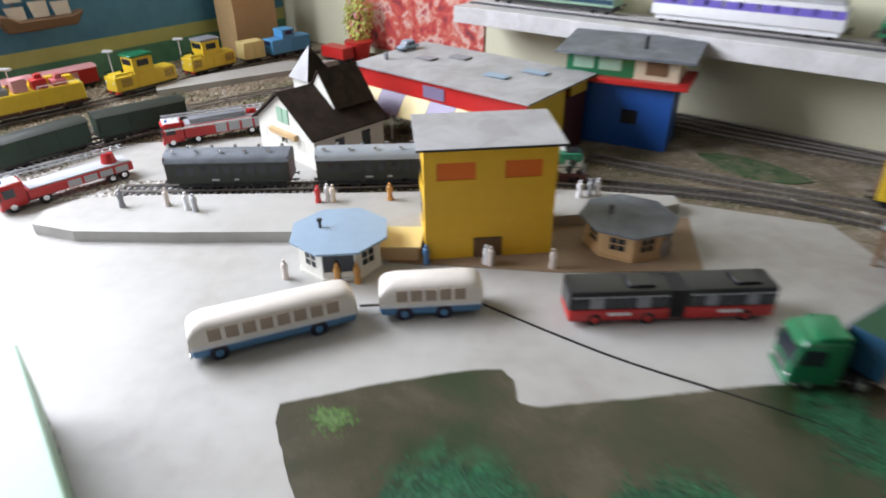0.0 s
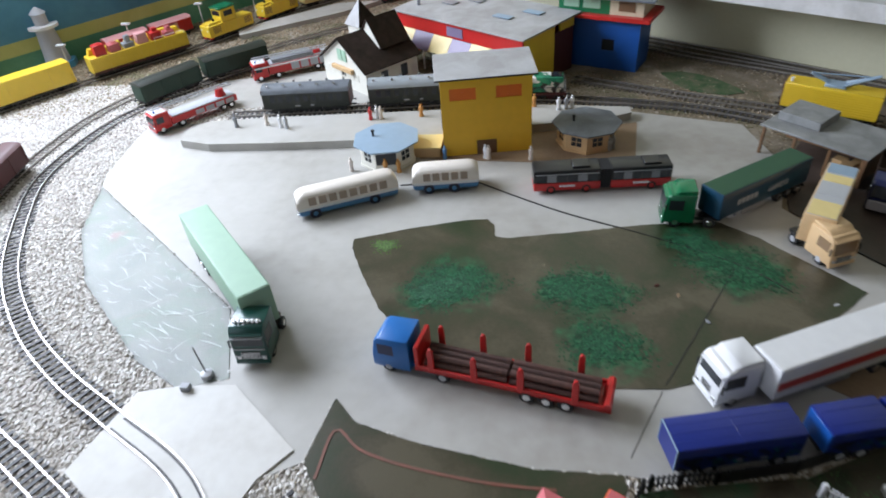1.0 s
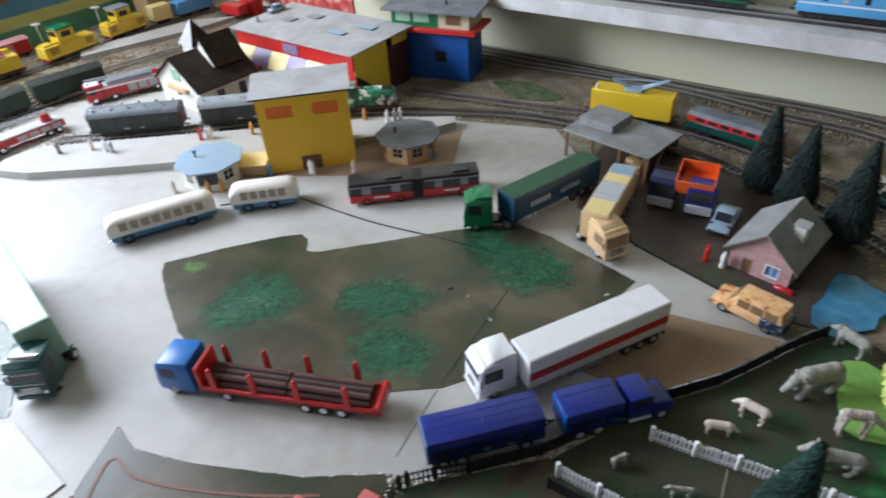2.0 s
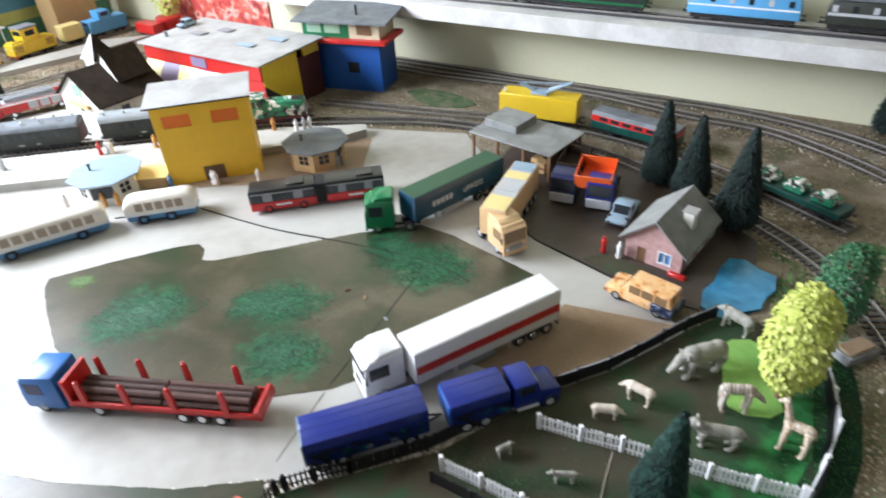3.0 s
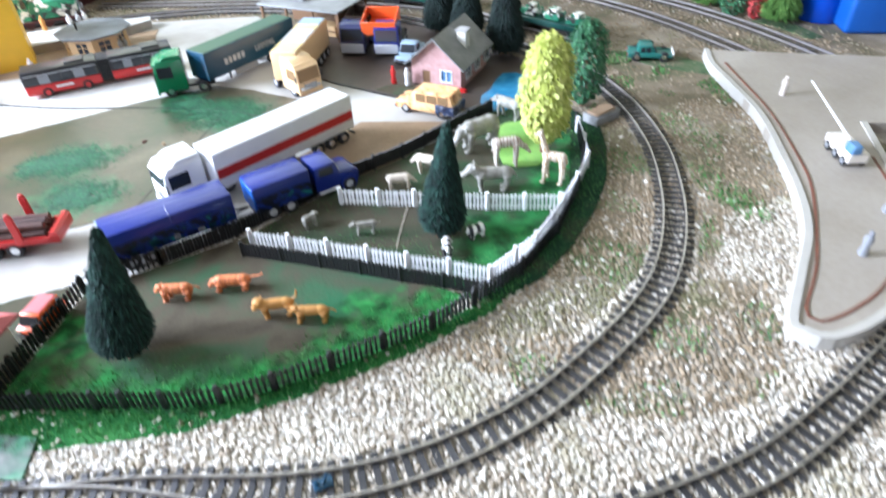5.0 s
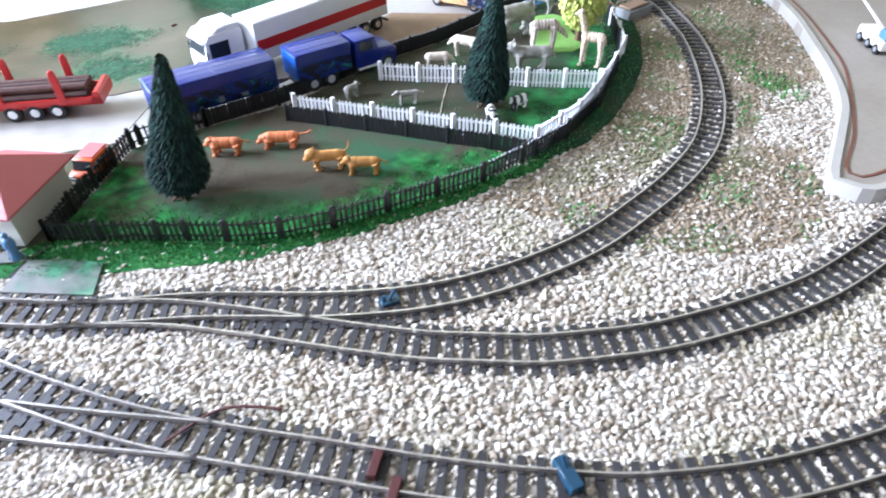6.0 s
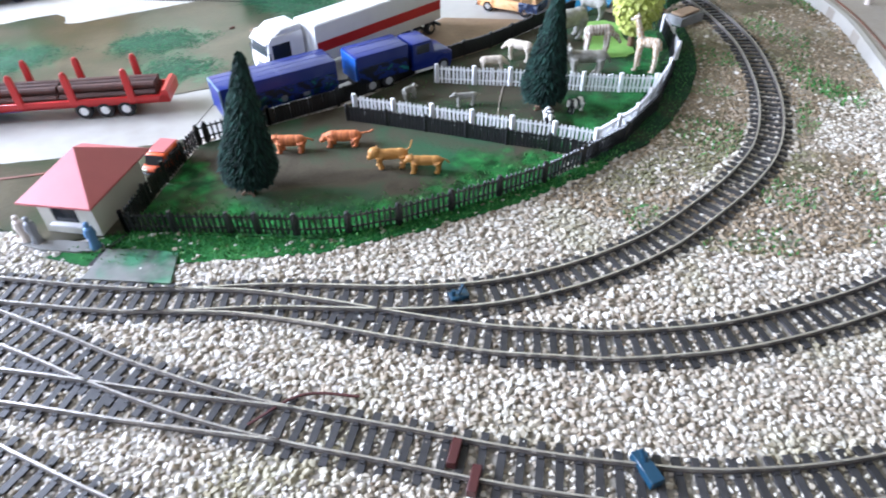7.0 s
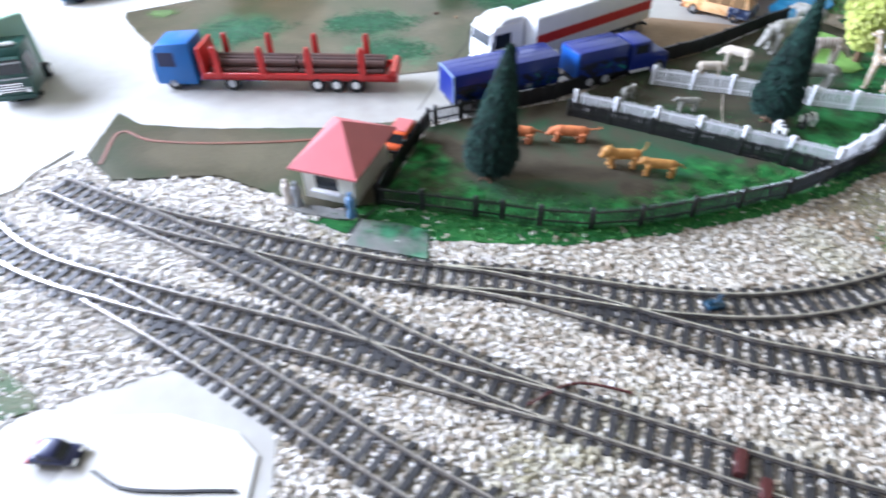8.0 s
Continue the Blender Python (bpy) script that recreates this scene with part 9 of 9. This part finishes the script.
# ---- gravel and grass fibres ----
HOLES = [PAVE, PAVE_BACK, PATCH, PATCH_LOW, LIONS, ZOO, ZOO_EDGE, YARD, QUAY, CROSSING, CORNER_PAD, CORNER_BOARD, POND, PLATFORM]
_ico = [Vector(v).normalized() for v in ((0, 1, 1.618), (0, -1, 1.618), (0, 1, -1.618), (0, -1, -1.618), (1, 1.618, 0), (-1, 1.618, 0), (1, -1.618, 0), (-1, -1.618, 0), (1.618, 0, 1), (1.618, 0, -1), (-1.618, 0, 1), (-1.618, 0, -1))]
ICO_V = np.array([tuple(v) for v in _ico])
ICO_F = np.array([(i, j, k) for i in range(12) for j in range(i + 1, 12) for k in range(j + 1, 12) if all((_ico[p] - _ico[q]).length < 1.1 for p, q in ((i, j), (j, k), (i, k)))])
for _f in range(len(ICO_F)):
    _a, _b, _c = (ICO_V[i] for i in ICO_F[_f])
    if np.dot(np.cross(_b - _a, _c - _a), _a + _b + _c) < 0:
        ICO_F[_f] = ICO_F[_f][::-1]
TRACK_PTS = np.array([(p.x, p.y) for line in LINES.values() for p in line])


def mask(points, outline):
    x, y = points[:, 0], points[:, 1]
    hit = np.zeros(len(points), bool)
    for (x0, y0), (x1, y1) in zip(outline, outline[1:] + outline[:1]):
        if y0 == y1:
            continue
        hit ^= ((y0 > y) != (y1 > y)) & (x < (x1 - x0) * (y - y0) / (y1 - y0) + x0)
    return hit


def scatter(x0, x1, y0, y1, step, holes, rng):
    gx, gy = np.meshgrid(np.arange(x0, x1, step), np.arange(y0, y1, step * 0.87))
    pts = np.stack([gx.ravel(), gy.ravel()], 1)
    pts += rng.uniform(-0.55, 0.55, pts.shape) * step
    for h in holes:
        pts = pts[~mask(pts, h)]
    return pts


def track_distance(pts):
    out = np.empty(len(pts))
    for i in range(0, len(pts), 4000):
        d = pts[i : i + 4000, None, :] - TRACK_PTS[None]
        out[i : i + 4000] = np.sqrt((d ** 2).sum(-1).min(1))
    return out


def stones(name, pts, size, mat, label, rng, z=0.0):
    n = len(pts)
    near = track_distance(pts)
    keep = (near > 0.0135) | (rng.random(n) < 0.8)
    pts, near = pts[keep], near[keep]
    n = len(pts)
    r = size * rng.uniform(0.65, 1.25, n) * np.where(near < 0.0135, 0.74, 1.0)
    jitter = 1 + rng.uniform(-0.42, 0.34, (n, 12, 1))
    stretch = np.stack([rng.uniform(0.8, 1.3, n), rng.uniform(0.8, 1.3, n), rng.uniform(0.55, 0.9, n)], 1)[:, None, :]
    v = ICO_V[None] * jitter * stretch * r[:, None, None]
    a = rng.uniform(0, 2 * np.pi, n)
    tilt = rng.uniform(-0.5, 0.5, n)
    y, z2 = v[..., 1] * np.cos(tilt)[:, None] - v[..., 2] * np.sin(tilt)[:, None], v[..., 1] * np.sin(tilt)[:, None] + v[..., 2] * np.cos(tilt)[:, None]
    x = v[..., 0] * np.cos(a)[:, None] - y * np.sin(a)[:, None]
    y = v[..., 0] * np.sin(a)[:, None] + y * np.cos(a)[:, None]
    lift = np.where(near < 0.0135, r * 0.42 + 0.0003, r * rng.uniform(0.1, 0.65, n)) + z
    v = np.stack([x + pts[:, 0, None], y + pts[:, 1, None], z2 + lift[:, None]], -1).reshape(-1, 3)
    f = (ICO_F[None] + 12 * np.arange(n)[:, None, None]).reshape(-1, 3)
    me = bpy.data.meshes.new(name)
    me.vertices.add(len(v))
    me.vertices.foreach_set("co", v.astype(np.float32).ravel())
    me.loops.add(f.size)
    me.loops.foreach_set("vertex_index", f.astype(np.int32).ravel())
    me.polygons.add(len(f))
    me.polygons.foreach_set("loop_start", np.arange(0, f.size, 3, dtype=np.int32))
    me.update(calc_edges=True)
    me.shade_flat()
    me.materials.append(mat)
    return tagged(new(name, me), label, "gravel", kind="stuff")


def blades(name, pts, height, mat, label, rng, z=0.0):
    n = len(pts)
    a = rng.uniform(0, 2 * np.pi, n)
    h = height * rng.uniform(0.5, 1.2, n)
    w = height * 0.28
    lean = rng.uniform(-0.7, 0.7, (n, 2)) * h[:, None]
    d = np.stack([np.cos(a), np.sin(a)], 1) * w
    base = np.full(n, z)
    v = np.stack([np.column_stack([pts - d, base]), np.column_stack([pts + d, base]), np.column_stack([pts + lean, base + h])], 1).reshape(-1, 3)
    f = np.arange(3 * n).reshape(-1, 3)
    return tagged(mesh_object(name, v.tolist(), f.tolist(), mat), label, "grass", kind="stuff")


RNG = np.random.default_rng(7)
BROWN_1 = [(0.50, 0.115), (0.56, 0.12), (0.64, 0.17), (0.70, 0.24), (0.74, 0.30), (0.765, 0.40), (0.74, 0.49), (0.70, 0.40), (0.71, 0.30), (0.66, 0.21), (0.60, 0.155)]
BROWN_2 = [(0.55, 0.065), (0.63, 0.10), (0.70, 0.17), (0.745, 0.25), (0.76, 0.33), (0.745, 0.30), (0.70, 0.24), (0.64, 0.17), (0.56, 0.12)]
BROWN_3 = [(0.60, 0.055), (0.66, 0.08), (0.72, 0.145), (0.76, 0.22), (0.79, 0.30), (0.80, 0.42), (0.85, 0.45), (0.91, 0.36), (0.865, 0.27), (0.80, 0.215), (0.755, 0.16), (0.70, 0.10), (0.65, 0.07)]
BROWN_4 = [(0.505, 0.05), (0.53, 0.02), (0.57, -0.005), (0.62, -0.015), (0.66, 0.0), (0.70, 0.06), (0.66, 0.08), (0.60, 0.055), (0.55, 0.065), (0.52, 0.085)]
_near = scatter(-0.02, 0.93, -0.21, 0.30, 0.00235, HOLES, RNG)
_east = (_near[:, 0] > 0.70) & (_near[:, 1] > 0.13)
BROWN_5 = [(0.47, 0.094), (0.53, 0.11), (0.57, 0.128), (0.64, 0.17), (0.66, 0.16), (0.60, 0.10), (0.55, 0.065), (0.50, 0.06), (0.485, 0.078)]
_four = mask(_near, BROWN_4) | mask(_near, BROWN_5)
_in = _east | _four | mask(_near, BROWN_1) | mask(_near, BROWN_2) | mask(_near, BROWN_3)
_edge = mask(_near, LIONS_EDGE)
_mix = RNG.random(len(_near))
_cream = (~_in & ~_edge) | (_in & (_mix < np.where(mask(_near, BROWN_3) | _east, 0.05, np.where(_four, 0.16, 0.07)))) | (_edge & (_mix < 0.10))
# the whiter share grows towards the window, painting its light into the stones
_white = _cream & (RNG.random(len(_near)) < np.clip((0.34 - _near[:, 0]) / 0.3, 0.0, 0.85))
stones("gravel", _near[_cream & ~_white], 0.00152, M["stones"], "pale cream ballast gravel along the tracks", RNG)
stones("gravel", _near[_white], 0.00152, M["stones_lit"], "gravel among the sidings, coloured whiter as lit by the window", RNG)
stones("gravel", _near[_in & (_mix >= np.where(mask(_near, BROWN_3) | _east, 0.34, np.where(_four, 0.3, 0.07)))], 0.00142, M["stones_brown"], "brown earthy gravel inside the loop", RNG)
_left = scatter(-0.70, -0.02, 0.02, 0.98, 0.0028, HOLES, RNG)
stones("gravel", _left, 0.0018, M["stones_lit"], "gravel round the western loop, coloured pale as overlit", RNG)
_far = scatter(0.10, 1.12, 0.30, 1.30, 0.0042, HOLES + [LIONS_EDGE], RNG)
_far = _far[((_far - np.array((0.403, 1.16))) @ np.array((0.588, 0.809))) < -0.006]
_far = _far[(RNG.random(len(_far)) < 0.26) | (track_distance(_far) < 0.032) & (RNG.random(len(_far)) < 0.8)]
_pale = (track_distance(_far) < 0.026) & (RNG.random(len(_far)) < 0.05)
stones("gravel", _far[~_pale], 0.00125, M["stones_brown"], "brown grey gravel along the rear tracks", RNG)
stones("gravel", _far[_pale], 0.0014, M["stones"], "pale gravel between the rear rails", RNG)
_fl = scatter(-0.85, 0.2, 0.85, 1.5, 0.0055, HOLES, RNG)
_fl = _fl[(((_fl - np.array((0.403, 1.16))) @ np.array((0.588, 0.809))) < -0.006) & (((_fl - np.array((0.403, 1.16))) @ np.array((0.809, -0.588))) > LEFT + 0.01)]
stones("gravel", _fl, 0.0019, M["stones_brown"], "brown grey gravel under the shore line", RNG)

_lion = scatter(0.17, 0.60, 0.09, 0.27, 0.0016, [], RNG)
_lion = _lion[mask(_lion, LIONS) | mask(_lion, LIONS_EDGE)]
_edge_d = np.min([np.hypot(_lion[:, 0] - x, _lion[:, 1] - y) for x, y in [(p.x, p.y) for p in smooth_line(BLACK_OUTER, 0.01)]], axis=0)
_lion = _lion[RNG.random(len(_lion)) < np.clip(1.05 - _edge_d / 0.035, 0.0, 0.9)]
blades("grass", _lion, 0.0022, M["tuft"], "short bright green grass fibres along the fence", RNG, 0.0018)
_z = scatter(0.38, 0.72, 0.11, 0.38, 0.0022, [], RNG)
_z = _z[mask(_z, ZOO) | mask(_z, ZOO_EDGE)]
_zd = np.min([np.hypot(_z[:, 0] - x, _z[:, 1] - y) for x, y in [(p.x, p.y) for p in smooth_line(WHITE_LONG, 0.01)]], axis=0)
_z = _z[RNG.random(len(_z)) < np.clip(0.9 - _zd / 0.05, 0.05, 0.8)]
blades("grass", _z, 0.0018, M["tuft"], "short green grass fibres along the white fence", RNG, 0.0022)
_b = scatter(0.50, 0.93, -0.02, 0.45, 0.0032, HOLES, RNG)
_b = _b[(mask(_b, BROWN_1) | mask(_b, BROWN_2) | mask(_b, BROWN_3) | mask(_b, BROWN_4)) & (track_distance(_b) > 0.015)]
_b = _b[np.array([noise.noise(Vector((x * 22, y * 22, 3.0))) for x, y in _b]) > 0.08]
_q = scatter(0.66, 0.80, 0.08, 0.24, 0.0026, HOLES, RNG)
_q = _q[(np.hypot((_q[:, 0] - 0.752) / 0.016, (_q[:, 1] - 0.145) / 0.034) < RNG.uniform(0.3, 1.3, len(_q))) & (track_distance(_q) > 0.016)]
blades("grass", _q, 0.0036, M["tuft"], "green flock scattered over the gravel", RNG, 0.0008)
blades("grass", _b, 0.0035, M["tuft"], "tufts of green fibres in the brown earth", RNG, 0.0)
